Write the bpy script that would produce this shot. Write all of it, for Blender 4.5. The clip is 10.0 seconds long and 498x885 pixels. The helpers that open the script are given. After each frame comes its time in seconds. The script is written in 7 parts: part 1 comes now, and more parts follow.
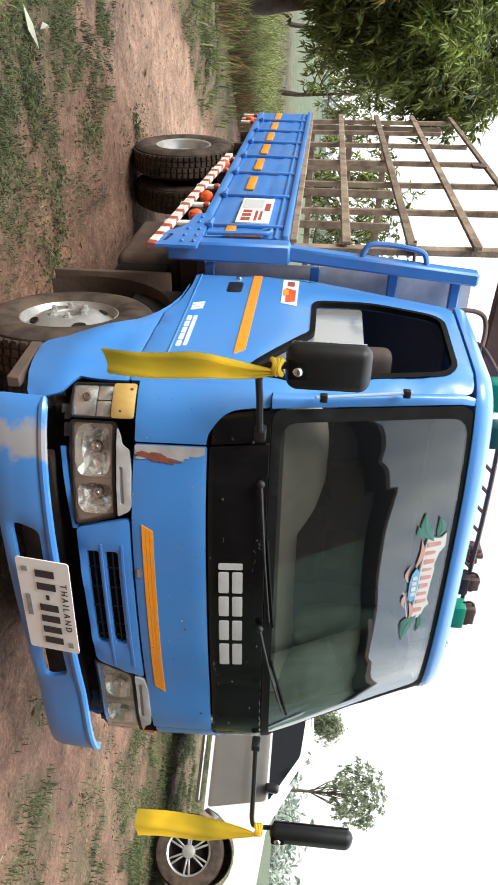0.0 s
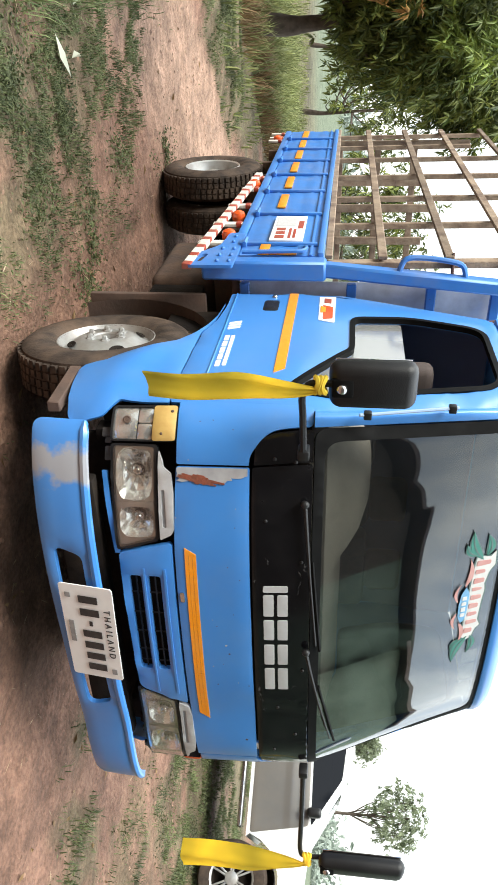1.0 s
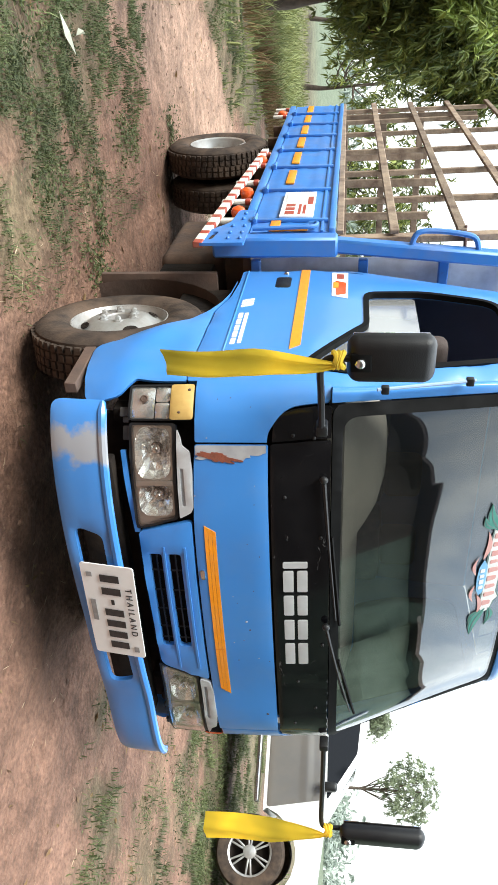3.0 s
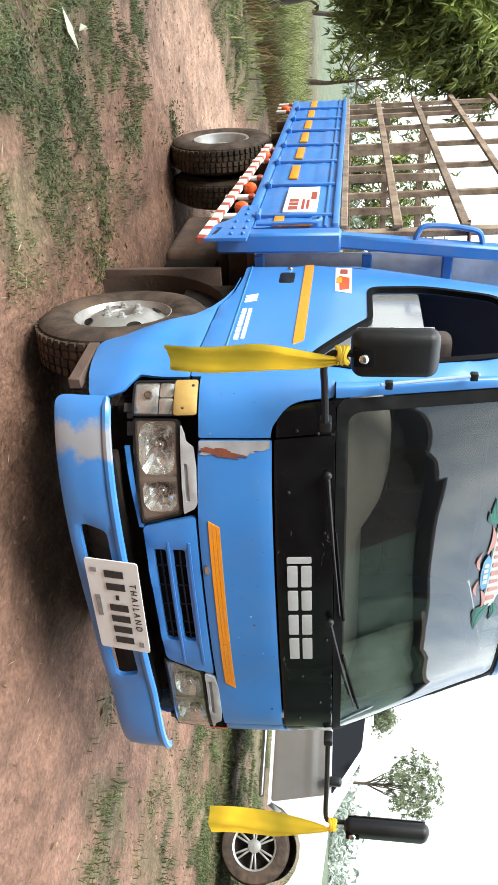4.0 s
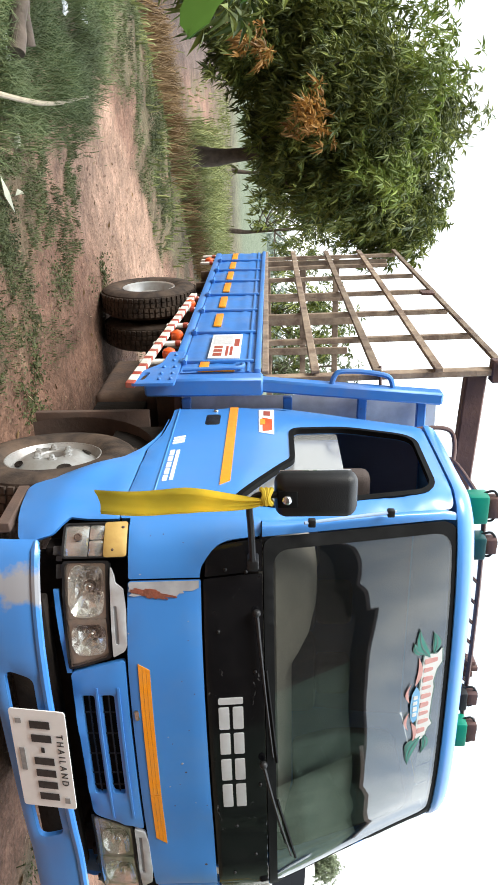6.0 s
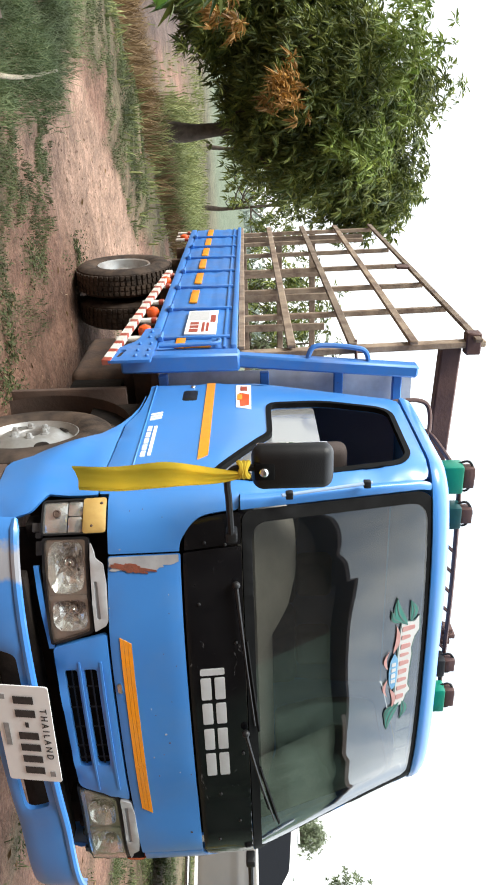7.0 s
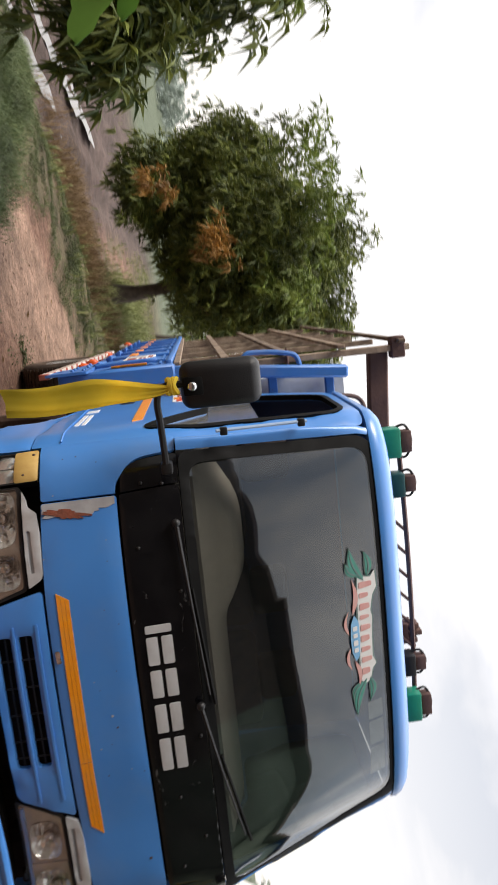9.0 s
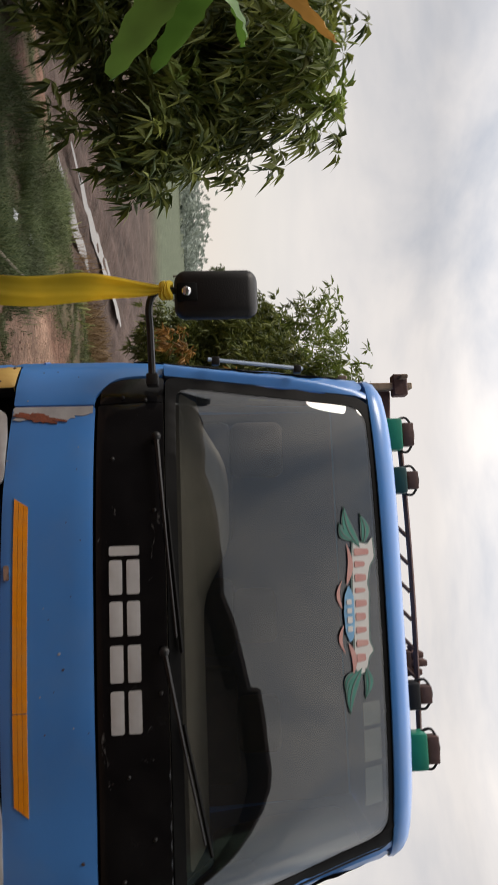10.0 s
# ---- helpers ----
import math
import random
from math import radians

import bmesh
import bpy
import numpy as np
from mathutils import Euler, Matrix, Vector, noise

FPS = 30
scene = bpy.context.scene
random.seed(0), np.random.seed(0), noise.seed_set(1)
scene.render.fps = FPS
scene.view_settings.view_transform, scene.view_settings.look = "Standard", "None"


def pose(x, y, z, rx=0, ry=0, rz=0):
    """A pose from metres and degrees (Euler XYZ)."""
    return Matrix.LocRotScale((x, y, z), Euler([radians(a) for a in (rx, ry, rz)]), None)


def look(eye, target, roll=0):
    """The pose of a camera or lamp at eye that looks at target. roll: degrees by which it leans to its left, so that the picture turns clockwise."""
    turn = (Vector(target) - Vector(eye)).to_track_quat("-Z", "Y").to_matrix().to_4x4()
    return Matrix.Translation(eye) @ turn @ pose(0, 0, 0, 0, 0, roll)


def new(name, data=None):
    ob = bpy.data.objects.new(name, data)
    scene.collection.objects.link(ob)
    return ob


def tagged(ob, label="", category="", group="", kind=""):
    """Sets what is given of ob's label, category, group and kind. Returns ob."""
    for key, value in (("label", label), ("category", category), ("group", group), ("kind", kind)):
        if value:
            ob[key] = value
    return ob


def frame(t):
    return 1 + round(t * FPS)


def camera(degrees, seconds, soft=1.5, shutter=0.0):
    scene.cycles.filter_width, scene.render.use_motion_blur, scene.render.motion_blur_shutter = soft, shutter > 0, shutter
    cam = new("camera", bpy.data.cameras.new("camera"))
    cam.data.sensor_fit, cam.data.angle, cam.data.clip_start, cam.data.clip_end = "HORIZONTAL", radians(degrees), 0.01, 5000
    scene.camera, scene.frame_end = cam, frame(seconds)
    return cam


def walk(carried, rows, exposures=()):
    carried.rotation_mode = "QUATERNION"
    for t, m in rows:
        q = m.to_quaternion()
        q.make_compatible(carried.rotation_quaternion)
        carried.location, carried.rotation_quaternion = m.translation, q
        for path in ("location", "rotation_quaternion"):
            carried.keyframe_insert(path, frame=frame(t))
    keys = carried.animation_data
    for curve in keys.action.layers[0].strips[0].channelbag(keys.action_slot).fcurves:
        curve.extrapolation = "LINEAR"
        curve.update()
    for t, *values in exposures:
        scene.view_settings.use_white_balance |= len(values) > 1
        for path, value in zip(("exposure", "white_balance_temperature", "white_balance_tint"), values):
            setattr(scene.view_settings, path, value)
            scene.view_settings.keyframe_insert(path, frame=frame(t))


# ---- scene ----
# ================= camera =================
# World: the truck stands along y with its nose at y = 0, x = 0 is its middle, the wheels stand on z = 0.
cam = camera(37.2, 10.0, 1.3, 0.35)
PATH = [
    (0, -2.3651, -2.2304, 1.5695, -39.537, -84.136, 96.658),
    (0.5, -2.3554, -2.1994, 1.531, -29.589, -83.115, 87.402),
    (1, -2.3486, -2.1914, 1.5137, -18.678, -82.77, 77.052),
    (1.5, -2.3322, -2.1717, 1.4848, -12.238, -81.475, 70.803),
    (2, -2.3447, -2.1908, 1.4711, -18.523, -82.86, 75.951),
    (2.5, -2.342, -2.2047, 1.4664, -13.077, -82.898, 70.223),
    (4, -2.3396, -2.2136, 1.468, -9.566, -82.385, 66.085),
    (4.5, -2.3625, -2.2037, 1.4663, -4.994, -83.522, 65.727),
    (5, -2.4107, -2.2335, 1.4681, -2.162, -85.073, 66.736),
    (6.5, -2.4361, -2.2921, 1.4899, 40.743, -88.351, 25.056),
    (7, -2.4232, -2.3053, 1.4959, 70.718, -88.251, -6.083),
    (7.5, -2.39, -2.3111, 1.5017, 65.406, -88.769, -3.581),
    (8, -2.3166, -2.3426, 1.5153, 92.567, -85.773, -28.053),
    (8.5, -1.9616, -2.5491, 1.5165, 111.879, -84.01, -43.171),
    (9, -1.454, -2.6358, 1.5525, 116.784, -82.92, -37.059),
    (9.5, -0.93, -2.5091, 1.6161, -165.158, -86.498, -105.082),
    (10, -0.3267, -2.4916, 1.5471, 156.44, -85.755, -59.306),
]
EXPOSURES = [
    (0.0, 0.70, 6500, 6), (0.6, 0.84, 6500, 5), (2.0, 1.06, 6250, 3), (4.5, 1.06, 6350, 5), (6.5, 0.86, 6400, 6), (8.0, 0.72, 6500, 8),
    (8.5, 0.18, 6700, 11), (9.0, 0.18, 6800, 12), (9.5, -0.18, 7000, 13), (10.0, -0.38, 7000, 13),
]
walk(cam, [(r[0], pose(*r[1:])) for r in PATH], EXPOSURES)

# ================= sky and sun =================
world = bpy.data.worlds.new("overcast_sky")
scene.world = world
world.use_nodes = True
wn, wl = world.node_tree.nodes, world.node_tree.links
wn.clear()
w_out = wn.new("ShaderNodeOutputWorld")
w_bg = wn.new("ShaderNodeBackground")
w_tc = wn.new("ShaderNodeTexCoord")
w_sky = wn.new("ShaderNodeTexSky")
w_sky.sky_type = "NISHITA"
w_sky.sun_disc = False
w_sky.sun_elevation = radians(48)
w_sky.sun_rotation = radians(270)
w_map = wn.new("ShaderNodeMapping")
w_map.inputs["Scale"].default_value = (1.0, 1.0, 2.6)
w_noise = wn.new("ShaderNodeTexNoise")
w_noise.inputs["Scale"].default_value = 2.2
w_noise.inputs["Detail"].default_value = 6.0
w_noise.inputs["Roughness"].default_value = 0.55
w_noise.inputs["Distortion"].default_value = 0.4
w_ramp = wn.new("ShaderNodeValToRGB")
w_ramp.color_ramp.elements[0].position = 0.36
w_ramp.color_ramp.elements[0].color = (0.50, 0.57, 0.67, 1)
w_ramp.color_ramp.elements[1].position = 0.62
w_ramp.color_ramp.elements[1].color = (1.12, 1.10, 1.07, 1)
w_sep = wn.new("ShaderNodeSeparateXYZ")
w_hor = wn.new("ShaderNodeMapRange")
w_hor.inputs["From Min"].default_value = 0.0
w_hor.inputs["From Max"].default_value = 0.45
w_mix = wn.new("ShaderNodeMix")
w_mix.data_type = "RGBA"
w_mix.inputs[6].default_value = (1.05, 1.02, 1.0, 1)
w_add = wn.new("ShaderNodeMix")
w_add.data_type = "RGBA"
w_add.blend_type = "ADD"
w_add.inputs[0].default_value = 0.03
wl.new(w_tc.outputs["Generated"], w_map.inputs["Vector"])
wl.new(w_map.outputs["Vector"], w_noise.inputs["Vector"])
wl.new(w_noise.outputs["Fac"], w_ramp.inputs["Fac"])
wl.new(w_tc.outputs["Generated"], w_sep.inputs[0])
wl.new(w_sep.outputs["Z"], w_hor.inputs["Value"])
wl.new(w_hor.outputs["Result"], w_mix.inputs[0])
wl.new(w_ramp.outputs["Color"], w_mix.inputs[7])
wl.new(w_mix.outputs[2], w_add.inputs[6])
wl.new(w_sky.outputs["Color"], w_add.inputs[7])
w_bg.inputs["Strength"].default_value = 0.88
# an overcast dome: the zenith is about three times as bright as the horizon
w_dome = wn.new("ShaderNodeMapRange")
w_dome.inputs["From Min"].default_value = 0.30
w_dome.inputs["From Max"].default_value = 1.0
w_dome.inputs["To Min"].default_value = 0.72
w_dome.inputs["To Max"].default_value = 3.1
w_str = wn.new("ShaderNodeVectorMath")
w_str.operation = "SCALE"
wl.new(w_sep.outputs["Z"], w_dome.inputs["Value"])
wl.new(w_add.outputs[2], w_str.inputs[0])
# thinner cloud over the field than over the houses
w_ahead = wn.new("ShaderNodeMapRange")
w_ahead.inputs["From Min"].default_value = -1.0
w_ahead.inputs["To Min"].default_value = 0.36
w_ahead.inputs["To Max"].default_value = 1.46
w_both = wn.new("ShaderNodeMath")
w_both.operation = "MULTIPLY"
w_dot = wn.new("ShaderNodeVectorMath")
w_dot.operation = "DOT_PRODUCT"
w_dot.inputs[1].default_value = (0.10, 0.99, 0.0)
wl.new(w_tc.outputs["Generated"], w_dot.inputs[0])
wl.new(w_dot.outputs["Value"], w_ahead.inputs["Value"])
wl.new(w_dome.outputs[0], w_both.inputs[0])
wl.new(w_ahead.outputs[0], w_both.inputs[1])
wl.new(w_both.outputs[0], w_str.inputs["Scale"])
wl.new(w_str.outputs[0], w_bg.inputs["Color"])
wl.new(w_bg.outputs[0], w_out.inputs["Surface"])

sun = new("sun", bpy.data.lights.new("sun", "SUN"))
sun.data.energy = 2.8
sun.data.angle = radians(25)
sun.data.color = (1.0, 0.96, 0.9)
sun.matrix_world = look((-11, -0.5, 12), (0, 2, 0))

# ================= materials =================
def material(name, colour, rough=0.5, metal=0.0, second=None, scale=6.0, amount=0.35, bump=0.0, bump_scale=60.0,
             dirt=None, dirt_amount=0.0, dirt_scale=2.5, coat=0.0, random=0.0, detail=5.0, spec=0.5):
    """A surface with two scales of variation, dirt in irregular patches and fine relief, in metres."""
    m = bpy.data.materials.new(name)
    m.use_nodes = True
    n, l = m.node_tree.nodes, m.node_tree.links
    p = n["Principled BSDF"]
    tc = n.new("ShaderNodeTexCoord")
    co = tc.outputs["Object"]
    tex = n.new("ShaderNodeTexNoise")
    tex.inputs["Scale"].default_value = scale
    tex.inputs["Detail"].default_value = detail
    l.new(co, tex.inputs["Vector"])
    ramp = n.new("ShaderNodeMapRange")
    ramp.inputs["From Min"].default_value = 0.35
    ramp.inputs["From Max"].default_value = 0.68
    l.new(tex.outputs["Fac"], ramp.inputs["Value"])
    mul = n.new("ShaderNodeMath")
    mul.operation = "MULTIPLY"
    mul.inputs[1].default_value = amount
    l.new(ramp.outputs[0], mul.inputs[0])
    mix = n.new("ShaderNodeMix")
    mix.data_type = "RGBA"
    mix.inputs[6].default_value = (*colour, 1)
    second = second or tuple(c * 0.6 for c in colour)
    mix.inputs[7].default_value = (*second, 1)
    l.new(mul.outputs[0], mix.inputs[0])
    last = mix.outputs[2]
    if dirt:
        t2 = n.new("ShaderNodeTexNoise")
        t2.inputs["Scale"].default_value = dirt_scale
        t2.inputs["Detail"].default_value = 8.0
        t2.inputs["Roughness"].default_value = 0.65
        l.new(co, t2.inputs["Vector"])
        r2 = n.new("ShaderNodeMapRange")
        r2.inputs["From Min"].default_value = 0.45
        r2.inputs["From Max"].default_value = 0.72
        r2.inputs["To Max"].default_value = dirt_amount
        l.new(t2.outputs["Fac"], r2.inputs["Value"])
        m2 = n.new("ShaderNodeMix")
        m2.data_type = "RGBA"
        m2.inputs[7].default_value = (*dirt, 1)
        l.new(last, m2.inputs[6])
        l.new(r2.outputs[0], m2.inputs[0])
        last = m2.outputs[2]
        rr = n.new("ShaderNodeMapRange")
        rr.inputs["To Min"].default_value = rough
        rr.inputs["To Max"].default_value = min(1.0, rough + 0.4)
        l.new(r2.outputs[0], rr.inputs["Value"])
        l.new(rr.outputs[0], p.inputs["Roughness"])
    else:
        p.inputs["Roughness"].default_value = rough
    if random:
        oi = n.new("ShaderNodeObjectInfo")
        geo = n.new("ShaderNodeNewGeometry")
        ad = n.new("ShaderNodeMath")
        l.new(oi.outputs["Random"], ad.inputs[0])
        l.new(geo.outputs["Random Per Island"], ad.inputs[1])
        fr = n.new("ShaderNodeMath")
        fr.operation = "FRACT"
        l.new(ad.outputs[0], fr.inputs[0])
        hs = n.new("ShaderNodeHueSaturation")
        mr = n.new("ShaderNodeMapRange")
        mr.inputs["To Min"].default_value = 1 - random
        mr.inputs["To Max"].default_value = 1 + random
        l.new(fr.outputs[0], mr.inputs["Value"])
        l.new(mr.outputs[0], hs.inputs["Value"])
        l.new(last, hs.inputs["Color"])
        last = hs.outputs[0]
    l.new(last, p.inputs["Base Color"])
    p.inputs["Metallic"].default_value = metal
    p.inputs["Coat Weight"].default_value = coat
    p.inputs["Coat Roughness"].default_value = 0.12
    p.inputs["Specular IOR Level"].default_value = spec
    if bump:
        t3 = n.new("ShaderNodeTexNoise")
        t3.inputs["Scale"].default_value = bump_scale
        t3.inputs["Detail"].default_value = 4.0
        l.new(co, t3.inputs["Vector"])
        b = n.new("ShaderNodeBump")
        b.inputs["Strength"].default_value = bump
        b.inputs["Distance"].default_value = 0.01
        l.new(t3.outputs["Fac"], b.inputs["Height"])
        l.new(b.outputs[0], p.inputs["Normal"])
    return m


def glass(name, tint, opacity, rough=0.01, film=(0.02, 0.02, 0.02), gloss=0.06):
    """A thin tinted pane: clear tinted body, a share of film on it, and a mirror skin."""
    m = bpy.data.materials.new(name)
    m.use_nodes = True
    n, l = m.node_tree.nodes, m.node_tree.links
    n.clear()
    out = n.new("ShaderNodeOutputMaterial")
    tr = n.new("ShaderNodeBsdfTransparent")
    tr.inputs[0].default_value = (*tint, 1)
    df = n.new("ShaderNodeBsdfDiffuse")
    df.inputs[0].default_value = (*film, 1)
    body = n.new("ShaderNodeMixShader")
    body.inputs[0].default_value = opacity
    l.new(tr.outputs[0], body.inputs[1])
    l.new(df.outputs[0], body.inputs[2])
    gl = n.new("ShaderNodeBsdfGlossy")
    gl.inputs["Roughness"].default_value = rough
    gl.inputs["Color"].default_value = (0.95, 0.97, 1.0, 1)
    fc = n.new("ShaderNodeLayerWeight")
    fc.inputs["Blend"].default_value = 0.5
    pw = n.new("ShaderNodeMath")
    pw.operation = "POWER"
    pw.inputs[1].default_value = 2.6
    l.new(fc.outputs["Facing"], pw.inputs[0])
    fr = n.new("ShaderNodeMapRange")
    fr.inputs["To Min"].default_value = gloss
    fr.inputs["To Max"].default_value = 1.0
    l.new(pw.outputs[0], fr.inputs["Value"])
    mix = n.new("ShaderNodeMixShader")
    l.new(fr.outputs[0], mix.inputs[0])
    l.new(body.outputs[0], mix.inputs[1])
    l.new(gl.outputs[0], mix.inputs[2])
    l.new(mix.outputs[0], out.inputs["Surface"])
    return m


M = {}
M["blue"] = material("blue_paint", (0.056, 0.232, 0.61), 0.30, second=(0.046, 0.19, 0.53), scale=2.0, amount=0.6, dirt=(0.20, 0.27, 0.36),
                     dirt_amount=0.16, dirt_scale=3.0, coat=0.35, bump=0.03, bump_scale=9)
M["blue_bed"] = material("blue_bed_paint", (0.045, 0.19, 0.54), 0.42, second=(0.035, 0.14, 0.42), scale=3.0, amount=0.7, dirt=(0.22, 0.2, 0.2),
                         dirt_amount=0.30, dirt_scale=5.0, bump=0.08, bump_scale=25)
M["black"] = material("black_gloss_panel", (0.003, 0.003, 0.004), 0.13, second=(0.007, 0.007, 0.008), scale=9.0, amount=0.8, dirt=(0.10, 0.095, 0.09),
                      dirt_amount=0.04, dirt_scale=11.0, spec=0.3, bump=0.05, bump_scale=30)
M["rubber"] = material("black_rubber", (0.004, 0.004, 0.004), 0.6, second=(0.009, 0.009, 0.009), scale=20, amount=0.5, bump=0.02, bump_scale=60, spec=0.08)
M["plastic"] = material("black_plastic", (0.011, 0.011, 0.012), 0.45, second=(0.02, 0.02, 0.02), scale=12, amount=0.5, bump=0.12, bump_scale=220, spec=0.3)
M["tyre"] = material("muddy_tyre_rubber", (0.040, 0.031, 0.026), 0.85, second=(0.10, 0.072, 0.055), scale=15, amount=0.7, dirt=(0.15, 0.10, 0.07),
                     dirt_amount=0.6, dirt_scale=4, bump=0.3, bump_scale=70, spec=0.15)
M["rim"] = material("silver_wheel_paint", (0.50, 0.50, 0.49), 0.34, 0.6, second=(0.36, 0.35, 0.34), scale=8, amount=0.6, dirt=(0.22, 0.15, 0.1),
                    dirt_amount=0.45, dirt_scale=9, bump=0.05, bump_scale=60)
M["rust"] = material("rusty_dirty_steel", (0.09, 0.055, 0.04), 0.8, second=(0.05, 0.035, 0.03), scale=14, amount=0.8, dirt=(0.17, 0.10, 0.06),
                     dirt_amount=0.6, dirt_scale=6, bump=0.3, bump_scale=50)
M["chassis"] = material("grimy_chassis_black", (0.012, 0.010, 0.009), 0.9, second=(0.03, 0.022, 0.017), scale=8, amount=0.8, bump=0.3, bump_scale=40, spec=0.1)
M["chrome"] = material("dull_chrome", (0.62, 0.62, 0.62), 0.18, 1.0, second=(0.45, 0.45, 0.46), scale=20, amount=0.4)
M["lamp_chrome"] = material("bright_lamp_chrome", (0.96, 0.96, 0.95), 0.10, 0.75, second=(0.86, 0.86, 0.85), scale=20, amount=0.4, bump=0.12, bump_scale=45)
M["trim_grey"] = material("pale_grey_lamp_trim", (0.55, 0.56, 0.57), 0.35, 0.3, second=(0.45, 0.45, 0.46), scale=16, amount=0.6, dirt=(0.25, 0.22, 0.2), dirt_amount=0.3, dirt_scale=12)
M["lamp_face"] = material("dull_lamp_reflector", (0.44, 0.43, 0.42), 0.24, 0.7, second=(0.34, 0.33, 0.32), scale=18, amount=0.6, bump=0.1, bump_scale=60)
M["chassis_grey"] = material("grimy_grey_steel", (0.09, 0.08, 0.075), 0.7, second=(0.04, 0.035, 0.03), scale=20, amount=0.8, bump=0.3, bump_scale=60)
M["silver"] = material("silver_letters", (0.56, 0.57, 0.58), 0.4, 0.2, second=(0.5, 0.5, 0.5), scale=30, amount=0.5)
M["primer"] = material("grey_primer", (0.36, 0.36, 0.37), 0.6, second=(0.25, 0.25, 0.26), scale=18, amount=0.7, bump=0.1, bump_scale=40)
M["orange"] = material("orange_reflector", (0.85, 0.30, 0.01), 0.35, second=(0.72, 0.20, 0.005), scale=40, amount=0.5, dirt=(0.5, 0.3, 0.12), dirt_amount=0.25, dirt_scale=9)
M["red"] = material("red_reflector", (0.34, 0.045, 0.025), 0.5, second=(0.3, 0.04, 0.02), scale=30, amount=0.6, dirt=(0.25, 0.15, 0.1), dirt_amount=0.5, dirt_scale=12)
M["white"] = material("white_reflector", (0.72, 0.68, 0.62), 0.55, second=(0.5, 0.45, 0.4), scale=30, amount=0.6, dirt=(0.3, 0.2, 0.13), dirt_amount=0.5, dirt_scale=12)
M["plate"] = material("white_number_plate", (0.90, 0.90, 0.89), 0.4, second=(0.84, 0.84, 0.83), scale=25, amount=0.5, bump=0.04, bump_scale=40)
M["ink"] = material("black_ink", (0.02, 0.02, 0.022), 0.5, second=(0.06, 0.06, 0.06), scale=60, amount=0.5)
M["grey_ink"] = material("grey_ink", (0.25, 0.25, 0.25), 0.5, second=(0.4, 0.4, 0.4), scale=60, amount=0.5)
M["lens"] = material("clear_lamp_reflector", (0.78, 0.78, 0.77), 0.25, 0.4, second=(0.55, 0.55, 0.54), scale=25, amount=0.5, bump=0.2, bump_scale=70)
M["amber_tape"] = material("amber_lamp_tape", (0.52, 0.35, 0.11), 0.5, second=(0.44, 0.27, 0.08), scale=25, amount=0.6, bump=0.08, bump_scale=60)
M["wood"] = material("weathered_brown_timber", (0.27, 0.195, 0.135), 0.85, second=(0.10, 0.06, 0.042), scale=9, amount=0.95, dirt=(0.36, 0.29, 0.21),
                     dirt_amount=0.6, dirt_scale=7, bump=0.4, bump_scale=60, random=0.25)
M["iron"] = material("dark_red_brown_iron", (0.075, 0.035, 0.03), 0.7, second=(0.12, 0.06, 0.045), scale=9, amount=0.8, bump=0.2, bump_scale=50)
M["galv"] = material("galvanised_sheet", (0.66, 0.67, 0.68), 0.5, 0.15, second=(0.52, 0.53, 0.54), scale=14, amount=0.7, dirt=(0.25, 0.2, 0.16), dirt_amount=0.4, dirt_scale=5)
M["dash"] = material("grey_beige_dashboard", (0.33, 0.295, 0.26), 0.75, second=(0.25, 0.225, 0.20), scale=20, amount=0.5, bump=0.1, bump_scale=200)
M["seat"] = material("dark_seat_cloth", (0.030, 0.035, 0.06), 0.85, second=(0.08, 0.07, 0.065), scale=20, amount=0.5, bump=0.2, bump_scale=200)
M["headrest"] = material("brown_headrest_cloth", (0.085, 0.065, 0.06), 0.85, second=(0.06, 0.045, 0.04), scale=20, amount=0.5, bump=0.2, bump_scale=200)
M["inner"] = material("dark_cab_lining", (0.11, 0.15, 0.30), 0.8, second=(0.09, 0.12, 0.24), scale=6, amount=0.5)
M["green_lamp"] = material("green_lamp_plastic", (0.005, 0.22, 0.13), 0.35, second=(0.004, 0.15, 0.09), scale=20, amount=0.5)
M["teal_lamp"] = material("dark_teal_lamp_plastic", (0.008, 0.06, 0.06), 0.35, second=(0.005, 0.035, 0.035), scale=20, amount=0.5)
M["glass"] = glass("windscreen_glass", (0.70, 0.71, 0.69), 0.04, 0.01, (0.06, 0.07, 0.07), 0.058)
# the sky reflected in the door pane is put in as grey film
M["pane"] = glass("sky_film_door_pane", (0.8, 0.8, 0.8), 0.75, 0.15, (0.27, 0.27, 0.262), 0.03)
M["side_glass"] = glass("tinted_side_glass", (0.22, 0.27, 0.25), 0.25, 0.02, (0.10, 0.11, 0.10))
M["clear_lens"] = material("clear_ribbed_lens", (0.62, 0.62, 0.60), 0.10, 0.75, second=(0.34, 0.34, 0.33), scale=16, amount=0.8, bump=0.4, bump_scale=34)
M["orange_lamp"] = material("orange_lamp_lens", (0.70, 0.10, 0.02), 0.25, second=(0.5, 0.06, 0.01), scale=30, amount=0.5)
M["lamp_glass"] = glass("lamp_lens_plastic", (0.97, 0.97, 0.95), 0.0, 0.02, (0.5, 0.5, 0.48), 0.05)
M["mirror"] = material("mirror_glass", (0.8, 0.8, 0.8), 0.02, 1.0, second=(0.75, 0.75, 0.75))
M["white_paint"] = material("white_paint", (0.76, 0.77, 0.78), 0.45, second=(0.66, 0.67, 0.68), scale=15, amount=0.5)
M["rust_red"] = material("red_rust", (0.24, 0.06, 0.03), 0.85, second=(0.14, 0.05, 0.03), scale=40, amount=0.8, bump=0.3, bump_scale=90)
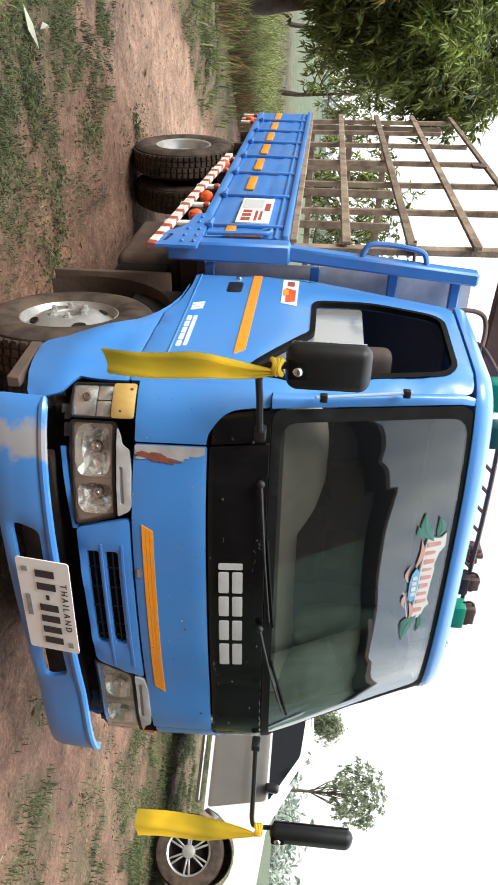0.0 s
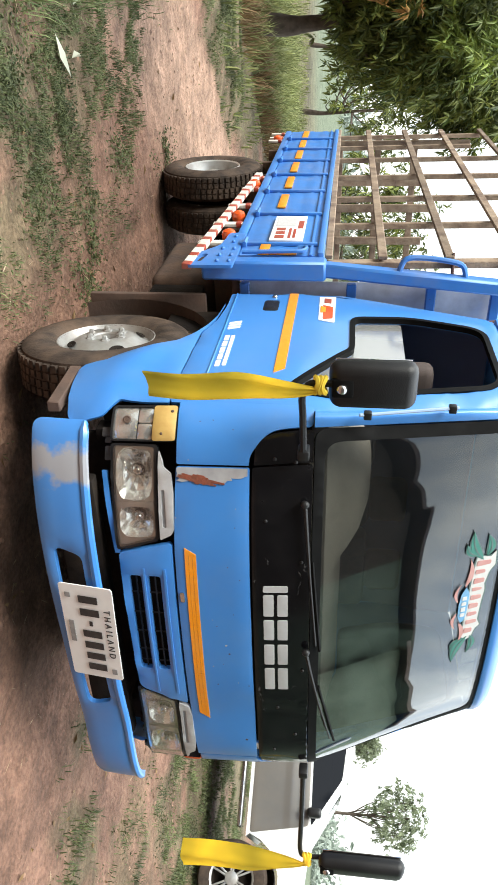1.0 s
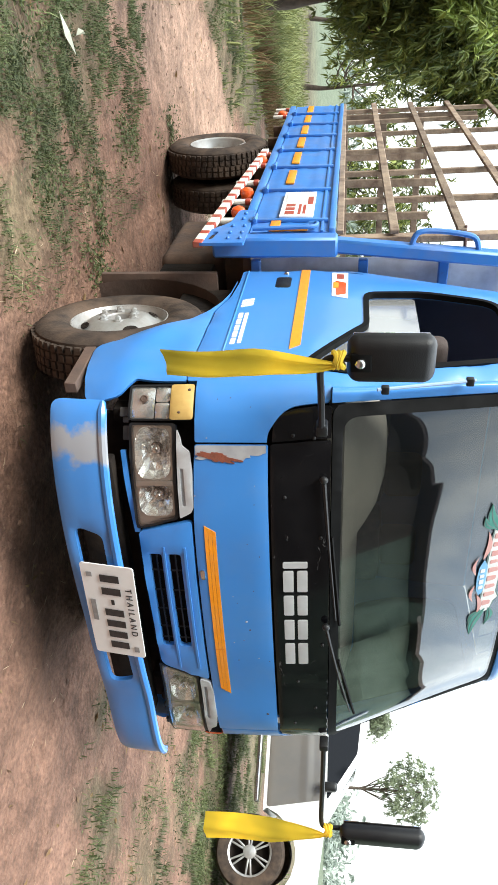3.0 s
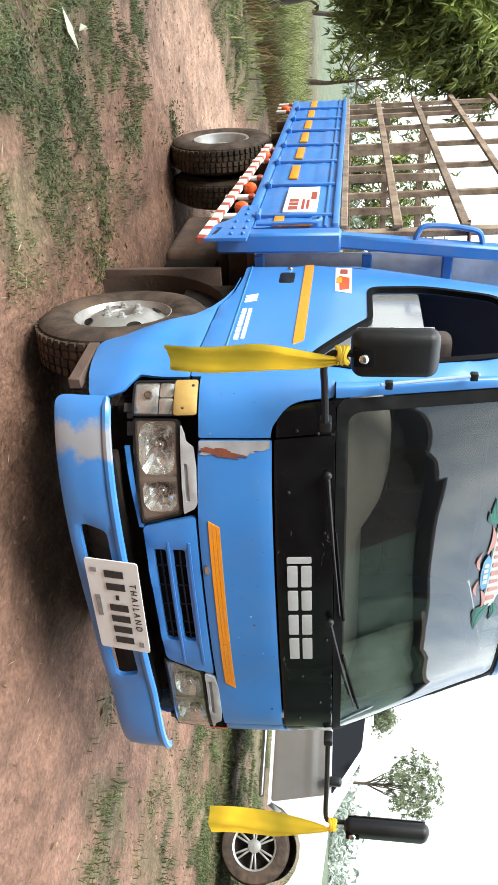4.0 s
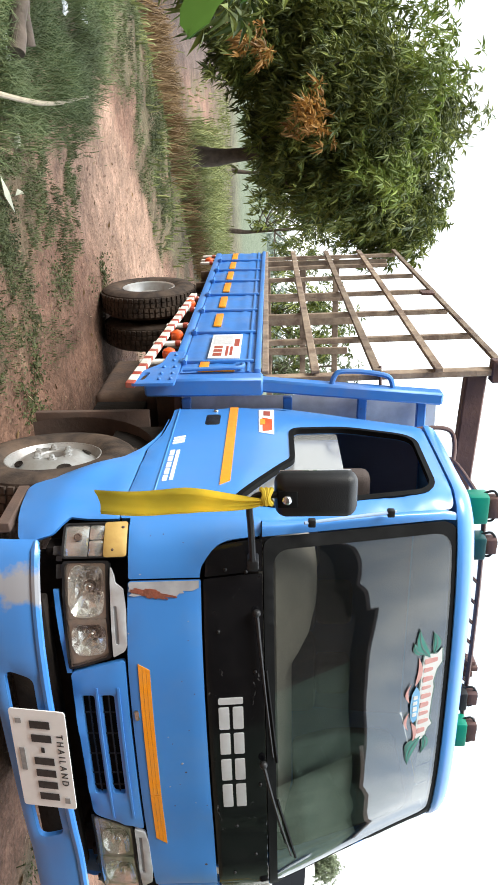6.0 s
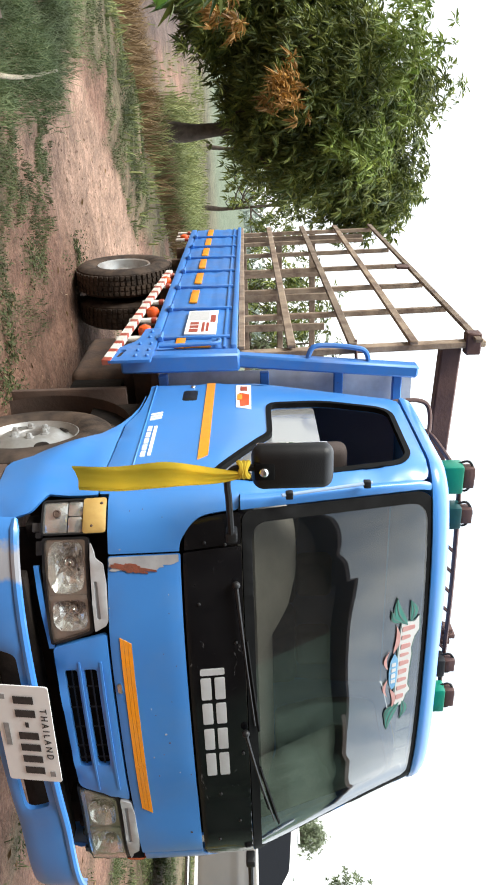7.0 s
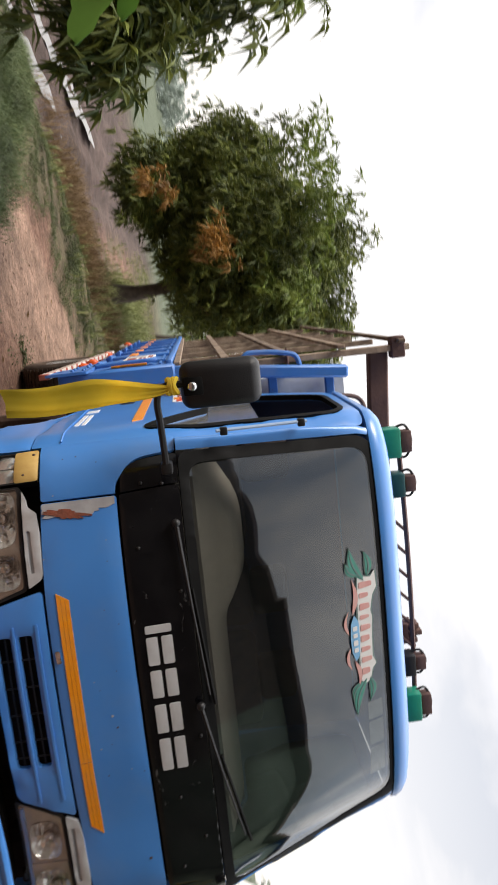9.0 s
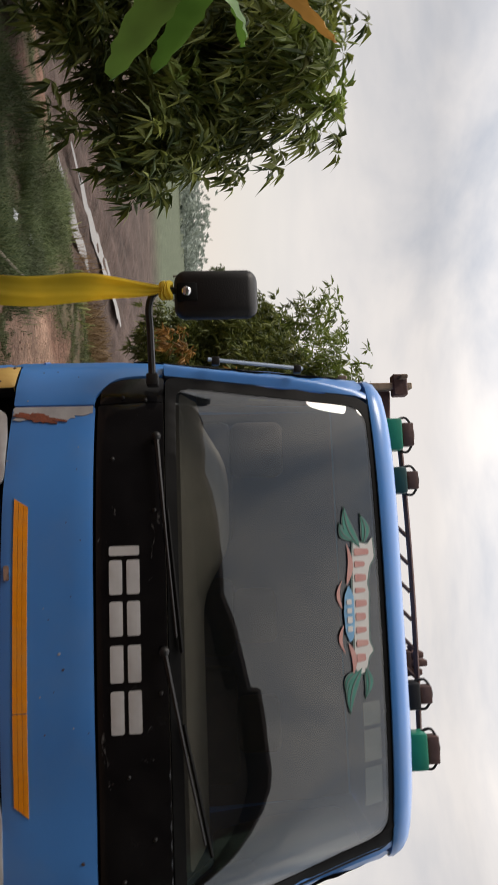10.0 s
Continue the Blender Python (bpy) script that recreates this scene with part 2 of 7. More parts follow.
M["salmon"] = material("salmon_print", (0.46, 0.22, 0.20), 0.4, second=(0.52, 0.34, 0.30), scale=20, amount=0.6)
M["sky_blue"] = material("blue_print", (0.12, 0.30, 0.50), 0.4, second=(0.25, 0.5, 0.72), scale=20, amount=0.5)
M["sticker_edge"] = material("dark_sticker_edge", (0.10, 0.16, 0.15), 0.5, second=(0.07, 0.11, 0.10), scale=30, amount=0.5)
M["sticker_green"] = material("green_print", (0.025, 0.17, 0.13), 0.4, second=(0.06, 0.26, 0.21), scale=20, amount=0.6)
M["paper"] = material("pale_paper", (0.55, 0.60, 0.60), 0.7, second=(0.42, 0.47, 0.47), scale=30, amount=0.6)
M["mud_rubber"] = material("muddy_brown_rubber", (0.105, 0.066, 0.050), 0.85, second=(0.06, 0.04, 0.032), scale=7, amount=0.8, dirt=(0.15, 0.09, 0.062), dirt_amount=0.5, dirt_scale=5, bump=0.25, bump_scale=60)
M["faint_ink"] = material("faint_grey_print", (0.55, 0.54, 0.54), 0.5, second=(0.45, 0.44, 0.44), scale=80, amount=0.8)
M["rail_paint"] = material("pale_blue_rail_paint", (0.30, 0.40, 0.55), 0.35, second=(0.24, 0.33, 0.48), scale=15, amount=0.5)
M["sticker_white"] = material("off_white_print", (0.58, 0.58, 0.56), 0.4, second=(0.48, 0.48, 0.47), scale=20, amount=0.5)


def scraped(name, base, x0, wide):
    """The base paint with a ragged vertical band scraped down to grey, at x0."""
    m = base.copy()
    m.name = name
    n, l = m.node_tree.nodes, m.node_tree.links
    p = n["Principled BSDF"]
    src = p.inputs["Base Color"].links[0].from_socket
    tc = n.new("ShaderNodeTexCoord")
    sx = n.new("ShaderNodeSeparateXYZ")
    l.new(tc.outputs["Object"], sx.inputs[0])
    ns = n.new("ShaderNodeTexNoise")
    ns.inputs["Scale"].default_value = 7.0
    ns.inputs["Detail"].default_value = 9.0
    ns.inputs["Roughness"].default_value = 0.6
    l.new(tc.outputs["Object"], ns.inputs["Vector"])
    a = n.new("ShaderNodeMath")
    a.operation = "MULTIPLY_ADD"
    a.inputs[1].default_value = 0.34
    l.new(ns.outputs["Fac"], a.inputs[0])
    l.new(sx.outputs["X"], a.inputs[2])
    b = n.new("ShaderNodeMath")
    b.operation = "ADD"
    b.inputs[1].default_value = -x0 - 0.17
    l.new(a.outputs[0], b.inputs[0])
    c = n.new("ShaderNodeMath")
    c.operation = "ABSOLUTE"
    l.new(b.outputs[0], c.inputs[0])
    r = n.new("ShaderNodeMapRange")
    r.inputs["From Min"].default_value = wide
    r.inputs["From Max"].default_value = wide * 0.35
    l.new(c.outputs[0], r.inputs["Value"])
    mx = n.new("ShaderNodeMix")
    mx.data_type = "RGBA"
    l.new(r.outputs[0], mx.inputs[0])
    l.new(src, mx.inputs[6])
    mx.inputs[7].default_value = (0.30, 0.31, 0.34, 1)
    l.new(mx.outputs[2], p.inputs["Base Color"])
    return m


M["bumper_paint"] = scraped("scraped_bumper_paint", M["blue"], -0.83, 0.075)


def scuffed(name, base, scale, low, high, tone, stretch=(1, 1, 1)):
    """The base surface with small pale scuffs and specks on it."""
    m = base.copy()
    m.name = name
    n, l = m.node_tree.nodes, m.node_tree.links
    p = n["Principled BSDF"]
    src = p.inputs["Base Color"].links[0].from_socket
    tc = n.new("ShaderNodeTexCoord")
    mp = n.new("ShaderNodeMapping")
    mp.inputs["Scale"].default_value = stretch
    ns = n.new("ShaderNodeTexNoise")
    ns.inputs["Scale"].default_value = scale
    ns.inputs["Detail"].default_value = 7.0
    ns.inputs["Roughness"].default_value = 0.7
    ns.inputs["Distortion"].default_value = 0.8
    r = n.new("ShaderNodeMapRange")
    r.inputs["From Min"].default_value = low
    r.inputs["From Max"].default_value = high
    mx = n.new("ShaderNodeMix")
    mx.data_type = "RGBA"
    mx.inputs[7].default_value = (*tone, 1)
    l.new(tc.outputs["Object"], mp.inputs["Vector"])
    l.new(mp.outputs["Vector"], ns.inputs["Vector"])
    l.new(ns.outputs["Fac"], r.inputs["Value"])
    l.new(r.outputs[0], mx.inputs[0])
    l.new(src, mx.inputs[6])
    l.new(mx.outputs[2], p.inputs["Base Color"])
    return m


M["black"] = scuffed("scuffed_black_panel", M["black"], 13.0, 0.66, 0.78, (0.22, 0.22, 0.22), (1, 1, 1.6))
M["plastic"] = scuffed("worn_black_plastic", M["plastic"], 30.0, 0.68, 0.85, (0.10, 0.10, 0.10))
M["blue_bed"] = scuffed("chipped_blue_bed_paint", M["blue_bed"], 16.0, 0.68, 0.74, (0.10, 0.06, 0.045), (1, 0.6, 1))
M["bumper_paint"] = scuffed("scuffed_bumper_paint", M["bumper_paint"], 18.0, 0.68, 0.76, (0.25, 0.27, 0.30))

# ================= building helpers =================
from mathutils.geometry import delaunay_2d_cdt


def link_mesh(name, bm, mat, smooth=True):
    me = bpy.data.meshes.new(name)
    bm.normal_update()
    bm.to_mesh(me)
    bm.free()
    for m in (mat if isinstance(mat, (list, tuple)) else (mat,)):
        me.materials.append(m)
    if smooth:
        for p in me.polygons:
            p.use_smooth = True
        me.set_sharp_from_angle(angle=radians(38))
    return new(name, me)


def part(name, bm, mat, parent, label="", smooth=True):
    ob = link_mesh(name, bm, mat, smooth)
    ob.parent = parent
    if label:
        ob["label"] = label
    return ob


def thing(name, label, category, group="", at=(0, 0, 0)):
    ob = new(name)
    ob.location = at
    ob.empty_display_size = 0.1
    return tagged(ob, label, category, group)


def box(bm, lo, hi, bevel=0.0, seg=2, m=None):
    """A box with rounded edges, added to bm."""
    r = bmesh.ops.create_cube(bm, size=1.0)
    vs = r["verts"]
    size = [b - a for a, b in zip(lo, hi)]
    mid = [(a + b) / 2 for a, b in zip(lo, hi)]
    for v in vs:
        v.co = Vector([c * s for c, s in zip(v.co, size)])
    if bevel:
        es = {e for v in vs for e in v.link_edges}
        r2 = bmesh.ops.bevel(bm, geom=list(es), offset=bevel, segments=seg, profile=0.5, affect="EDGES", clamp_overlap=True)
        vs = list({v for f in r2["faces"] for v in f.verts} | {v for v in vs if v.is_valid})
    for v in vs:
        v.co += Vector(mid)
    if m is not None:
        bmesh.ops.transform(bm, matrix=m, verts=vs)
    return vs


def bar(bm, a, b, wide, deep, up=(0, 0, 1), bevel=0.004):
    """A straight bar of section wide x deep from a to b; deep lies along up."""
    a, b = Vector(a), Vector(b)
    y = (b - a).normalized()
    z = Vector(up)
    z = (z - y * z.dot(y)).normalized()
    x = y.cross(z)
    m = Matrix((x, y, z)).transposed().to_4x4()
    m.translation = (a + b) / 2
    return box(bm, (-wide / 2, -(b - a).length / 2, -deep / 2), (wide / 2, (b - a).length / 2, deep / 2), bevel, 1, m)


def tube(bm, pts, radius, seg=8, closed=False):
    """A round tube through pts; radius may be a list."""
    pts = [Vector(p) for p in pts]
    n = len(pts)
    rad = radius if isinstance(radius, (list, tuple)) else [radius] * n
    rings = []
    side = None
    for i, p in enumerate(pts):
        d = (pts[(i + 1) % n] - pts[i - 1]) if closed else (pts[min(i + 1, n - 1)] - pts[max(i - 1, 0)])
        d.normalize()
        if side is None:
            side = d.orthogonal().normalized()
        side = (side - d * side.dot(d)).normalized()
        up = d.cross(side)
        rings.append([bm.verts.new(p + (side * math.cos(k * math.tau / seg) + up * math.sin(k * math.tau / seg)) * rad[i]) for k in range(seg)])
    for i in range(n if closed else n - 1):
        a, b = rings[i], rings[(i + 1) % n]
        for k in range(seg):
            bm.faces.new((a[k], a[(k + 1) % seg], b[(k + 1) % seg], b[k]))
    if not closed:
        bm.faces.new(rings[0][::-1])
        bm.faces.new(rings[-1])
    return rings


def smooth_path(pts, steps=6):
    """A rounded path through pts."""
    pts = [Vector(p) for p in pts]
    out = []
    for i in range(len(pts) - 1):
        p0, p1, p2, p3 = pts[max(i - 1, 0)], pts[i], pts[i + 1], pts[min(i + 2, len(pts) - 1)]
        for k in range(steps):
            t = k / steps
            out.append(0.5 * ((2 * p1) + (p2 - p0) * t + (2 * p0 - 5 * p1 + 4 * p2 - p3) * t * t + (3 * p1 - p0 - 3 * p2 + p3) * t ** 3))
    out.append(pts[-1])
    return out


def revolve(bm, profile, seg=48, axis="X"):
    """Spin (along axis, radius) points round the axis."""
    rings = []
    for h, r in profile:
        ring = []
        for k in range(seg):
            a = k * math.tau / seg
            ring.append(bm.verts.new((h, r * math.cos(a), r * math.sin(a)) if axis == "X" else (r * math.cos(a), r * math.sin(a), h)))
        rings.append(ring)
    for a, b in zip(rings, rings[1:]):
        for k in range(seg):
            bm.faces.new((a[k], a[(k + 1) % seg], b[(k + 1) % seg], b[k]))
    return rings


def lerp(table, t):
    if t <= table[0][0]:
        return table[0][1]
    for (a, va), (b, vb) in zip(table, table[1:]):
        if t <= b:
            k = (t - a) / (b - a)
            return va + (vb - va) * k
    return table[-1][1]


def inside(poly, x, y):
    c = False
    j = len(poly) - 1
    for i in range(len(poly)):
        (xi, yi), (xj, yj) = poly[i], poly[j]
        if (yi > y) != (yj > y) and x < (xj - xi) * (y - yi) / (yj - yi) + xi:
            c = not c
        j = i
    return c


def rounded(points, radius, seg=5):
    """A polygon with rounded corners; radius is one number or one for each corner."""
    n = len(points)
    rs = radius if isinstance(radius, (list, tuple)) else [radius] * n
    out = []
    for i, p in enumerate(points):
        p, a, b, r = Vector(p), Vector(points[i - 1]), Vector(points[(i + 1) % n]), rs[i]
        if r <= 0:
            out.append(tuple(p))
            continue
        da, db = a - p, b - p
        r = min(r, da.length * 0.48, db.length * 0.48)
        pa, pb = p + da.normalized() * r, p + db.normalized() * r
        for k in range(seg + 1):
            t = k / seg
            q = pa * (1 - t) ** 2 + p * 2 * t * (1 - t) + pb * t * t
            out.append((q.x, q.y))
    return out


def dense(poly, step):
    out = []
    for i, (x, y) in enumerate(poly):
        x2, y2 = poly[(i + 1) % len(poly)]
        k = max(1, int(math.ceil(math.hypot(x2 - x, y2 - y) / step)))
        out += [(x + (x2 - x) * j / k, y + (y2 - y) * j / k) for j in range(k)]
    return out


def sheet(bm, outer, place, holes=(), step=0.06, thick=0.012, lift=0.0, flip=False, rim=0.0):
    """A panel cut to the outline outer (with holes) in the flat, laid on the surface place(u, v), with thickness.
    rim: how far the edges turn down, as a rounded edge."""
    outer = dense(outer, step)
    holes = [dense(h, step) for h in holes]
    vs, es = [], []
    for loop in (outer, *holes):
        o = len(vs)
        vs += loop
        es += [(o + i, o + (i + 1) % len(loop)) for i in range(len(loop))]
    border = np.array(vs)
    us, ws = [p[0] for p in outer], [p[1] for p in outer]
    u = min(us) + step / 2
    while u < max(us):
        w = min(ws) + step / 2
        while w < max(ws):
            if inside(outer, u, w) and not any(inside(h, u, w) for h in holes):
                if np.min(np.hypot(border[:, 0] - u, border[:, 1] - w)) > step * 0.45:
                    vs.append((u, w))
            w += step
        u += step
    co, _, tris, *_ = delaunay_2d_cdt([Vector(v) for v in vs], es, [], 0, 1e-6)
    keep = []
    for t in tris:
        cx = sum(co[i].x for i in t) / 3
        cy = sum(co[i].y for i in t) / 3
        if inside(outer, cx, cy) and not any(inside(h, cx, cy) for h in holes):
            keep.append(list(t))
    used = sorted({i for t in keep for i in t})
    count = {}
    for t in keep:
        for a, b in zip(t, t[1:] + t[:1]):
            count[(min(a, b), max(a, b))] = count.get((min(a, b), max(a, b)), 0) + 1
    edge_v = {i for e, c in count.items() if c == 1 for i in e}
    top, low = {}, {}
    e = 1e-3
    for i in used:
        u, v = co[i]
        p = Vector(place(u, v))
        nrm = (Vector(place(u + e, v)) - Vector(place(u - e, v))).cross(Vector(place(u, v + e)) - Vector(place(u, v - e))).normalized()
        if flip:
            nrm = -nrm
        drop = rim if i in edge_v else 0.0
        top[i] = bm.verts.new(p + nrm * (lift - drop))
        low[i] = bm.verts.new(p + nrm * (lift - thick))
    for t in keep:
        a, b, c = (t[0], t[1], t[2]) if not flip else (t[0], t[2], t[1])
        bm.faces.new((top[a], top[b], top[c]))
        bm.faces.new((low[a], low[c], low[b]))
        for x, y in ((a, b), (b, c), (c, a)):
            if count[(min(x, y), max(x, y))] == 1:
                bm.faces.new((top[x], low[x], low[y], top[y]))
    return bm


def mirrored(bm):
    """bm with a mirrored copy across x = 0."""
    for v in bm.verts:
        v.co.x = -v.co.x
    bmesh.ops.reverse_faces(bm, faces=bm.faces)
    return bm


# the cab's skin: a plan outline that is a superellipse in front and straight along the sides
NOSE = [(0.3, 0.0), (0.85, 0.0), (1.2, 0.012), (1.43, 0.03), (2.27, 0.363), (2.37, 0.44)]
WIDE = [(0.3, 1.0), (0.9, 1.02), (1.35, 1.02), (2.19, 0.968), (2.37, 0.92)]
CURVE = [(0.3, 0.45), (1.45, 0.45), (2.24, 0.27), (2.37, 0.27)]
# the cab is not quite even: its far cheek stands further out, less so towards the roof
CHEEK = [(0.3, 0.068), (1.45, 0.068), (1.85, 0.035), (2.17, 0.0)]
POW = 2.6
ARC = []
_p, _s = None, 0.0
for _i in range(181):
    _a = radians(_i / 2)
    _q = Vector((1.02 * math.sin(_a) ** (2 / POW), 0.45 - 0.45 * max(0.0, math.cos(_a)) ** (2 / POW)))
    if _p is not None:
        _s += (_q - _p).length
    ARC.append((_s, _a, _q.x, _q.y))
    _p = _q
U_END = _s


def u_of_x(x):
    """How far round the skin the place x lies, from the middle."""
    return math.copysign(lerp([(q[2], q[0]) for q in ARC], abs(x)), x)


def u_of_y(y):
    return lerp([(q[3], q[0]) for q in ARC], y) if y < 0.45 else U_END + y - 0.45


def cheek(x, y, g):
    """The place x, y of the skin, pushed out by g where it turns round the far corner."""
    k = min(1.0, max(0.0, (x - 0.45) / 0.45))
    k = k * k * (3 - 2 * k)
    return x + g * k, y - g * k * min(1.0, max(0.0, (0.55 - y) / 0.3))


def skin(u, z):
    a, s = abs(u), math.copysign(1, u)
    w, f, d = lerp(WIDE, z), lerp(NOSE, z), lerp(CURVE, z)
    if a >= U_END:
        x, y = s * w, f + d + a - U_END
    else:
        phi = lerp([(q[0], q[1]) for q in ARC], a)
        x, y = s * w * math.sin(phi) ** (2 / POW), f + d - d * max(0.0, math.cos(phi)) ** (2 / POW)
    if u > 0:
        x, y = cheek(x, y, lerp(CHEEK, z))
    return (x, y, z)


def plain(u, z):
    """The near half of the skin, folded over to x > 0, for pieces that are mirrored afterwards."""
    p = skin(-abs(u), z)
    return (-p[0], p[1], z)


def flank(y, z):
    """The skin of the cab's side at x < 0."""
    w, f, d = lerp(WIDE, z), lerp(NOSE, z), lerp(CURVE, z)
    k = min(0.99, max(0.0, f + d - y) / d)
    return (-w * (1 - k ** POW) ** (1 / POW), y, z)

# ================= ground =================
def fbm(x, y, f, seed, octaves=4):
    """Smooth value noise on arrays, about -1 to 1."""
    out = np.zeros_like(x, dtype=float)
    amp, tot = 1.0, 0.0
    for o in range(octaves):
        rs = np.random.RandomState(seed * 17 + o)
        tab = rs.rand(256, 256) * 2 - 1
        u, v = x * f + 13.7 * o + 100, y * f + 7.3 * o + 100
        i, j = np.floor(u).astype(int), np.floor(v).astype(int)
        a, b = u - i, v - j
        a, b = a * a * (3 - 2 * a), b * b * (3 - 2 * b)
        i0, i1, j0, j1 = i % 256, (i + 1) % 256, j % 256, (j + 1) % 256
        out += amp * ((tab[i0, j0] * (1 - a) + tab[i1, j0] * a) * (1 - b) + (tab[i0, j1] * (1 - a) + tab[i1, j1] * a) * b)
        tot += amp
        amp *= 0.5
        f = f * 2.03
    return out / tot * 1.6


def step01(x, a, b):
    t = np.clip((x - a) / (b - a), 0, 1)
    return t * t * (3 - 2 * t)


def bank_of(x, y):
    """Distance beyond the far edge of the track (minus: on the track or this side of it)."""
    return (x + 1.67) * -0.8 + (y - 6.5) * 0.6


def ground_z(x, y):
    x, y = np.asarray(x, float), np.asarray(y, float)
    s = bank_of(x, y)
    near = 1 / (1 + ((x / 30) ** 2 + (y / 30) ** 2) ** 2)
    z = 0.035 * fbm(x, y, 0.5, 3) * near + 0.024 * fbm(x, y, 2.6, 5, 5) * near
    z += 0.016 * np.clip(x - 0.5, 0, 30) - 0.004 * np.clip(x - 12, 0, 18)
    z += 0.10 * step01(s, 0.0, 0.9) * (1 - step01(s, 1.2, 2.2))
    z -= 0.10 * step01(s, 1.6, 2.6) * near
    z += 0.05 * np.sin(x * 7.0 + 0.6 * np.sin(y * 0.7)) * step01(s, 2.0, 2.8) * near * step01(-x, 3.0, 4.0)
    for xr in (-0.86, 0.86):
        z -= 0.022 * np.exp(-((x - xr) / 0.16) ** 2) * near
    for d in (-0.45, -1.5):
        z -= 0.03 * np.exp(-((s - d) / 0.2) ** 2) * near
    return z - 0.012


def grassy(x, y):
    """How thickly grass grows, 0 to 1."""
    x, y = np.asarray(x, float), np.asarray(y, float)
    s = bank_of(x, y)
    n = fbm(x, y, 0.9, 11) + 0.5 * fbm(x, y, 3.1, 12)
    g = step01(n, 0.10, 0.52) * 0.95
    left = np.exp(-((x + 2.2) / 0.7) ** 2) * step01(y, -0.2, 0.5) * (1 - step01(y, 2.9, 3.6))
    g = np.maximum(g * 0.85, left * 0.75 * step01(n, -0.2, 0.45))
    # the lush corner by the stake, a dark mat, a tuft by the wheel and weeds before it
    lush = step01(-x, 2.15, 2.55) * step01(y, 0.6, 1.6) * (1 - step01(y + 0.9 * (x + 2.5), 4.0, 4.9)) * step01(n, -0.75, -0.15)
    clumps = np.zeros_like(x)
    for cx, cy, wx, wy in ((-1.80, 2.02, 0.32, 0.13), (-1.22, 4.1, 0.13, 0.28), (-1.02, 2.02, 0.36, 0.20), (-1.41, 2.88, 0.15, 0.20), (-1.50, 1.50, 0.32, 0.22), (-2.2, 1.3, 0.5, 0.4), (1.55, 0.62, 0.28, 0.16)):
        clumps = np.maximum(clumps, np.exp(-((x - cx) / wx) ** 2 - ((y - cy) / wy) ** 2))
    bare = np.exp(-((x + 1.75) / 0.35) ** 2 - ((y - 3.3) / 0.7) ** 2)
    g = np.maximum(np.maximum(g, lush), clumps * step01(n, -0.8, -0.1)) * (1 - 0.85 * bare)
    g *= 1 - step01(-s, -0.15, 0.15) * (1 - step01(-s, 1.5, 1.9)) * 0.96 * (1 - lush)
    g = np.maximum(g, step01(s, 0.05, 0.45) * (1 - step01(s, 1.5, 2.1)) * step01(n, -0.9, 0.0))
    g = np.maximum(g, step01(x, 2.7, 3.7) * step01(n, -0.9, 0.0) * 0.95)
    g = np.maximum(g, step01(np.hypot(x, y), 16, 24) * 0.95)
    under = (1 - step01(np.abs(x), 1.0, 1.35)) * step01(y, -0.4, 0.1) * (1 - step01(y, 5.2, 5.8))
    g *= 1 - 0.9 * under
    field = step01(s, 2.0, 2.5) * step01(-x, 2.8, 3.6) * (1 - step01(y, 24, 34))
    g *= 1 - 0.93 * field
    front = (1 - step01(y, -0.3, 0.4)) * (1 - step01(np.abs(x), 1.6, 3.2))
    return np.clip(g * (1 - 0.8 * front), 0, 1)


def spaced(lo, hi, step, far):
    mid = list(np.arange(lo, hi, step))
    out, d, p = [], step, hi
    while p < far:
        out.append(p)
        d *= 1.25
        p += d
    out.append(far)
    low, d, p = [], step, lo - step
    while p > -far:
        low.append(p)
        d *= 1.25
        p -= d
    low.append(-far)
    return np.array(low[::-1] + mid + out)


xs, ys = spaced(-7.0, 7.0, 0.06, 1500), spaced(-3.5, 13.0, 0.065, 1500)
GX2, GY2 = np.meshgrid(xs, ys)
GZ = ground_z(GX2, GY2)
me = bpy.data.meshes.new("ground")
nx, ny = len(xs), len(ys)
idx = np.arange(nx * ny).reshape(ny, nx)
quads = np.stack([idx[:-1, :-1], idx[:-1, 1:], idx[1:, 1:], idx[1:, :-1]], -1).reshape(-1, 4)
me.from_pydata(np.stack([GX2, GY2, GZ], -1).reshape(-1, 3).tolist(), [], quads.tolist())
me.polygons.foreach_set("use_smooth", [True] * len(me.polygons))
S = bank_of(GX2, GY2)
gr = grassy(GX2, GY2)
soil = np.array([0.165, 0.092, 0.064])
sand = np.array([0.250, 0.158, 0.112])
turf = np.array([0.064, 0.070, 0.036])
mud = np.array([0.085, 0.058, 0.048])
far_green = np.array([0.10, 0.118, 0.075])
dry = (0.5 + 0.5 * fbm(GX2, GY2, 0.7, 21))[..., None]
col = soil * (0.85 + 0.3 * dry)
tr = (step01(-S, -0.1, 0.2) * (1 - step01(-S, 1.3, 2.2)))[..., None]
col = col * (1 - tr) + sand * (0.85 + 0.25 * dry) * tr
fl = (step01(S, 1.9, 2.5) * step01(-GX2, 2.8, 3.6))[..., None]
col = col * (1 - fl) + mud * (0.8 + 0.4 * dry) * fl
g3 = (gr * np.where(np.hypot(GX2, GY2) > 14, 0.75, 0.68))[..., None]
col = col * (1 - g3) + turf * (0.8 + 0.5 * dry) * g3
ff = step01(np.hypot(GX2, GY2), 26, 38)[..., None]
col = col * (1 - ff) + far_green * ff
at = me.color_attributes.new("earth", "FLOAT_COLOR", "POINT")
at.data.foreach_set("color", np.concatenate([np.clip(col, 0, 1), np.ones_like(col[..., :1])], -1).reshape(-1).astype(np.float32))

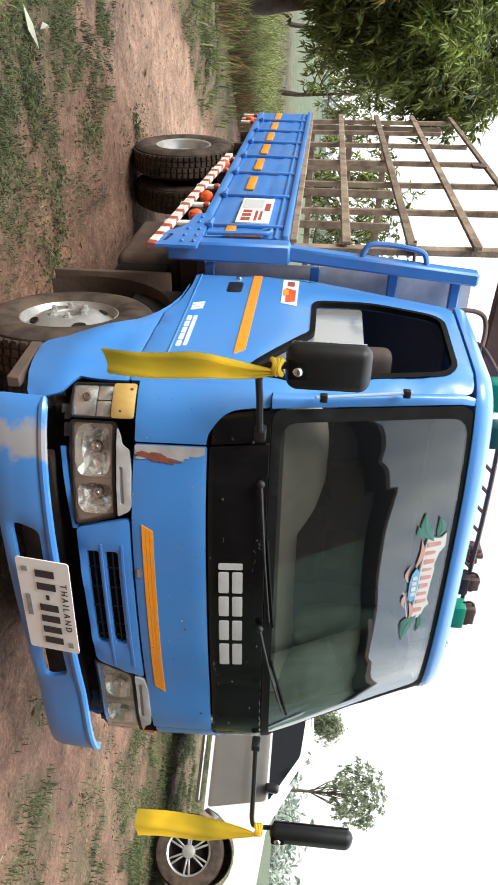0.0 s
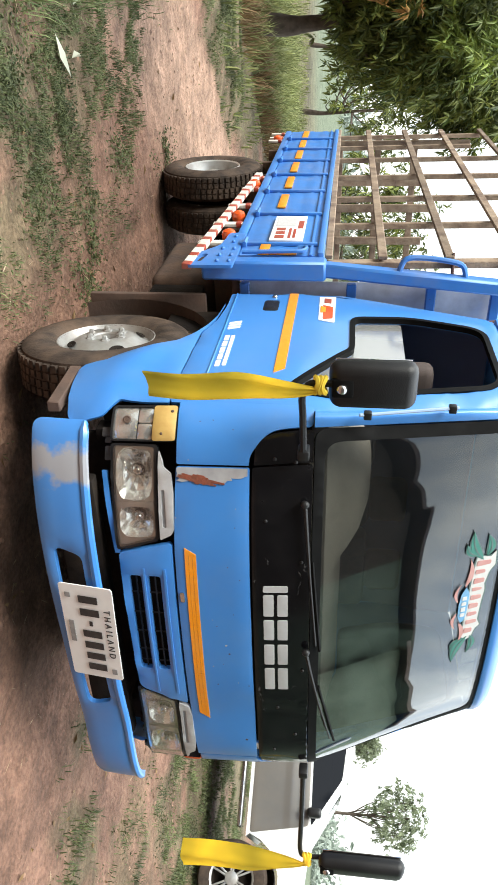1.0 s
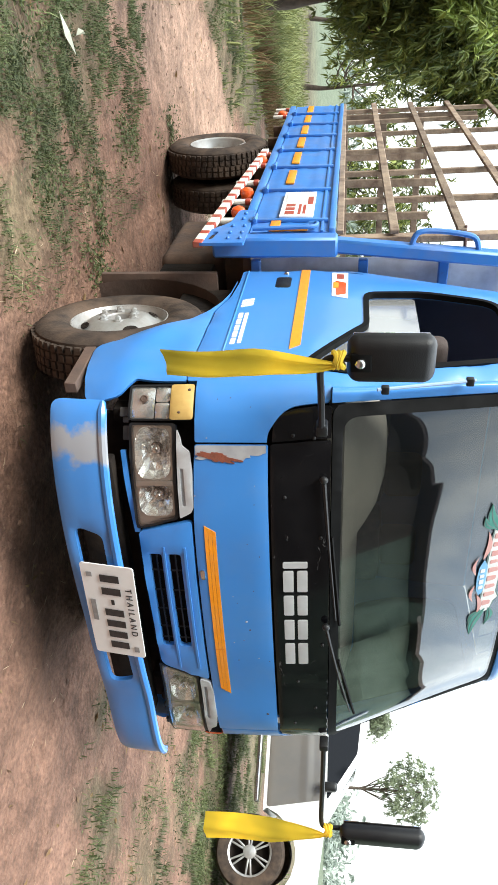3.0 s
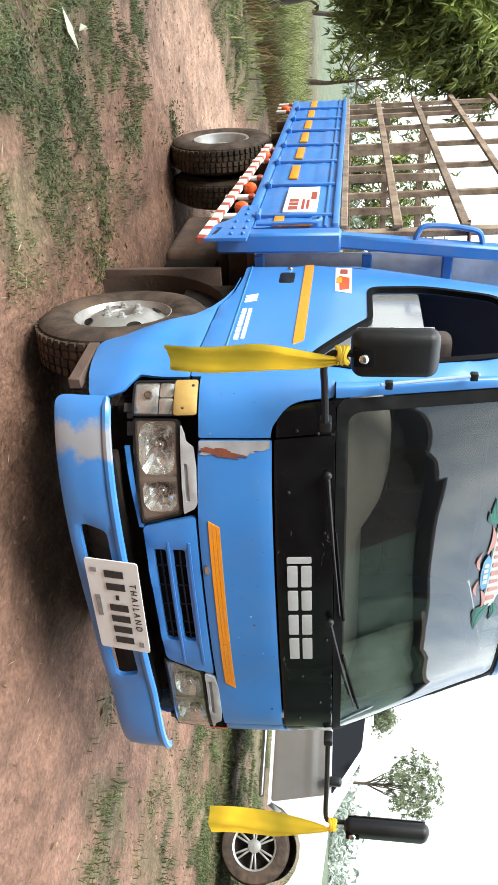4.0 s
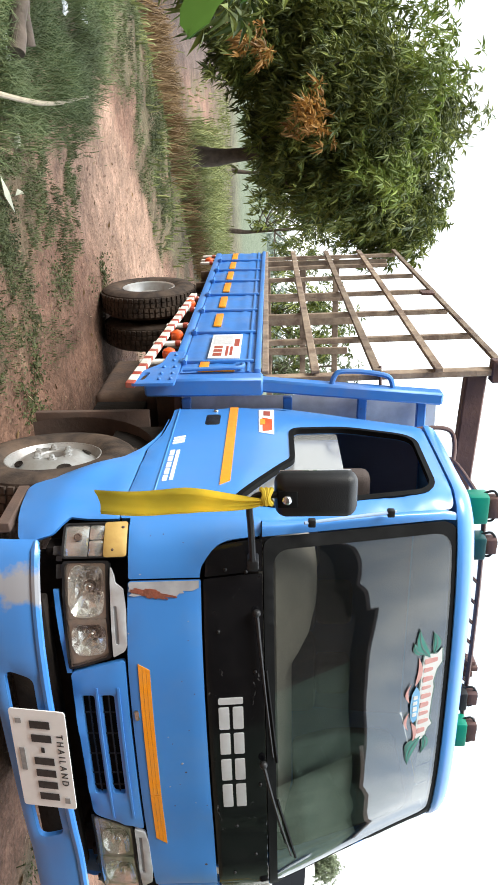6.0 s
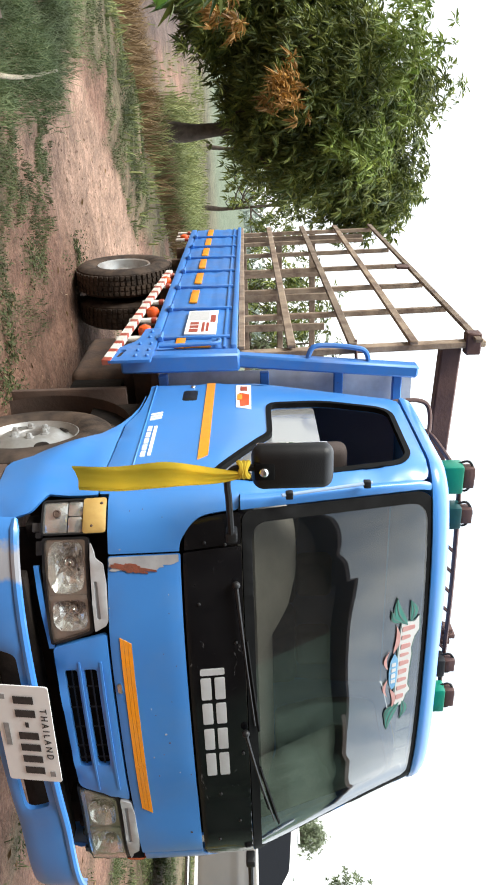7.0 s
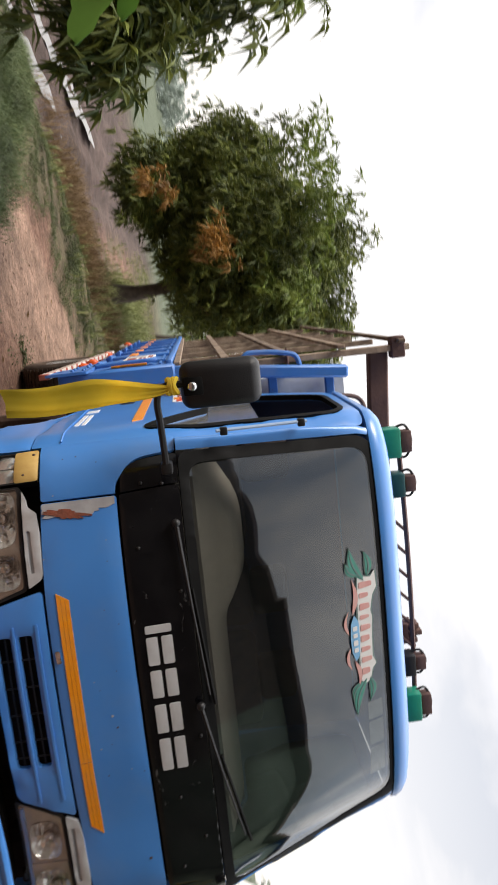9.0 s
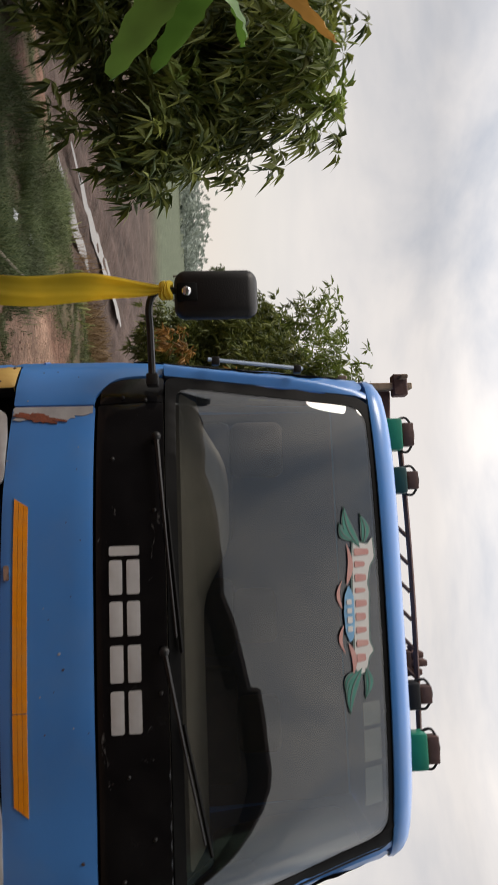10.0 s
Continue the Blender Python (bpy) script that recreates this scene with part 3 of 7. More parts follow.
gm = bpy.data.materials.new("dirt_and_turf")
gm.use_nodes = True
n_, l_ = gm.node_tree.nodes, gm.node_tree.links
p_ = n_["Principled BSDF"]
ca = n_.new("ShaderNodeVertexColor")
ca.layer_name = "earth"
tc_ = n_.new("ShaderNodeTexCoord")
prev = ca.outputs[0]
for sc, amt, det in ((1.7, 0.55, 7), (8.0, 0.45, 6), (40.0, 0.55, 6)):
    t_ = n_.new("ShaderNodeTexNoise")
    t_.inputs["Scale"].default_value = sc
    t_.inputs["Detail"].default_value = det
    t_.inputs["Roughness"].default_value = 0.62
    l_.new(tc_.outputs["Object"], t_.inputs["Vector"])
    r_ = n_.new("ShaderNodeMapRange")
    r_.inputs["From Min"].default_value = 0.32
    r_.inputs["From Max"].default_value = 0.68
    r_.inputs["To Min"].default_value = 1 - amt * 0.6
    r_.inputs["To Max"].default_value = 1 + amt * 0.6
    l_.new(t_.outputs["Fac"], r_.inputs["Value"])
    h_ = n_.new("ShaderNodeHueSaturation")
    l_.new(prev, h_.inputs["Color"])
    l_.new(r_.outputs[0], h_.inputs["Value"])
    prev = h_.outputs[0]
l_.new(prev, p_.inputs["Base Color"])
p_.inputs["Roughness"].default_value = 0.92
p_.inputs["Specular IOR Level"].default_value = 0.25
b_ = n_.new("ShaderNodeBump")
b_.inputs["Strength"].default_value = 0.9
b_.inputs["Distance"].default_value = 0.05
t_ = n_.new("ShaderNodeTexNoise")
t_.inputs["Scale"].default_value = 16
t_.inputs["Detail"].default_value = 6
t_.inputs["Roughness"].default_value = 0.6
l_.new(tc_.outputs["Object"], t_.inputs["Vector"])
l_.new(t_.outputs["Fac"], b_.inputs["Height"])
l_.new(b_.outputs[0], p_.inputs["Normal"])
me.materials.append(gm)
tagged(new("ground", me), "red-brown dirt with a sandy track and worn grass", "ground", kind="structure")

# puddles in the furrows
M["water"] = material("puddle_water", (0.10, 0.08, 0.07), 0.04, second=(0.07, 0.06, 0.05), scale=2, spec=1.0)
for pts, wd in ((((-5.05, 5.6), (-4.75, 6.4), (-4.58, 7.3), (-4.48, 8.2), (-4.1, 8.8)), 0.26), (((-5.5, 7.6), (-5.3, 8.8), (-5.2, 10.2), (-5.1, 11.8), (-4.9, 13.2)), 0.30), (((-5.65, 7.0), (-5.55, 7.5), (-5.5, 7.9)), 0.10)):
    bm = bmesh.new()
    path = smooth_path([(x, y, 0) for x, y in pts], 12)
    L, R_ = [], []
    for i, p in enumerate(path):
        k = math.sin(math.pi * (i + 0.5) / len(path)) ** 0.5
        w1 = wd * k * (0.7 + 0.5 * noise.noise((p.x * 3, p.y * 2.3, 1)))
        w2 = wd * k * (0.7 + 0.5 * noise.noise((p.x * 3, p.y * 2.3, 7)))
        z = -0.048
        L.append(bm.verts.new((p.x - w1, p.y, z)))
        R_.append(bm.verts.new((p.x + w2, p.y, z)))
    for i in range(len(path) - 1):
        bm.faces.new((L[i], R_[i], R_[i + 1], L[i + 1]))
    ob = link_mesh("puddle", bm, M["water"])
    tagged(ob, "long narrow puddle in the ploughed field", "puddle", "puddles in the field", kind="structure")

# ================= the truck: cab =================
truck = thing("truck", "light blue cargo truck with a timber stake cage", "truck")

# black sheet added behind the panels, so that the seams look dark
bm = bmesh.new()
UL = u_of_y(1.40)
sheet(bm, [(-UL, 0.62), (UL, 0.62), (UL, 1.43), (-UL, 1.43)], lambda u, z: skin(u, z), step=0.09, thick=0.01, lift=-0.10)
part("cab_liner", bm, M["chassis"], truck, "black sheet that puts shade into the panel seams")

# front panel, black panel, grille
US, UB = u_of_x(0.80), u_of_x(0.905)
bm = bmesh.new()
sheet(bm, rounded([(-US, 0.902), (-0.45, 0.888), (0.45, 0.888), (US, 0.895), (US, 1.185), (-US, 1.185)], 0.012), skin, step=0.05, thick=0.02, rim=0.004)
part("front_panel", bm, M["blue"], truck, "blue painted front panel, chipped at a corner")
bm = bmesh.new()
sheet(bm, rounded([(-0.815, 1.195), (0.815, 1.195), (0.83, 1.425), (-0.83, 1.425)], 0.008), skin, step=0.05, thick=0.02, rim=0.004)
part("cowl_panel", bm, M["black"], truck, "glossy black cowl panel, scuffed and dusty")
for s in (-1, 1):
    bm = bmesh.new()
    sheet(bm, rounded([(0.823, 1.20), (UB - 0.03, 1.205), (UB + 0.01, 1.26), (UB + 0.03, 1.425), (0.838, 1.425)], [0.006, 0.03, 0.06, 0.02, 0.006]), skin if s > 0 else plain, step=0.04, thick=0.02, lift=-0.004, rim=0.004)
    if s < 0:
        for v in bm.verts:
            v.co.x = -v.co.x
        bmesh.ops.reverse_faces(bm, faces=bm.faces)
    part("cowl_end", bm, M["black"], truck, "black end piece of the cowl panel")
bm = bmesh.new()
holes = [rounded([(x0, z0), (x1, z0), (x1, z1), (x0, z1)], 0.015) for z0, z1 in ((0.690, 0.742), (0.768, 0.822)) for x0, x1 in ((-0.33, 0.21),)]
sheet(bm, rounded([(-0.438, 0.658), (0.348, 0.668), (0.45, 0.878), (-0.490, 0.878)], [0.02, 0.04, 0.02, 0.02]), skin, holes, step=0.04, thick=0.03, lift=0.004, rim=0.006)
grille = part("grille", bm, M["blue"], truck, "blue slotted grille panel")
for z in (0.716, 0.795):
    bm = bmesh.new()
    tube(bm, [skin(u, z) for u in np.linspace(-0.325, 0.205, 9)], 0.004, 6)
    for v in bm.verts:
        v.co.y += 0.018
    part("grille_bar", bm, M["plastic"], grille)
for x in (-0.23, -0.12, -0.01, 0.10, 0.17):
    bm = bmesh.new()
    tube(bm, [(x, skin(x, z)[1] + 0.02, z) for z in (0.69, 0.755, 0.82)], 0.004, 6)
    part("grille_bar", bm, M["plastic"], grille)

for z0, z1 in ((0.838, 0.848), (0.752, 0.760)):
    bm = bmesh.new()
    sheet(bm, rounded([(-0.37, z0), (0.36, z0), (0.365, z1), (-0.37, z1)], 0.003), skin, step=0.05, thick=0.012, lift=0.011, rim=0.004)
    part("grille_ridge", bm, M["blue"], grille)

# corner panels and windscreen pillars
for s in (-1, 1):
    bm = bmesh.new()
    sheet(bm, rounded([(US + 0.008, 0.903), (u_of_y(0.285), 0.90), (u_of_y(0.285), 1.42), (UB + 0.04, 1.42), (UB + 0.02, 1.25), (US + 0.05, 1.185), (US + 0.008, 1.18)],
                      [0.01, 0.01, 0.0, 0.02, 0.06, 0.02, 0.0]), skin if s > 0 else plain, step=0.04, thick=0.02, rim=0.004)
    if s < 0:
        mirrored(bm)
    part("corner_panel", bm, M["blue"], truck)

    def pillar(k, z):
        a = Vector((skin if s > 0 else plain)(UB + 0.035 - 0.02 * (z - 1.42), z))
        yd = lerp([(1.42, 0.285), (1.5, 0.30), (2.24, 0.488)], z)
        b = Vector(flank(yd, z))
        b.x = -b.x + (lerp(CHEEK, z) if s > 0 else 0.0)
        p = a.lerp(b, k)
        out = Vector((0.75, -0.65, 0)) * (0.03 if s < 0 else -0.02) * math.sin(k * math.pi) * min(1.0, max(0.0, (2.25 - z) / 0.25))
        return tuple(p + out)
    bm = bmesh.new()
    sheet(bm, [(0, 1.425), (1, 1.425), (1, 2.262), (0, 2.262)], pillar, step=0.08, thick=0.03)
    if s < 0:
        mirrored(bm)
    part("windscreen_pillar", bm, M["blue"], truck)

# windscreen
GB, GT = u_of_x(0.885), u_of_x(0.875)
seal_out = rounded([(-UB - 0.03, 1.43), (UB + 0.065, 1.43), (UB + 0.04, 2.255), (-UB - 0.01, 2.255)], [0.05, 0.05, 0.09, 0.09], 7)
glass_line = rounded([(-GB, 1.468), (GB, 1.468), (GT - 0.01, 2.222), (-GT + 0.01, 2.222)], [0.07, 0.07, 0.09, 0.09], 7)
bm = bmesh.new()
sheet(bm, seal_out, skin, [glass_line], step=0.06, thick=0.025, lift=0.004, rim=0.006)
part("windscreen_seal", bm, M["rubber"], truck, "black rubber windscreen surround")
bm = bmesh.new()
sheet(bm, glass_line, skin, step=0.06, thick=0.004, lift=-0.004)
windscreen = part("windscreen", bm, M["glass"], truck, "tinted windscreen reflecting a grey sky")

# roof
def ring(inset, z, base=2.24):
    pts = []
    c = Vector((0, 0.95, 0))
    n = 40
    L = u_of_y(1.27) - (lerp(NOSE, base) + lerp(CURVE, base) - 0.45)
    for i in range(n + 1):
        u = -L + 2 * L * i / n
        p = Vector(skin(u, base))
        d = Vector((p.x, (p.y - 0.95) * 1.2, 0))
        p -= d.normalized() * inset
        pts.append((p.x, p.y, z))
    for i in range(1, 10):
        k = i / 10
        a, b = Vector(pts[n]), Vector(pts[0])
        pts.append(tuple(a.lerp(b, k)))
    return pts


bm = bmesh.new()
rings = [[bm.verts.new(p) for p in ring(i, z)] for i, z in ((0.02, 2.235), (-0.004, 2.243), (-0.004, 2.262), (0.012, 2.292), (0.045, 2.318), (0.11, 2.338), (0.25, 2.353), (0.5, 2.358))]
for a, b in zip(rings, rings[1:]):
    for i in range(len(a)):
        j = (i + 1) % len(a)
        bm.faces.new((a[i], a[j], b[j], b[i]))
bm.faces.new(rings[-1])
bm.faces.new(rings[0][::-1])
part("roof", bm, M["blue"], truck)

# back wall and floor of the cab
bm = bmesh.new()
BACK = [(0.95, 1.42), (1.5, 1.42), (1.8, 1.36), (2.25, 1.25)]
sheet(bm, rounded([(-1.0, 0.95), (1.085, 0.95), (1.085, 1.5), (0.95, 2.24), (-0.94, 2.24), (-1.0, 1.5)], 0.02), lambda x, z: (x, lerp(BACK, z), z), step=0.15, thick=0.02)
part("back_wall", bm, M["blue"], truck)
bm = bmesh.new()
box(bm, (-0.97, 0.42, 0.93), (1.04, 1.39, 0.98), 0.0)
box(bm, (-0.70, 0.12, 0.93), (0.70, 0.419, 0.98), 0.0)
part("cab_floor", bm, M["inner"], truck)
bm = bmesh.new()
sheet(bm, [(-0.985, 0.98), (1.06, 0.98), (0.945, 2.22), (-0.935, 2.22)], lambda x, z: (x, lerp(BACK, z) - 0.03, z), step=0.2, thick=0.006)
part("back_lining", bm, M["inner"], truck)

# doors: one outline with the window cut out, made for x < 0 and mirrored
DOOR = [(0.285, 0.86), (0.285, 1.45), (0.488, 2.235), (1.24, 2.235), (1.35, 1.80), (1.40, 1.45), (1.405, 0.945), (1.25, 0.945), (1.05, 0.925), (0.90, 0.88)]
WINDOW = [(0.37, 1.31), (0.56, 1.42), (0.72, 1.52), (0.78, 1.565), (1.13, 1.565), (1.175, 1.83), (1.105, 2.155), (0.55, 2.155), (0.37, 1.50)]
door_line = rounded(DOOR, [0.01, 0.02, 0.035, 0.05, 0.05, 0.03, 0.02, 0.05, 0.05, 0.01])
window_line = rounded(WINDOW, [0.03, 0.05, 0.05, 0.05, 0.05, 0.08, 0.09, 0.09, 0.05])


def grown(poly, d):
    c = [sum(p[i] for p in poly) / len(poly) for i in (0, 1)]
    out = []
    n = len(poly)
    for i in range(n):
        a, b = Vector(poly[i - 1]), Vector(poly[(i + 1) % n])
        t = (b - a).normalized()
        out.append((poly[i][0] - t.y * d, poly[i][1] + t.x * d))
    return out


area = sum(a[0] * b[1] - a[1] * b[0] for a, b in zip(window_line, window_line[1:] + window_line[:1]))
SG = -1 if area > 0 else 1
for s in (-1, 1):
    def side(name, bm, mat, parent, label=""):
        if s > 0:
            mirrored(bm)
            for v in bm.verts:
                v.co.x += lerp(CHEEK, v.co.z)
        return part(name, bm, mat, parent, label)
    bm = bmesh.new()
    sheet(bm, door_line, flank, [window_line], step=0.06, thick=0.03, flip=True, rim=0.005)
    door = side("door", bm, M["blue"], truck, "blue cab door with its window half lowered")
    bm = bmesh.new()
    sheet(bm, grown(window_line, SG * 0.018), flank, [grown(window_line, -SG * 0.006)], step=0.05, thick=0.03, lift=0.006, flip=True, rim=0.004)
    side("window_seal", bm, M["rubber"], door)
    bm = bmesh.new()
    if s < 0:
        pane_line = rounded([(0.36, 1.29), (0.72, 1.49), (0.78, 1.54), (1.16, 1.54), (1.165, 1.79), (0.46, 1.79), (0.36, 1.50)], [0, 0, 0, 0, 0.03, 0.03, 0])
    else:
        pane_line = grown(window_line, SG * 0.006)
    sheet(bm, pane_line, flank, step=0.08, thick=0.004, lift=-0.03, flip=True)
    side("window_pane", bm, M["pane"] if s < 0 else M["side_glass"], door, "half lowered window pane, sky reflection put in as a pale film" if s < 0 else "closed tinted window pane")
    bm = bmesh.new()
    sheet(bm, [(0.31, 0.96), (1.36, 0.96), (1.36, 1.545), (0.78, 1.545), (0.72, 1.50), (0.38, 1.30), (0.31, 1.30)], flank, step=0.1, thick=0.006, lift=-0.05, flip=True)
    side("door_lining", bm, M["inner"], door, "dark blue door lining")
    bm = bmesh.new()
    sheet(bm, rounded([(1.17, 1.125), (1.31, 1.125), (1.31, 1.20), (1.17, 1.20)], 0.02), flank, step=0.03, thick=0.01, lift=0.006, flip=True, rim=0.006)
    handle = side("door_handle", bm, M["plastic"], door, "black recessed door handle")
    bm = bmesh.new()
    sheet(bm, [(0.50, 1.243), (1.40, 1.243), (1.40, 1.287), (0.54, 1.287)], flank, step=0.08, thick=0.004, lift=0.004, flip=True)
    side("reflective_strip", bm, M["orange"], door, "orange reflective strip")
    # lower skirt panel below the door, over the wheel
    bm = bmesh.new()
    sheet(bm, rounded([(0.285, 0.855), (0.90, 0.872), (1.05, 0.915), (1.25, 0.937), (1.10, 0.920), (1.0, 0.893), (0.90, 0.850), (0.80, 0.785), (0.745, 0.71), (0.705, 0.64), (0.66, 0.55), (0.614, 0.471),
                       (0.575, 0.430), (0.531, 0.415), (0.36, 0.432), (0.22, 0.455), (0.20, 0.50), (0.215, 0.60), (0.285, 0.66)], [0.008, 0, 0, 0.008, 0.02, 0.02, 0.02, 0.02, 0.02, 0.02, 0.02, 0.02, 0.02, 0.02, 0.02, 0.02, 0.02, 0.02, 0.01]),
          lambda y, z: tuple(Vector(flank(y, z)) - Vector((0.022 * math.exp(-((z - 0.60 - 0.35 * max(0.0, y - 0.5)) / 0.10) ** 2), 0, 0))), step=0.04, thick=0.02, lift=-0.002, flip=True, rim=0.006)
    side("step_panel", bm, M["blue"], truck, "blue side panel below the door")

# ---- wheels
def make_wheel(name, outer, dual, front):
    """A wheel with its axle along x; outer is the way out (-1 or 1)."""
    R, w = 0.40, 0.11
    wheel = new(name)
    bm = bmesh.new()
    for off in ((0.0, -0.27 * outer) if dual else (0.0,)):
        prof = [(-w * 0.8, 0.225), (-w, 0.26), (-w * 1.05, 0.31), (-w * 0.98, 0.365), (-w * 0.80, 0.392), (-w * 0.4, 0.40), (0, 0.402), (w * 0.4, 0.40), (w * 0.80, 0.392),
                (w * 0.98, 0.365), (w * 1.05, 0.31), (w, 0.26), (w * 0.8, 0.225)]
        revolve(bm, [(off + h, r) for h, r in prof], 56)
        for k in range(56):
            a = k * math.tau / 56
            for h in (-0.062, -0.02, 0.02, 0.062):
                c = Matrix.Rotation(a + (0.03 if h > 0 else 0), 4, "X") @ Matrix.Translation((off + h, 0, 0.402))
                vs = bmesh.ops.create_cube(bm, size=1.0)["verts"]
                for v in vs:
                    v.co = c @ Vector((v.co.x * 0.032, v.co.y * 0.030, v.co.z * 0.018))
    tyre = part("tyre", bm, M["tyre"], wheel, "worn black tyre caked with dried mud")
    bm = bmesh.new()
    o = outer
    if front:
        prof = [(o * 0.075, 0.238), (o * 0.092, 0.234), (o * 0.094, 0.228), (o * 0.080, 0.222), (o * 0.058, 0.214), (o * 0.054, 0.205), (o * 0.062, 0.192), (o * 0.088, 0.150), (o * 0.098, 0.128), (o * 0.103, 0.112), (o * 0.102, 0.062), (o * 0.096, 0.056), (o * 0.05, 0.052), (o * 0.045, 0.035), (o * 0.075, 0.030), (o * 0.078, 0.001)]
    else:
        prof = [(o * 0.085, 0.228), (o * 0.10, 0.222), (o * 0.092, 0.208), (o * 0.02, 0.198), (-o * 0.03, 0.18), (-o * 0.06, 0.15), (-o * 0.065, 0.10), (-o * 0.02, 0.09), (o * 0.05, 0.08), (o * 0.06, 0.04), (o * 0.06, 0.001)]
    revolve(bm, prof, 48)
    bmesh.ops.recalc_face_normals(bm, faces=bm.faces)
    rim = part("rim", bm, M["rim"], wheel, "dull silver steel rim")
    for k in range(6):
        a = (k + 0.5) * math.tau / 6
        bm = bmesh.new()
        h0 = 0.10 if front else -0.06
        revolve(bm, [(o * (h0 - 0.005), 0.022), (o * (h0 + 0.008), 0.022), (o * (h0 + 0.01), 0.014), (o * (h0 + 0.022), 0.0135), (o * (h0 + 0.026), 0.008), (o * (h0 + 0.027), 0.001)], 6)
        bmesh.ops.recalc_face_normals(bm, faces=bm.faces)
        bmesh.ops.translate(bm, vec=(0, 0.082 * math.cos(a), 0.082 * math.sin(a)), verts=bm.verts)
        part("wheel_nut", bm, M["rim"], rim)
    if front:
        # black ovals laid on the uncut rim stand for the shade in its openings
        for k in range(4):
            a = k * math.tau / 4 + 0.7
            bm = bmesh.new()
            revolve(bm, [(0.0, 0.001), (o * 0.004, 0.02), (0, 0.022)], 14)
            for v in bm.verts:
                v.co = Vector((v.co.x + o * 0.0765, v.co.y * 1.65, v.co.z * 1.0))
            bmesh.ops.rotate(bm, verts=bm.verts, matrix=Matrix.Rotation(-0.42 * o, 3, "Y"), cent=(o * 0.0765, 0, 0))
            for v in bm.verts:
                v.co.z += 0.168
                v.co.x += o * 0.006
            bmesh.ops.rotate(bm, verts=bm.verts, matrix=Matrix.Rotation(a, 3, "X"), cent=(0, 0, 0))
            part("rim_opening", bm, M["chassis"], rim)
    return wheel


for s in (-1, 1):
    w = make_wheel("front_wheel", s, False, True)
    w.parent = truck
    w.location = (s * 0.86, 0.95, 0.40)
    w.rotation_euler = (0.3, 0, radians(-7))
    w = make_wheel("rear_wheel", s, True, False)
    w.parent = truck
    w.location = (s * 1.02, 4.10, 0.40)

# ---- bumper
def bumper_skin(u, z):
    k = (z - 0.41) / 0.25
    sag = -0.026 - 0.028 * max(0.0, -u) + 0.014 * max(0.0, u)
    w, d, f = 1.045, 0.40, -0.085 + 0.014 * (1 - k) ** 2
    a, s = abs(u), math.copysign(1, u)
    if a >= U_END:
        x, y = s * w, f + d + a - U_END
    else:
        phi = lerp([(q[0], q[1]) for q in ARC], a)
        x, y = s * w * math.sin(phi) ** (2 / POW), f + d - d * max(0.0, math.cos(phi)) ** (2 / POW)
    if u > 0:
        x, y = cheek(x, y, 0.075)
    return (x, y, z + sag)


bm = bmesh.new()
UBN, UBL = u_of_y(0.24), u_of_y(0.21)
hole = rounded([(-0.50, 0.458), (0.40, 0.458), (0.36, 0.572), (-0.46, 0.572)], [0.05, 0.05, 0.03, 0.03])
sheet(bm, rounded([(-UBN, 0.41), (UBL, 0.41), (UBL, 0.625), (-UBN, 0.625)], [0.05, 0.05, 0.01, 0.01]), bumper_skin, [hole], step=0.05, thick=0.03, rim=0.008)
tube(bm, [(p[0], p[1] + 0.012, p[2]) for p in (bumper_skin(u, 0.618) for u in np.linspace(-UBN + 0.015, UBL - 0.015, 50))], [0.008] + [0.018] * 48 + [0.008], 8)
bumper = part("bumper", bm, M["bumper_paint"], truck, "blue steel bumper with a scraped grey patch")
bm = bmesh.new()
box(bm, (-0.75, 0.06, 0.40), (0.75, 0.12, 0.58), 0.01)
# black sheet added to stand for the shade in the gap below the grille
box(bm, (-0.86, 0.24, 0.40), (0.86, 0.26, 0.70), 0.0)
part("bumper_backing", bm, M["chassis"], bumper)

# ---- number plate
plate = None
bm = bmesh.new()
sheet(bm, rounded([(-0.355, 0.426), (0.165, 0.418), (0.165, 0.643), (-0.355, 0.655)], 0.015), lambda x, z: (x, -0.115 + 0.03 * (x + 0.05) ** 2 + 0.12 * (0.65 - z), z), step=0.06, thick=0.004)
plate = part("number_plate", bm, M["plate"], truck, "white number plate with dark characters")

# ---- chassis
bm = bmesh.new()
for s in (-1, 1):
    box(bm, (s * 0.42 - 0.035, 0.2, 0.52), (s * 0.42 + 0.035, 5.1, 0.72), 0.008)
for y in (0.4, 1.6, 2.6, 3.6, 4.7):
    box(bm, (-0.4, y - 0.04, 0.55), (0.4, y + 0.04, 0.68), 0.006)
box(bm, (-0.8, 0.90, 0.34), (0.8, 1.0, 0.46), 0.03)
box(bm, (-0.9, 4.02, 0.33), (0.9, 4.18, 0.48), 0.05)
part("chassis", bm, M["chassis"], truck, "grimy black chassis and axles")
for u0, u1, w0, w1 in ((-0.79, -0.43, 0.605, 0.640), (0.40, 0.86, 0.655, 0.640)):
    bm = bmesh.new()
    sheet(bm, [(u0, w0), (u1, w1), (u1, w1 + 0.02), (u0, w0 + 0.02)], skin, step=0.06, thick=0.02, lift=-0.01, rim=0.003)
    part("valance", bm, M["blue"], truck, "narrow blue strip below the headlights")
for x in (-0.86, -0.62, 0.6, 0.84):
    bm = bmesh.new()
    box(bm, (x - 0.03, 0.12 + 0.16 * abs(x) ** 3, 0.56), (x + 0.03, 0.20 + 0.16 * abs(x) ** 3, 0.64), 0.01)
    part("lamp_bracket", bm, M["chassis"], truck, "black bracket behind the bumper")

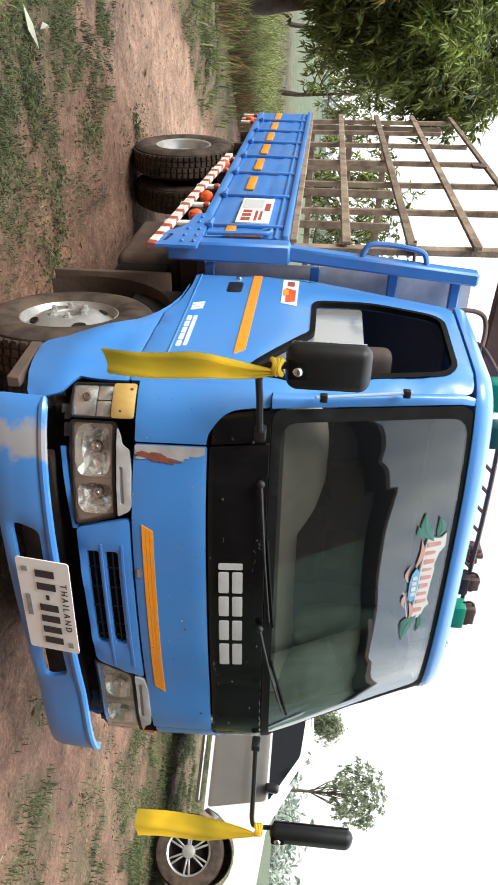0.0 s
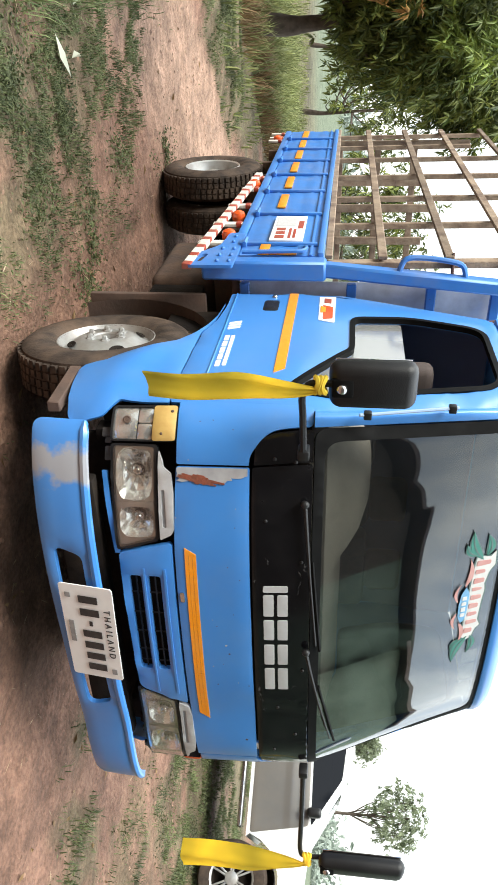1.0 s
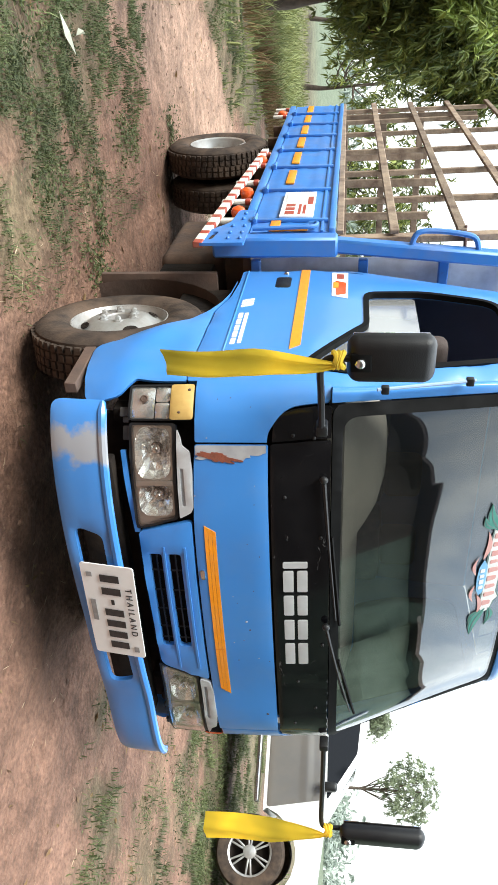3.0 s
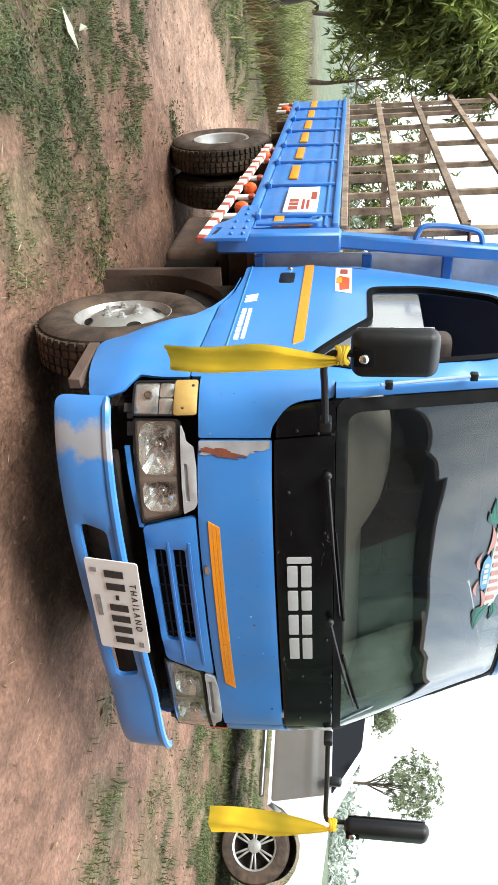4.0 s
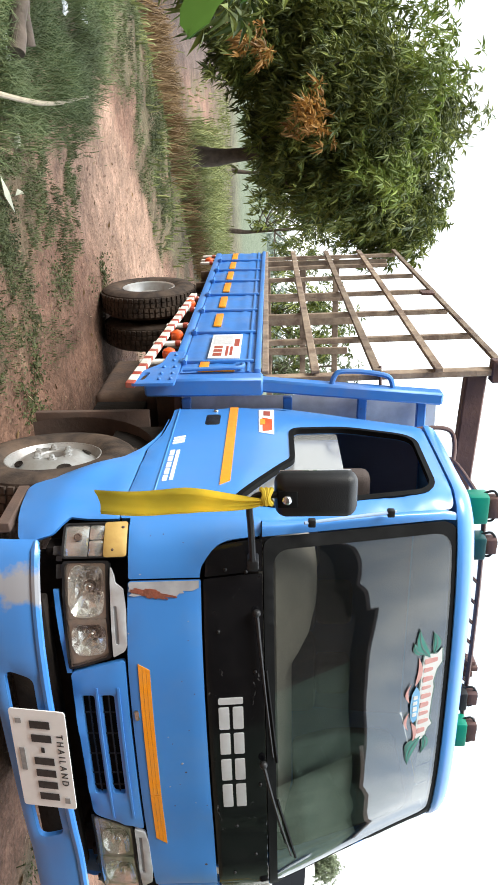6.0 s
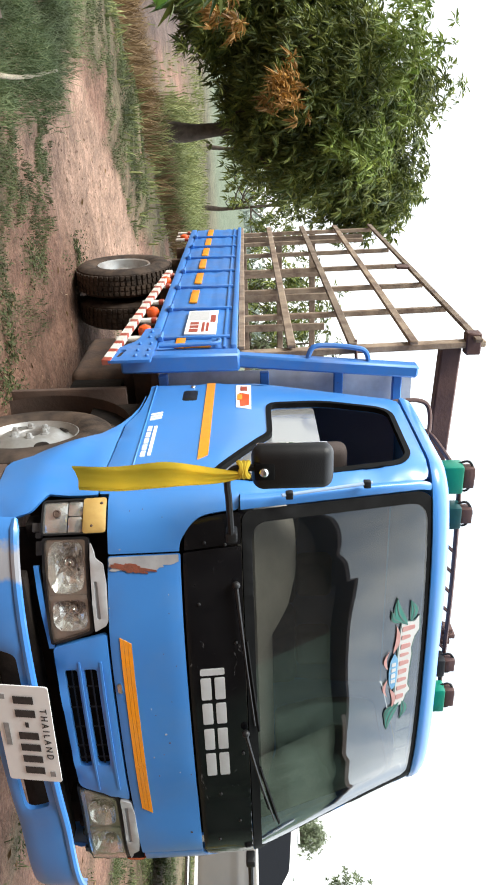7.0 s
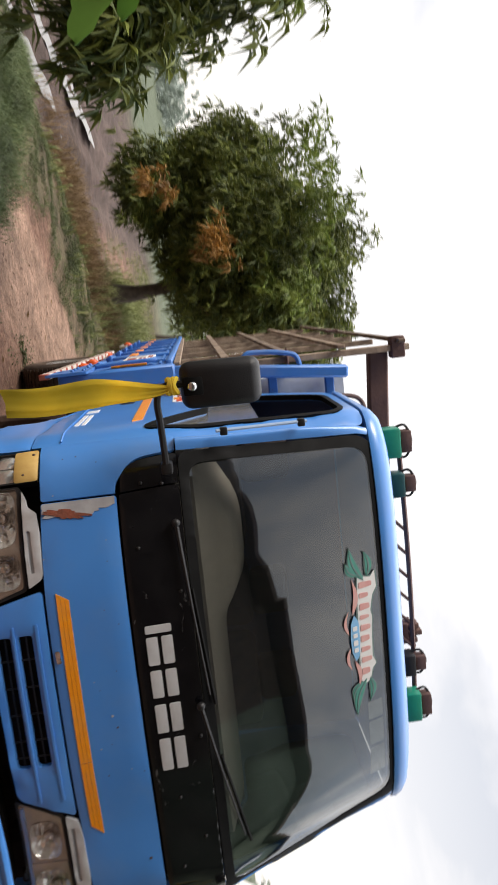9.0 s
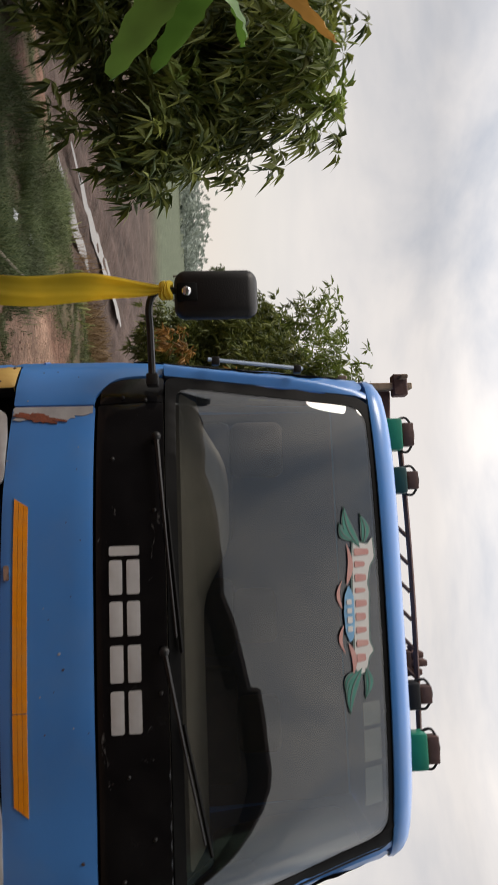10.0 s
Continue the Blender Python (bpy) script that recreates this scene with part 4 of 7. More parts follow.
# ================= the truck: lamps and trim =================
def u_rect(x0, z0, x1, z1, r=0.01):
    return rounded([(x0, z0), (x1, z0), (x1, z1), (x0, z1)], r)


for s in (-1, 1):
    def side(name, bm, mat, parent, label="", smooth=True):
        return part(name, mirrored(bm) if s < 0 else bm, mat, parent, label, smooth)
    # main lamp: two sunk faceted bowls behind a clear lens, in a black bezel
    place = skin if s > 0 else plain
    lo_in, hi_in = (0.352, 0.445) if s > 0 else (0.446, 0.500)
    bm = bmesh.new()
    lamp_line = rounded([(lo_in + 0.014, 0.662), (0.892, 0.652), (0.888, 0.812), (hi_in + 0.008, 0.814)], 0.014)
    sheet(bm, rounded([(lo_in, 0.650), (0.902, 0.640), (0.898, 0.824), (hi_in - 0.004, 0.826)], 0.016), place, [lamp_line], step=0.04, thick=0.045, lift=-0.004, rim=0.006)
    lamp = side("headlight", bm, M["plastic"], truck, "clear twin headlight in a black bezel")
    cells = ((0.776, 0.733, 0.104, 0.070), (0.572, 0.737, 0.068, 0.066)) if s < 0 else ((0.765, 0.734, 0.09, 0.066), (0.55, 0.738, 0.075, 0.058))
    cuts = [[(cu + hu * math.copysign(abs(math.cos(q)) ** 0.62, math.cos(q)), cz + hz * math.copysign(abs(math.sin(q)) ** 0.62, math.sin(q))) for q in np.linspace(0, math.tau, 33)[:-1]] for cu, cz, hu, hz in cells]
    bm = bmesh.new()
    sheet(bm, lamp_line, place, cuts, step=0.03, thick=0.006, lift=-0.020, rim=0.003)
    side("reflector", bm, M["lamp_face"], lamp, "dull silvered reflector")
    for cu, cz, hu, hz in cells:
        bm = bmesh.new()
        rings = []
        for d, k in ((0.018, 1.04), (0.026, 0.97), (0.050, 0.76), (0.068, 0.48), (0.074, 0.20)):
            ring_v = []
            for q in np.linspace(0, math.tau, 15)[:-1]:
                e = 0.62 + 0.38 * (1 - k)
                p = Vector(place(cu + k * hu * math.copysign(abs(math.cos(q)) ** e, math.cos(q)), cz + k * hz * math.copysign(abs(math.sin(q)) ** e, math.sin(q))))
                ring_v.append(p + Vector((-0.35 * d * (cu > 0.7), d * (1 + 0.12 * math.sin(q * 5)), 0)))
            rings.append([bm.verts.new(p) for p in ring_v])
        for ra, rb in zip(rings, rings[1:]):
            for i in range(14):
                bm.faces.new((ra[i], ra[(i + 1) % 14], rb[(i + 1) % 14], rb[i]))
        bm.faces.new(rings[-1])
        bmesh.ops.recalc_face_normals(bm, faces=bm.faces)
        bmesh.ops.reverse_faces(bm, faces=bm.faces)
        bowl = side("bulb_bowl", bm, M["lamp_chrome"], lamp, "faceted chromed bowl with a bulb", False)
        c = Vector(place(cu + 0.01, cz + 0.006)) + Vector((-0.012 * (cu > 0.7), 0.03, 0))
        rot = Vector((0, 0, 1)).rotation_difference(Vector((0.25 if cu > 0.7 else 0.08, -1, 0)).normalized()).to_matrix().to_4x4()
        bm = bmesh.new()
        revolve(bm, [(-0.05, 0.022), (-0.034, 0.022), (-0.033, 0.012), (-0.022, 0.011), (-0.020, 0.019), (-0.004, 0.0185), (0.004, 0.012), (0.006, 0.001)], 18, "Z")
        bmesh.ops.recalc_face_normals(bm, faces=bm.faces)
        bmesh.ops.transform(bm, matrix=Matrix.Translation(c) @ rot, verts=bm.verts)
        side("bulb", bm, M["chrome"], bowl, "bright bulb shield")
        bm = bmesh.new()
        revolve(bm, [(-0.036, 0.024), (-0.028, 0.026), (-0.022, 0.023)], 18, "Z")
        bmesh.ops.transform(bm, matrix=Matrix.Translation(c) @ rot, verts=bm.verts)
        side("bulb_ring", bm, M["plastic"], bowl)
    bm = bmesh.new()
    ud = 0.652 if s < 0 else 0.65
    sheet(bm, rounded([(ud - 0.011, 0.660), (ud + 0.011, 0.660), (ud + 0.012, 0.810), (ud - 0.010, 0.811)], 0.004), place, step=0.03, thick=0.05, lift=-0.010, rim=0.003)
    side("lamp_divider", bm, M["lamp_face"], lamp, "pale divider between the bowls")
    bm = bmesh.new()
    sheet(bm, lamp_line, place, step=0.05, thick=0.003, lift=-0.003)
    side("lamp_lens", bm, M["lamp_glass"], lamp, "clear plastic lens")
    # silver trim over the lamp, with a sunk channel
    bm = bmesh.new()
    sheet(bm, rounded([(hi_in + 0.005, 0.834), (0.875, 0.832), (0.84, 0.846), (0.81, 0.852), (0.785, 0.882), (0.70, 0.892), (0.55, 0.890), (hi_in + 0.03, 0.880)], 0.008), place,
          [rounded([(hi_in + 0.06, 0.846), (0.72, 0.843), (0.72, 0.857), (hi_in + 0.06, 0.862)], 0.006)], step=0.03, thick=0.02, lift=0.004, rim=0.004)
    trim = side("lamp_trim", bm, M["trim_grey"], truck, "grey silver trim over the headlight")
    bm = bmesh.new()
    sheet(bm, rounded([(hi_in + 0.055, 0.842), (0.725, 0.839), (0.725, 0.861), (hi_in + 0.055, 0.866)], 0.004), place, step=0.04, thick=0.006, lift=-0.008)
    side("trim_channel", bm, M["primer"], trim)
    # clips and stays in the dark gap round the lamp
    for uu, zz, wu, wz in ((0.915, 0.62, 0.012, 0.012), (0.95, 0.61, 0.02, 0.016), (0.86, 0.622, 0.03, 0.012), (0.70, 0.632, 0.014, 0.010)):
        bm = bmesh.new()
        sheet(bm, rounded([(uu - wu, zz - wz), (uu + wu, zz - wz), (uu + wu, zz + wz), (uu - wu, zz + wz)], 0.005), place, step=0.03, thick=0.02, lift=-0.03, rim=0.004)
        side("lamp_clip", bm, M["chassis_grey"], lamp, "grimy grey clip")
    # corner lamp
    u0, u1 = 0.909, u_of_y(0.27)
    bm = bmesh.new()
    sheet(bm, u_rect(u0, 0.636, u1, 0.896, 0.02), place, [u_rect(u0 + 0.007, 0.644, u1 - 0.007, 0.888, 0.015)], step=0.04, thick=0.05, rim=0.004)
    corner = side("corner_lamp", bm, M["plastic"], truck, "clear corner lamp")
    um = (u0 + u1) / 2
    for ua, ub, za, zb in ((u0 + 0.007, u1 - 0.007, 0.644, 0.738), (u0 + 0.007, um - 0.002, 0.742, 0.798), (um + 0.002, u1 - 0.007, 0.742, 0.798)):
        bm = bmesh.new()
        sheet(bm, u_rect(ua, za, ub, zb, 0.008), place, step=0.03, thick=0.03, lift=-0.006, rim=0.007)
        side("corner_lens", bm, M["clear_lens"], corner, "ribbed clear lens")
    bm = bmesh.new()
    revolve(bm, [(0.0, 0.016), (0.004, 0.016), (0.006, 0.011), (0.003, 0.008), (0.004, 0.001)], 16, "Z")
    bmesh.ops.recalc_face_normals(bm, faces=bm.faces)
    pc = Vector(place(um + 0.01, 0.70))
    bmesh.ops.transform(bm, matrix=Matrix.Translation(pc) @ Vector((0, 0, 1)).rotation_difference(Vector((0.75, -0.66, 0))).to_matrix().to_4x4(), verts=bm.verts)
    side("lamp_socket", bm, M["rust"], corner, "small brown socket behind the lens")
    bm = bmesh.new()
    sheet(bm, u_rect(u0 + 0.002, 0.803, u1 - 0.002, 0.894, 0.012), place, step=0.03, thick=0.03, lift=0.004, rim=0.006)
    side("turn_signal", bm, M["amber_tape"] if s < 0 else M["orange_lamp"], corner, "taped-over amber turn signal" if s < 0 else "orange turn signal")
    for uu, zz in ((u0 + 0.03, 0.84), (u1 - 0.03, 0.876)):
        bm = bmesh.new()
        c = Vector(place(uu, zz))
        bmesh.ops.create_uvsphere(bm, u_segments=8, v_segments=6, radius=0.007)
        bmesh.ops.translate(bm, vec=c, verts=bm.verts)
        side("screw", bm, M["rust"], corner)

# orange strip across the front, in two lengths of three ridges
for x0, x1, cut0, cut1 in ((-0.474, 0.215, 0.03, 0.0), (0.218, 0.54, 0.0, 0.035)):
    bm = bmesh.new()
    for k in range(3):
        z0, z1 = 0.928 + k * 0.0155, 0.928 + (k + 1) * 0.0155 - 0.001
        a0, a1 = k / 3, (k + 1) / 3
        sheet(bm, [(x0 + cut0 * a0, z0), (x1 - cut1 * (1 - a0), z0), (x1 - cut1 * (1 - a1), z1), (x0 + cut0 * a1, z1)], skin, step=0.05, thick=0.006, lift=0.006, rim=0.003)
    part("reflective_strip", bm, M["orange"], truck, "orange ribbed reflective strip")
bm = bmesh.new()
sheet(bm, rounded([(-0.255, 0.898), (-0.205, 0.900), (-0.205, 0.918), (-0.255, 0.916)], 0.008), skin, step=0.02, thick=0.01, lift=0.008, rim=0.004)
part("bonnet_catch", bm, M["chrome"], truck, "small dull metal catch")
# maker's mark as plain silver bars
for x0, x1 in ((-0.303, -0.272), (-0.257, -0.145), (-0.122, -0.008), (0.018, 0.138), (0.165, 0.302)):
    for z0, z1 in (((1.238, 1.338),) if x1 - x0 < 0.05 else ((1.238, 1.281), (1.295, 1.338))):
        bm = bmesh.new()
        sheet(bm, rounded([(x0, z0), (x1, z0), (x1, z1), (x0, z1)], 0.008), skin, step=0.04, thick=0.006, lift=0.006, rim=0.002)
        part("badge_shape", bm, M["silver"], truck, "plain silver badge shape")

# chipped corner of the front panel
def ragged(cx, cz, w, h, seed, n=44, skew=0.0):
    out = []
    for i in range(n):
        a = i * math.tau / n
        r = 1 + 0.5 * noise.noise((math.cos(a) * 1.7 + seed, math.sin(a) * 1.7, seed)) + 0.4 * noise.noise((math.cos(a) * 5, math.sin(a) * 5 + seed, 3))
        out.append((max(-US + 0.003, cx + math.cos(a) * w * r + skew * math.sin(a) * h * r), min(1.178, max(0.905, cz + math.sin(a) * h * r))))
    return out


bm = bmesh.new()
sheet(bm, ragged(-US + 0.020, 1.05, 0.042, 0.15, 2.3), skin, step=0.02, thick=0.003, lift=0.0022)
part("bare_patch", bm, M["primer"], truck, "bare grey patch where paint has flaked")
bm = bmesh.new()
sheet(bm, ragged(-US + 0.050, 1.0, 0.017, 0.075, 6.4, 44, 0.22), skin, step=0.015, thick=0.003, lift=0.0045)
part("rust_patch", bm, M["rust_red"], truck, "red rust spot")

# chips in the paint
rs_chip = np.random.RandomState(5)
for k in range(26):
    u, z, r = rs_chip.uniform(-1.15, 1.1), rs_chip.uniform(0.89, 1.17), 0.0018 + 0.0035 * rs_chip.rand() ** 3
    if z < 1.0 and abs(u) < 0.6:
        continue
    bm = bmesh.new()
    sheet(bm, [(u + r * math.cos(q) * rs_chip.uniform(0.7, 1.3), z + r * math.sin(q) * rs_chip.uniform(0.7, 1.6)) for q in np.linspace(0, math.tau, 9)[:-1]], skin, step=0.05, thick=0.002, lift=0.0015)
    part("paint_chip", bm, M["rust"] if k % 3 else M["primer"], truck)

# number plate: word, bars for the characters
def text_mesh(txt, size, extrude=0.001):
    cu = bpy.data.curves.new("word", "FONT")
    cu.body, cu.size, cu.extrude, cu.align_x, cu.align_y = txt, size, extrude, "CENTER", "CENTER"
    ob = new("word", cu)
    bpy.context.view_layer.update()
    me = bpy.data.meshes.new_from_object(ob.evaluated_get(bpy.context.evaluated_depsgraph_get()))
    bpy.data.objects.remove(ob)
    bm = bmesh.new()
    bm.from_mesh(me)
    bpy.data.meshes.remove(me)
    return bm


def on_plate(bm, x, z):
    for v in bm.verts:
        X, Z = x + v.co.x, z - 0.014 + v.co.y - 0.022 * (x + v.co.x + 0.095)
        v.co = Vector((X, -0.1165 + 0.03 * (X + 0.05) ** 2 + 0.12 * (0.65 - Z) - v.co.z - 0.001, Z))
    return bm


bm = on_plate(text_mesh("T H A I L A N D", 0.040), -0.105, 0.630)
part("plate_word", bm, M["ink"], plate, "", False)
for x, w, h in ((-0.285, 0.037, 0.082), (-0.215, 0.037, 0.082), (-0.155, 0.026, 0.014), (-0.095, 0.037, 0.082), (-0.03, 0.037, 0.082), (0.035, 0.037, 0.082), (0.10, 0.037, 0.082)):
    bm = bmesh.new()
    box(bm, (-w / 2, -h / 2, 0), (w / 2, h / 2, 0.002), 0.0)
    part("plate_bar", on_plate(bm, x, 0.556), M["ink"], plate)
for x, z, w, h in ((0.115, 0.63, 0.03, 0.022), (-0.10, 0.468, 0.12, 0.022), (-0.30, 0.47, 0.024, 0.024)):
    bm = bmesh.new()
    box(bm, (-w / 2, -h / 2, 0), (w / 2, h / 2, 0.002), 0.0)
    part("plate_bar", on_plate(bm, x, z), M["grey_ink"], plate)

# wipers
for px, pz, tip in ((-0.685, 1.40, (0.0, 1.455)), (0.044, 1.415, (0.66, 1.53))):
    bm = bmesh.new()
    pv = Vector(skin(px, pz)) + Vector((0, -0.02, 0))
    tp = Vector(skin(tip[0], tip[1])) + Vector((0, -0.03, 0.0))
    md = pv.lerp(tp, 0.5) + Vector((0, -0.025, 0.0))
    tube(bm, [pv, pv.lerp(md, 0.3) + Vector((0, -0.006, 0)), md, tp], [0.009, 0.008, 0.005, 0.004], 6)
    revolve_bm = bmesh.ops.create_uvsphere(bm, u_segments=10, v_segments=6, radius=0.017)["verts"]
    bmesh.ops.translate(bm, vec=pv, verts=revolve_bm)
    wiper = part("wiper", bm, M["plastic"], truck, "black windscreen wiper")
    d = (tp - pv).normalized()
    bm = bmesh.new()
    pts = []
    for k in np.linspace(0.38, 1.08, 9):
        q = pv + d * (tp - pv).length * k
        on = Vector(skin(u_of_x(q.x), max(1.47, q.z)))
        pts.append((q.x, on.y - 0.012, q.z + 0.012))
    tube(bm, pts, 0.007, 6)
    part("wiper_blade", bm, M["rubber"], wiper)
# washer jets and cowl screws
for x, z in ((-0.83, 1.28), (-0.82, 1.36), (-0.60, 1.25), (-0.42, 1.39), (0.18, 1.40), (0.44, 1.29), (0.62, 1.37), (0.72, 1.27)):
    bm = bmesh.new()
    bmesh.ops.create_uvsphere(bm, u_segments=8, v_segments=6, radius=0.0075)
    bmesh.ops.translate(bm, vec=skin(u_of_x(x), z), verts=bm.verts)
    part("cowl_screw", bm, M["plastic"], truck)

# grab rail along the windscreen pillar
for s in (-1,):
    bm = bmesh.new()
    a, b = Vector((-0.985, 0.235, 1.59)), Vector((-0.967, 0.352, 1.965))
    tube(bm, [a, a.lerp(b, 0.5), b], 0.007, 8)
    rail = part("grab_rail", mirrored(bm) if s > 0 else bm, M["rail_paint"], truck, "thin pale grab rail")
    for k in (0.08, 0.94):
        bm = bmesh.new()
        c = a.lerp(b, k)
        box(bm, (c.x - 0.012, c.y - 0.012, c.z - 0.015), (c.x + 0.02, c.y + 0.016, c.z + 0.015), 0.005)
        part("rail_clip", mirrored(bm) if s > 0 else bm, M["plastic"], rail)

# mirrors
def make_mirror(s, base, elbow, lo, hi, yaw):
    bm = bmesh.new()
    e = Vector(elbow)
    b = Vector(base)
    ball = Vector((lo[0] * 0.5 + hi[0] * 0.5, e.y, lo[2]))
    path = smooth_path([b, b.lerp(e, 0.55), e + (b - e).normalized() * 0.05, e + Vector((0, 0, 0.03)), e + Vector((0, 0, 0.12))], 5)
    tube(bm, path, 0.013, 8)
    arm = part("mirror_arm", bm, M["plastic"], truck, "black tubular mirror arm")
    bm = bmesh.new()
    box(bm, (b.x - 0.022, b.y - 0.015, b.z - 0.022), (b.x + 0.022, b.y + 0.05, b.z + 0.022), 0.008)
    part("arm_mount", bm, M["plastic"], arm)
    bm = bmesh.new()
    vs = box(bm, lo, hi, 0.04, 4)
    c = (Vector(lo) + Vector(hi)) / 2
    for v in bm.verts:
        k = (v.co.z - c.z) / (hi[2] - lo[2])
        if v.co.y < c.y:
            v.co.y -= 0.02 * (1 - (2 * k) ** 2)
    bmesh.ops.rotate(bm, verts=bm.verts, cent=c, matrix=Matrix.Rotation(yaw, 3, "Z"))
    head = part("mirror_head", bm, M["plastic"], truck, "black plastic mirror housing")
    bm = bmesh.new()
    bmesh.ops.create_uvsphere(bm, u_segments=14, v_segments=8, radius=0.02)
    bmesh.ops.translate(bm, vec=(c.x - 0.0, lo[1] - 0.012, lo[2] + 0.045), verts=bm.verts)
    part("ball_joint", bm, M["chrome"], head, "chrome ball joint")
    bm = bmesh.new()
    box(bm, (c.x - 0.035, lo[1] - 0.014, lo[2] + 0.01), (c.x + 0.035, lo[1] + 0.01, lo[2] + 0.085), 0.008)
    part("joint_plate", bm, M["rubber"], head)
    bm = bmesh.new()
    box(bm, (lo[0] + 0.015, hi[1] - 0.002, lo[2] + 0.02), (hi[0] - 0.015, hi[1] + 0.004, hi[2] - 0.02), 0.01)
    bmesh.ops.rotate(bm, verts=bm.verts, cent=c, matrix=Matrix.Rotation(yaw, 3, "Z"))
    part("mirror_glass", bm, M["mirror"], head, "silvered mirror glass")


make_mirror(-1, (-0.885, 0.10, 1.39), (-1.195, 0.07, 1.385), (-1.275, 0.06, 1.475), (-1.10, 0.14, 1.775), 0.05)
make_mirror(1, (0.945, 0.06, 1.41), (1.64, 0.05, 1.40), (1.585, 0.0, 1.50), (1.735, 0.08, 1.955), 0.25)

# door stickers and lettering bars, on the door at x < 0
doors = [o for o in truck.children if o.name.startswith("door")]
door_l = min(doors, key=lambda o: sum((v.co.x for v in o.data.vertices)) / len(o.data.vertices))
def decal(name, pts, mat, parent, label="", lift=0.0025, r=0.004):
    bm = bmesh.new()
    sheet(bm, rounded(pts, r), flank, step=0.05, thick=0.003, lift=lift, flip=True)
    return part(name, bm, mat, parent, label)


stk = decal("sticker", [(1.07, 1.40), (1.37, 1.395), (1.38, 1.475), (1.05, 1.475)], M["white_paint"], door_l, "small red, orange and white sticker")
decal("sticker_patch", [(1.08, 1.42), (1.26, 1.415), (1.24, 1.465), (1.10, 1.465)], M["orange_lamp"], stk, "", 0.0045)
decal("sticker_patch", [(1.16, 1.405), (1.24, 1.405), (1.23, 1.43), (1.17, 1.43)], M["orange"], stk, "", 0.006)
decal("sticker_patch", [(1.29, 1.42), (1.35, 1.42), (1.35, 1.455), (1.29, 1.455)], M["red"], stk, "", 0.0045)
for k in range(5):
    decal("lettering_bar", [(0.54 + k * 0.066, 0.992), (0.595 + k * 0.066, 0.992), (0.60 + k * 0.066, 1.012), (0.545 + k * 0.066, 1.012)], M["white_paint"], door_l, "white lettering bar")
decal("lettering_bar", [(0.55, 1.022), (0.86, 1.020), (0.865, 1.036), (0.555, 1.038)], M["white_paint"], door_l, "white lettering bar")
for k in range(3):
    decal("lettering_bar", [(0.93 + k * 0.03, 0.99), (0.95 + k * 0.03, 0.99), (0.975 + k * 0.03, 1.045), (0.955 + k * 0.03, 1.045)], M["white_paint"], door_l, "white emblem bar")
bm = bmesh.new()
tube(bm, [tuple(Vector(flank(y, 0.975)) + Vector((-0.002, 0, 0))) for y in np.linspace(0.30, 1.39, 14)], 0.004, 6)
part("door_crease", bm, M["blue"], door_l)
bm = bmesh.new()
bmesh.ops.create_uvsphere(bm, u_segments=10, v_segments=6, radius=0.014)
bmesh.ops.translate(bm, vec=flank(1.355, 1.17), verts=bm.verts)
part("door_lock", bm, M["chrome"], door_l)

# sticker and papers on the windscreen
def glass_decal(name, pts, mat, parent, label="", lift=0.0, r=0.01):
    bm = bmesh.new()
    sheet(bm, rounded([(u, z + 0.060) for u, z in pts], r), skin, step=0.05, thick=0.002, lift=lift)
    return part(name, bm, mat, parent, label)


def leaf_line(base, tip, wide, bend):
    """A slender pointed leaf outline that bends from base to tip."""
    a, b = Vector(base), Vector(tip)
    d = b - a
    nv = Vector((-d.y, d.x)).normalized()
    up, dn = [], []
    for i in range(1, 8):
        k = i / 8
        c = a + d * k + nv * bend * math.sin(k * math.pi) * d.length
        w = wide * math.sin(math.pi * k ** 0.8) * 0.5
        up.append(tuple(c + nv * w))
        dn.append(tuple(c - nv * w))
    return [tuple(a)] + up + [tuple(b)] + dn[::-1]


STICKER = [(-0.30, 2.058), (-0.24, 2.052), (-0.10, 2.046), (0.04, 2.044), (0.18, 2.040), (0.215, 2.052), (0.205, 2.085), (0.15, 2.098), (0.13, 2.118), (0.09, 2.102), (-0.02, 2.106), (-0.10, 2.112),
                                        (-0.13, 2.106), (-0.20, 2.120), (-0.235, 2.142), (-0.315, 2.138), (-0.285, 2.118)]
gs = glass_decal("windscreen_sticker", STICKER, M["sticker_white"], windscreen, "white, pink, green and blue lettered sticker", 0.0015, 0.008)
glass_decal("sticker_edge", grown(STICKER, -0.007), M["sticker_edge"], gs, "dark edge round the lettering", 0.0008, 0.01)
for k, (x, h, w) in enumerate(((-0.272, 0.060, 0.030), (-0.222, 0.042, 0.026), (-0.172, 0.046, 0.032), (-0.118, 0.042, 0.022), (-0.072, 0.046, 0.030), (-0.020, 0.040, 0.028), (0.032, 0.042, 0.026), (0.082, 0.048, 0.028), (0.134, 0.036, 0.034))):
    z = 2.060 - 0.0014 * k
    glass_decal("lettering_bar", [(x, z), (x + w, z - 0.001), (x + w - 0.004, z + h), (x + 0.004, z + h)], M["salmon"], gs, "", 0.0035, 0.007)
glass_decal("sticker_band", [(-0.13, 2.028), (-0.09, 2.010), (-0.02, 2.004), (0.05, 2.008), (0.09, 2.024), (0.07, 2.040), (0.0, 2.046), (-0.09, 2.046)], M["sky_blue"], gs, "", 0.0045, 0.01)
for k in range(4):
    glass_decal("lettering_bar", [(-0.075 + 0.034 * k, 2.016), (-0.055 + 0.034 * k, 2.016), (-0.055 + 0.034 * k, 2.036), (-0.075 + 0.034 * k, 2.036)], M["sticker_white"], gs, "", 0.0065, 0.004)
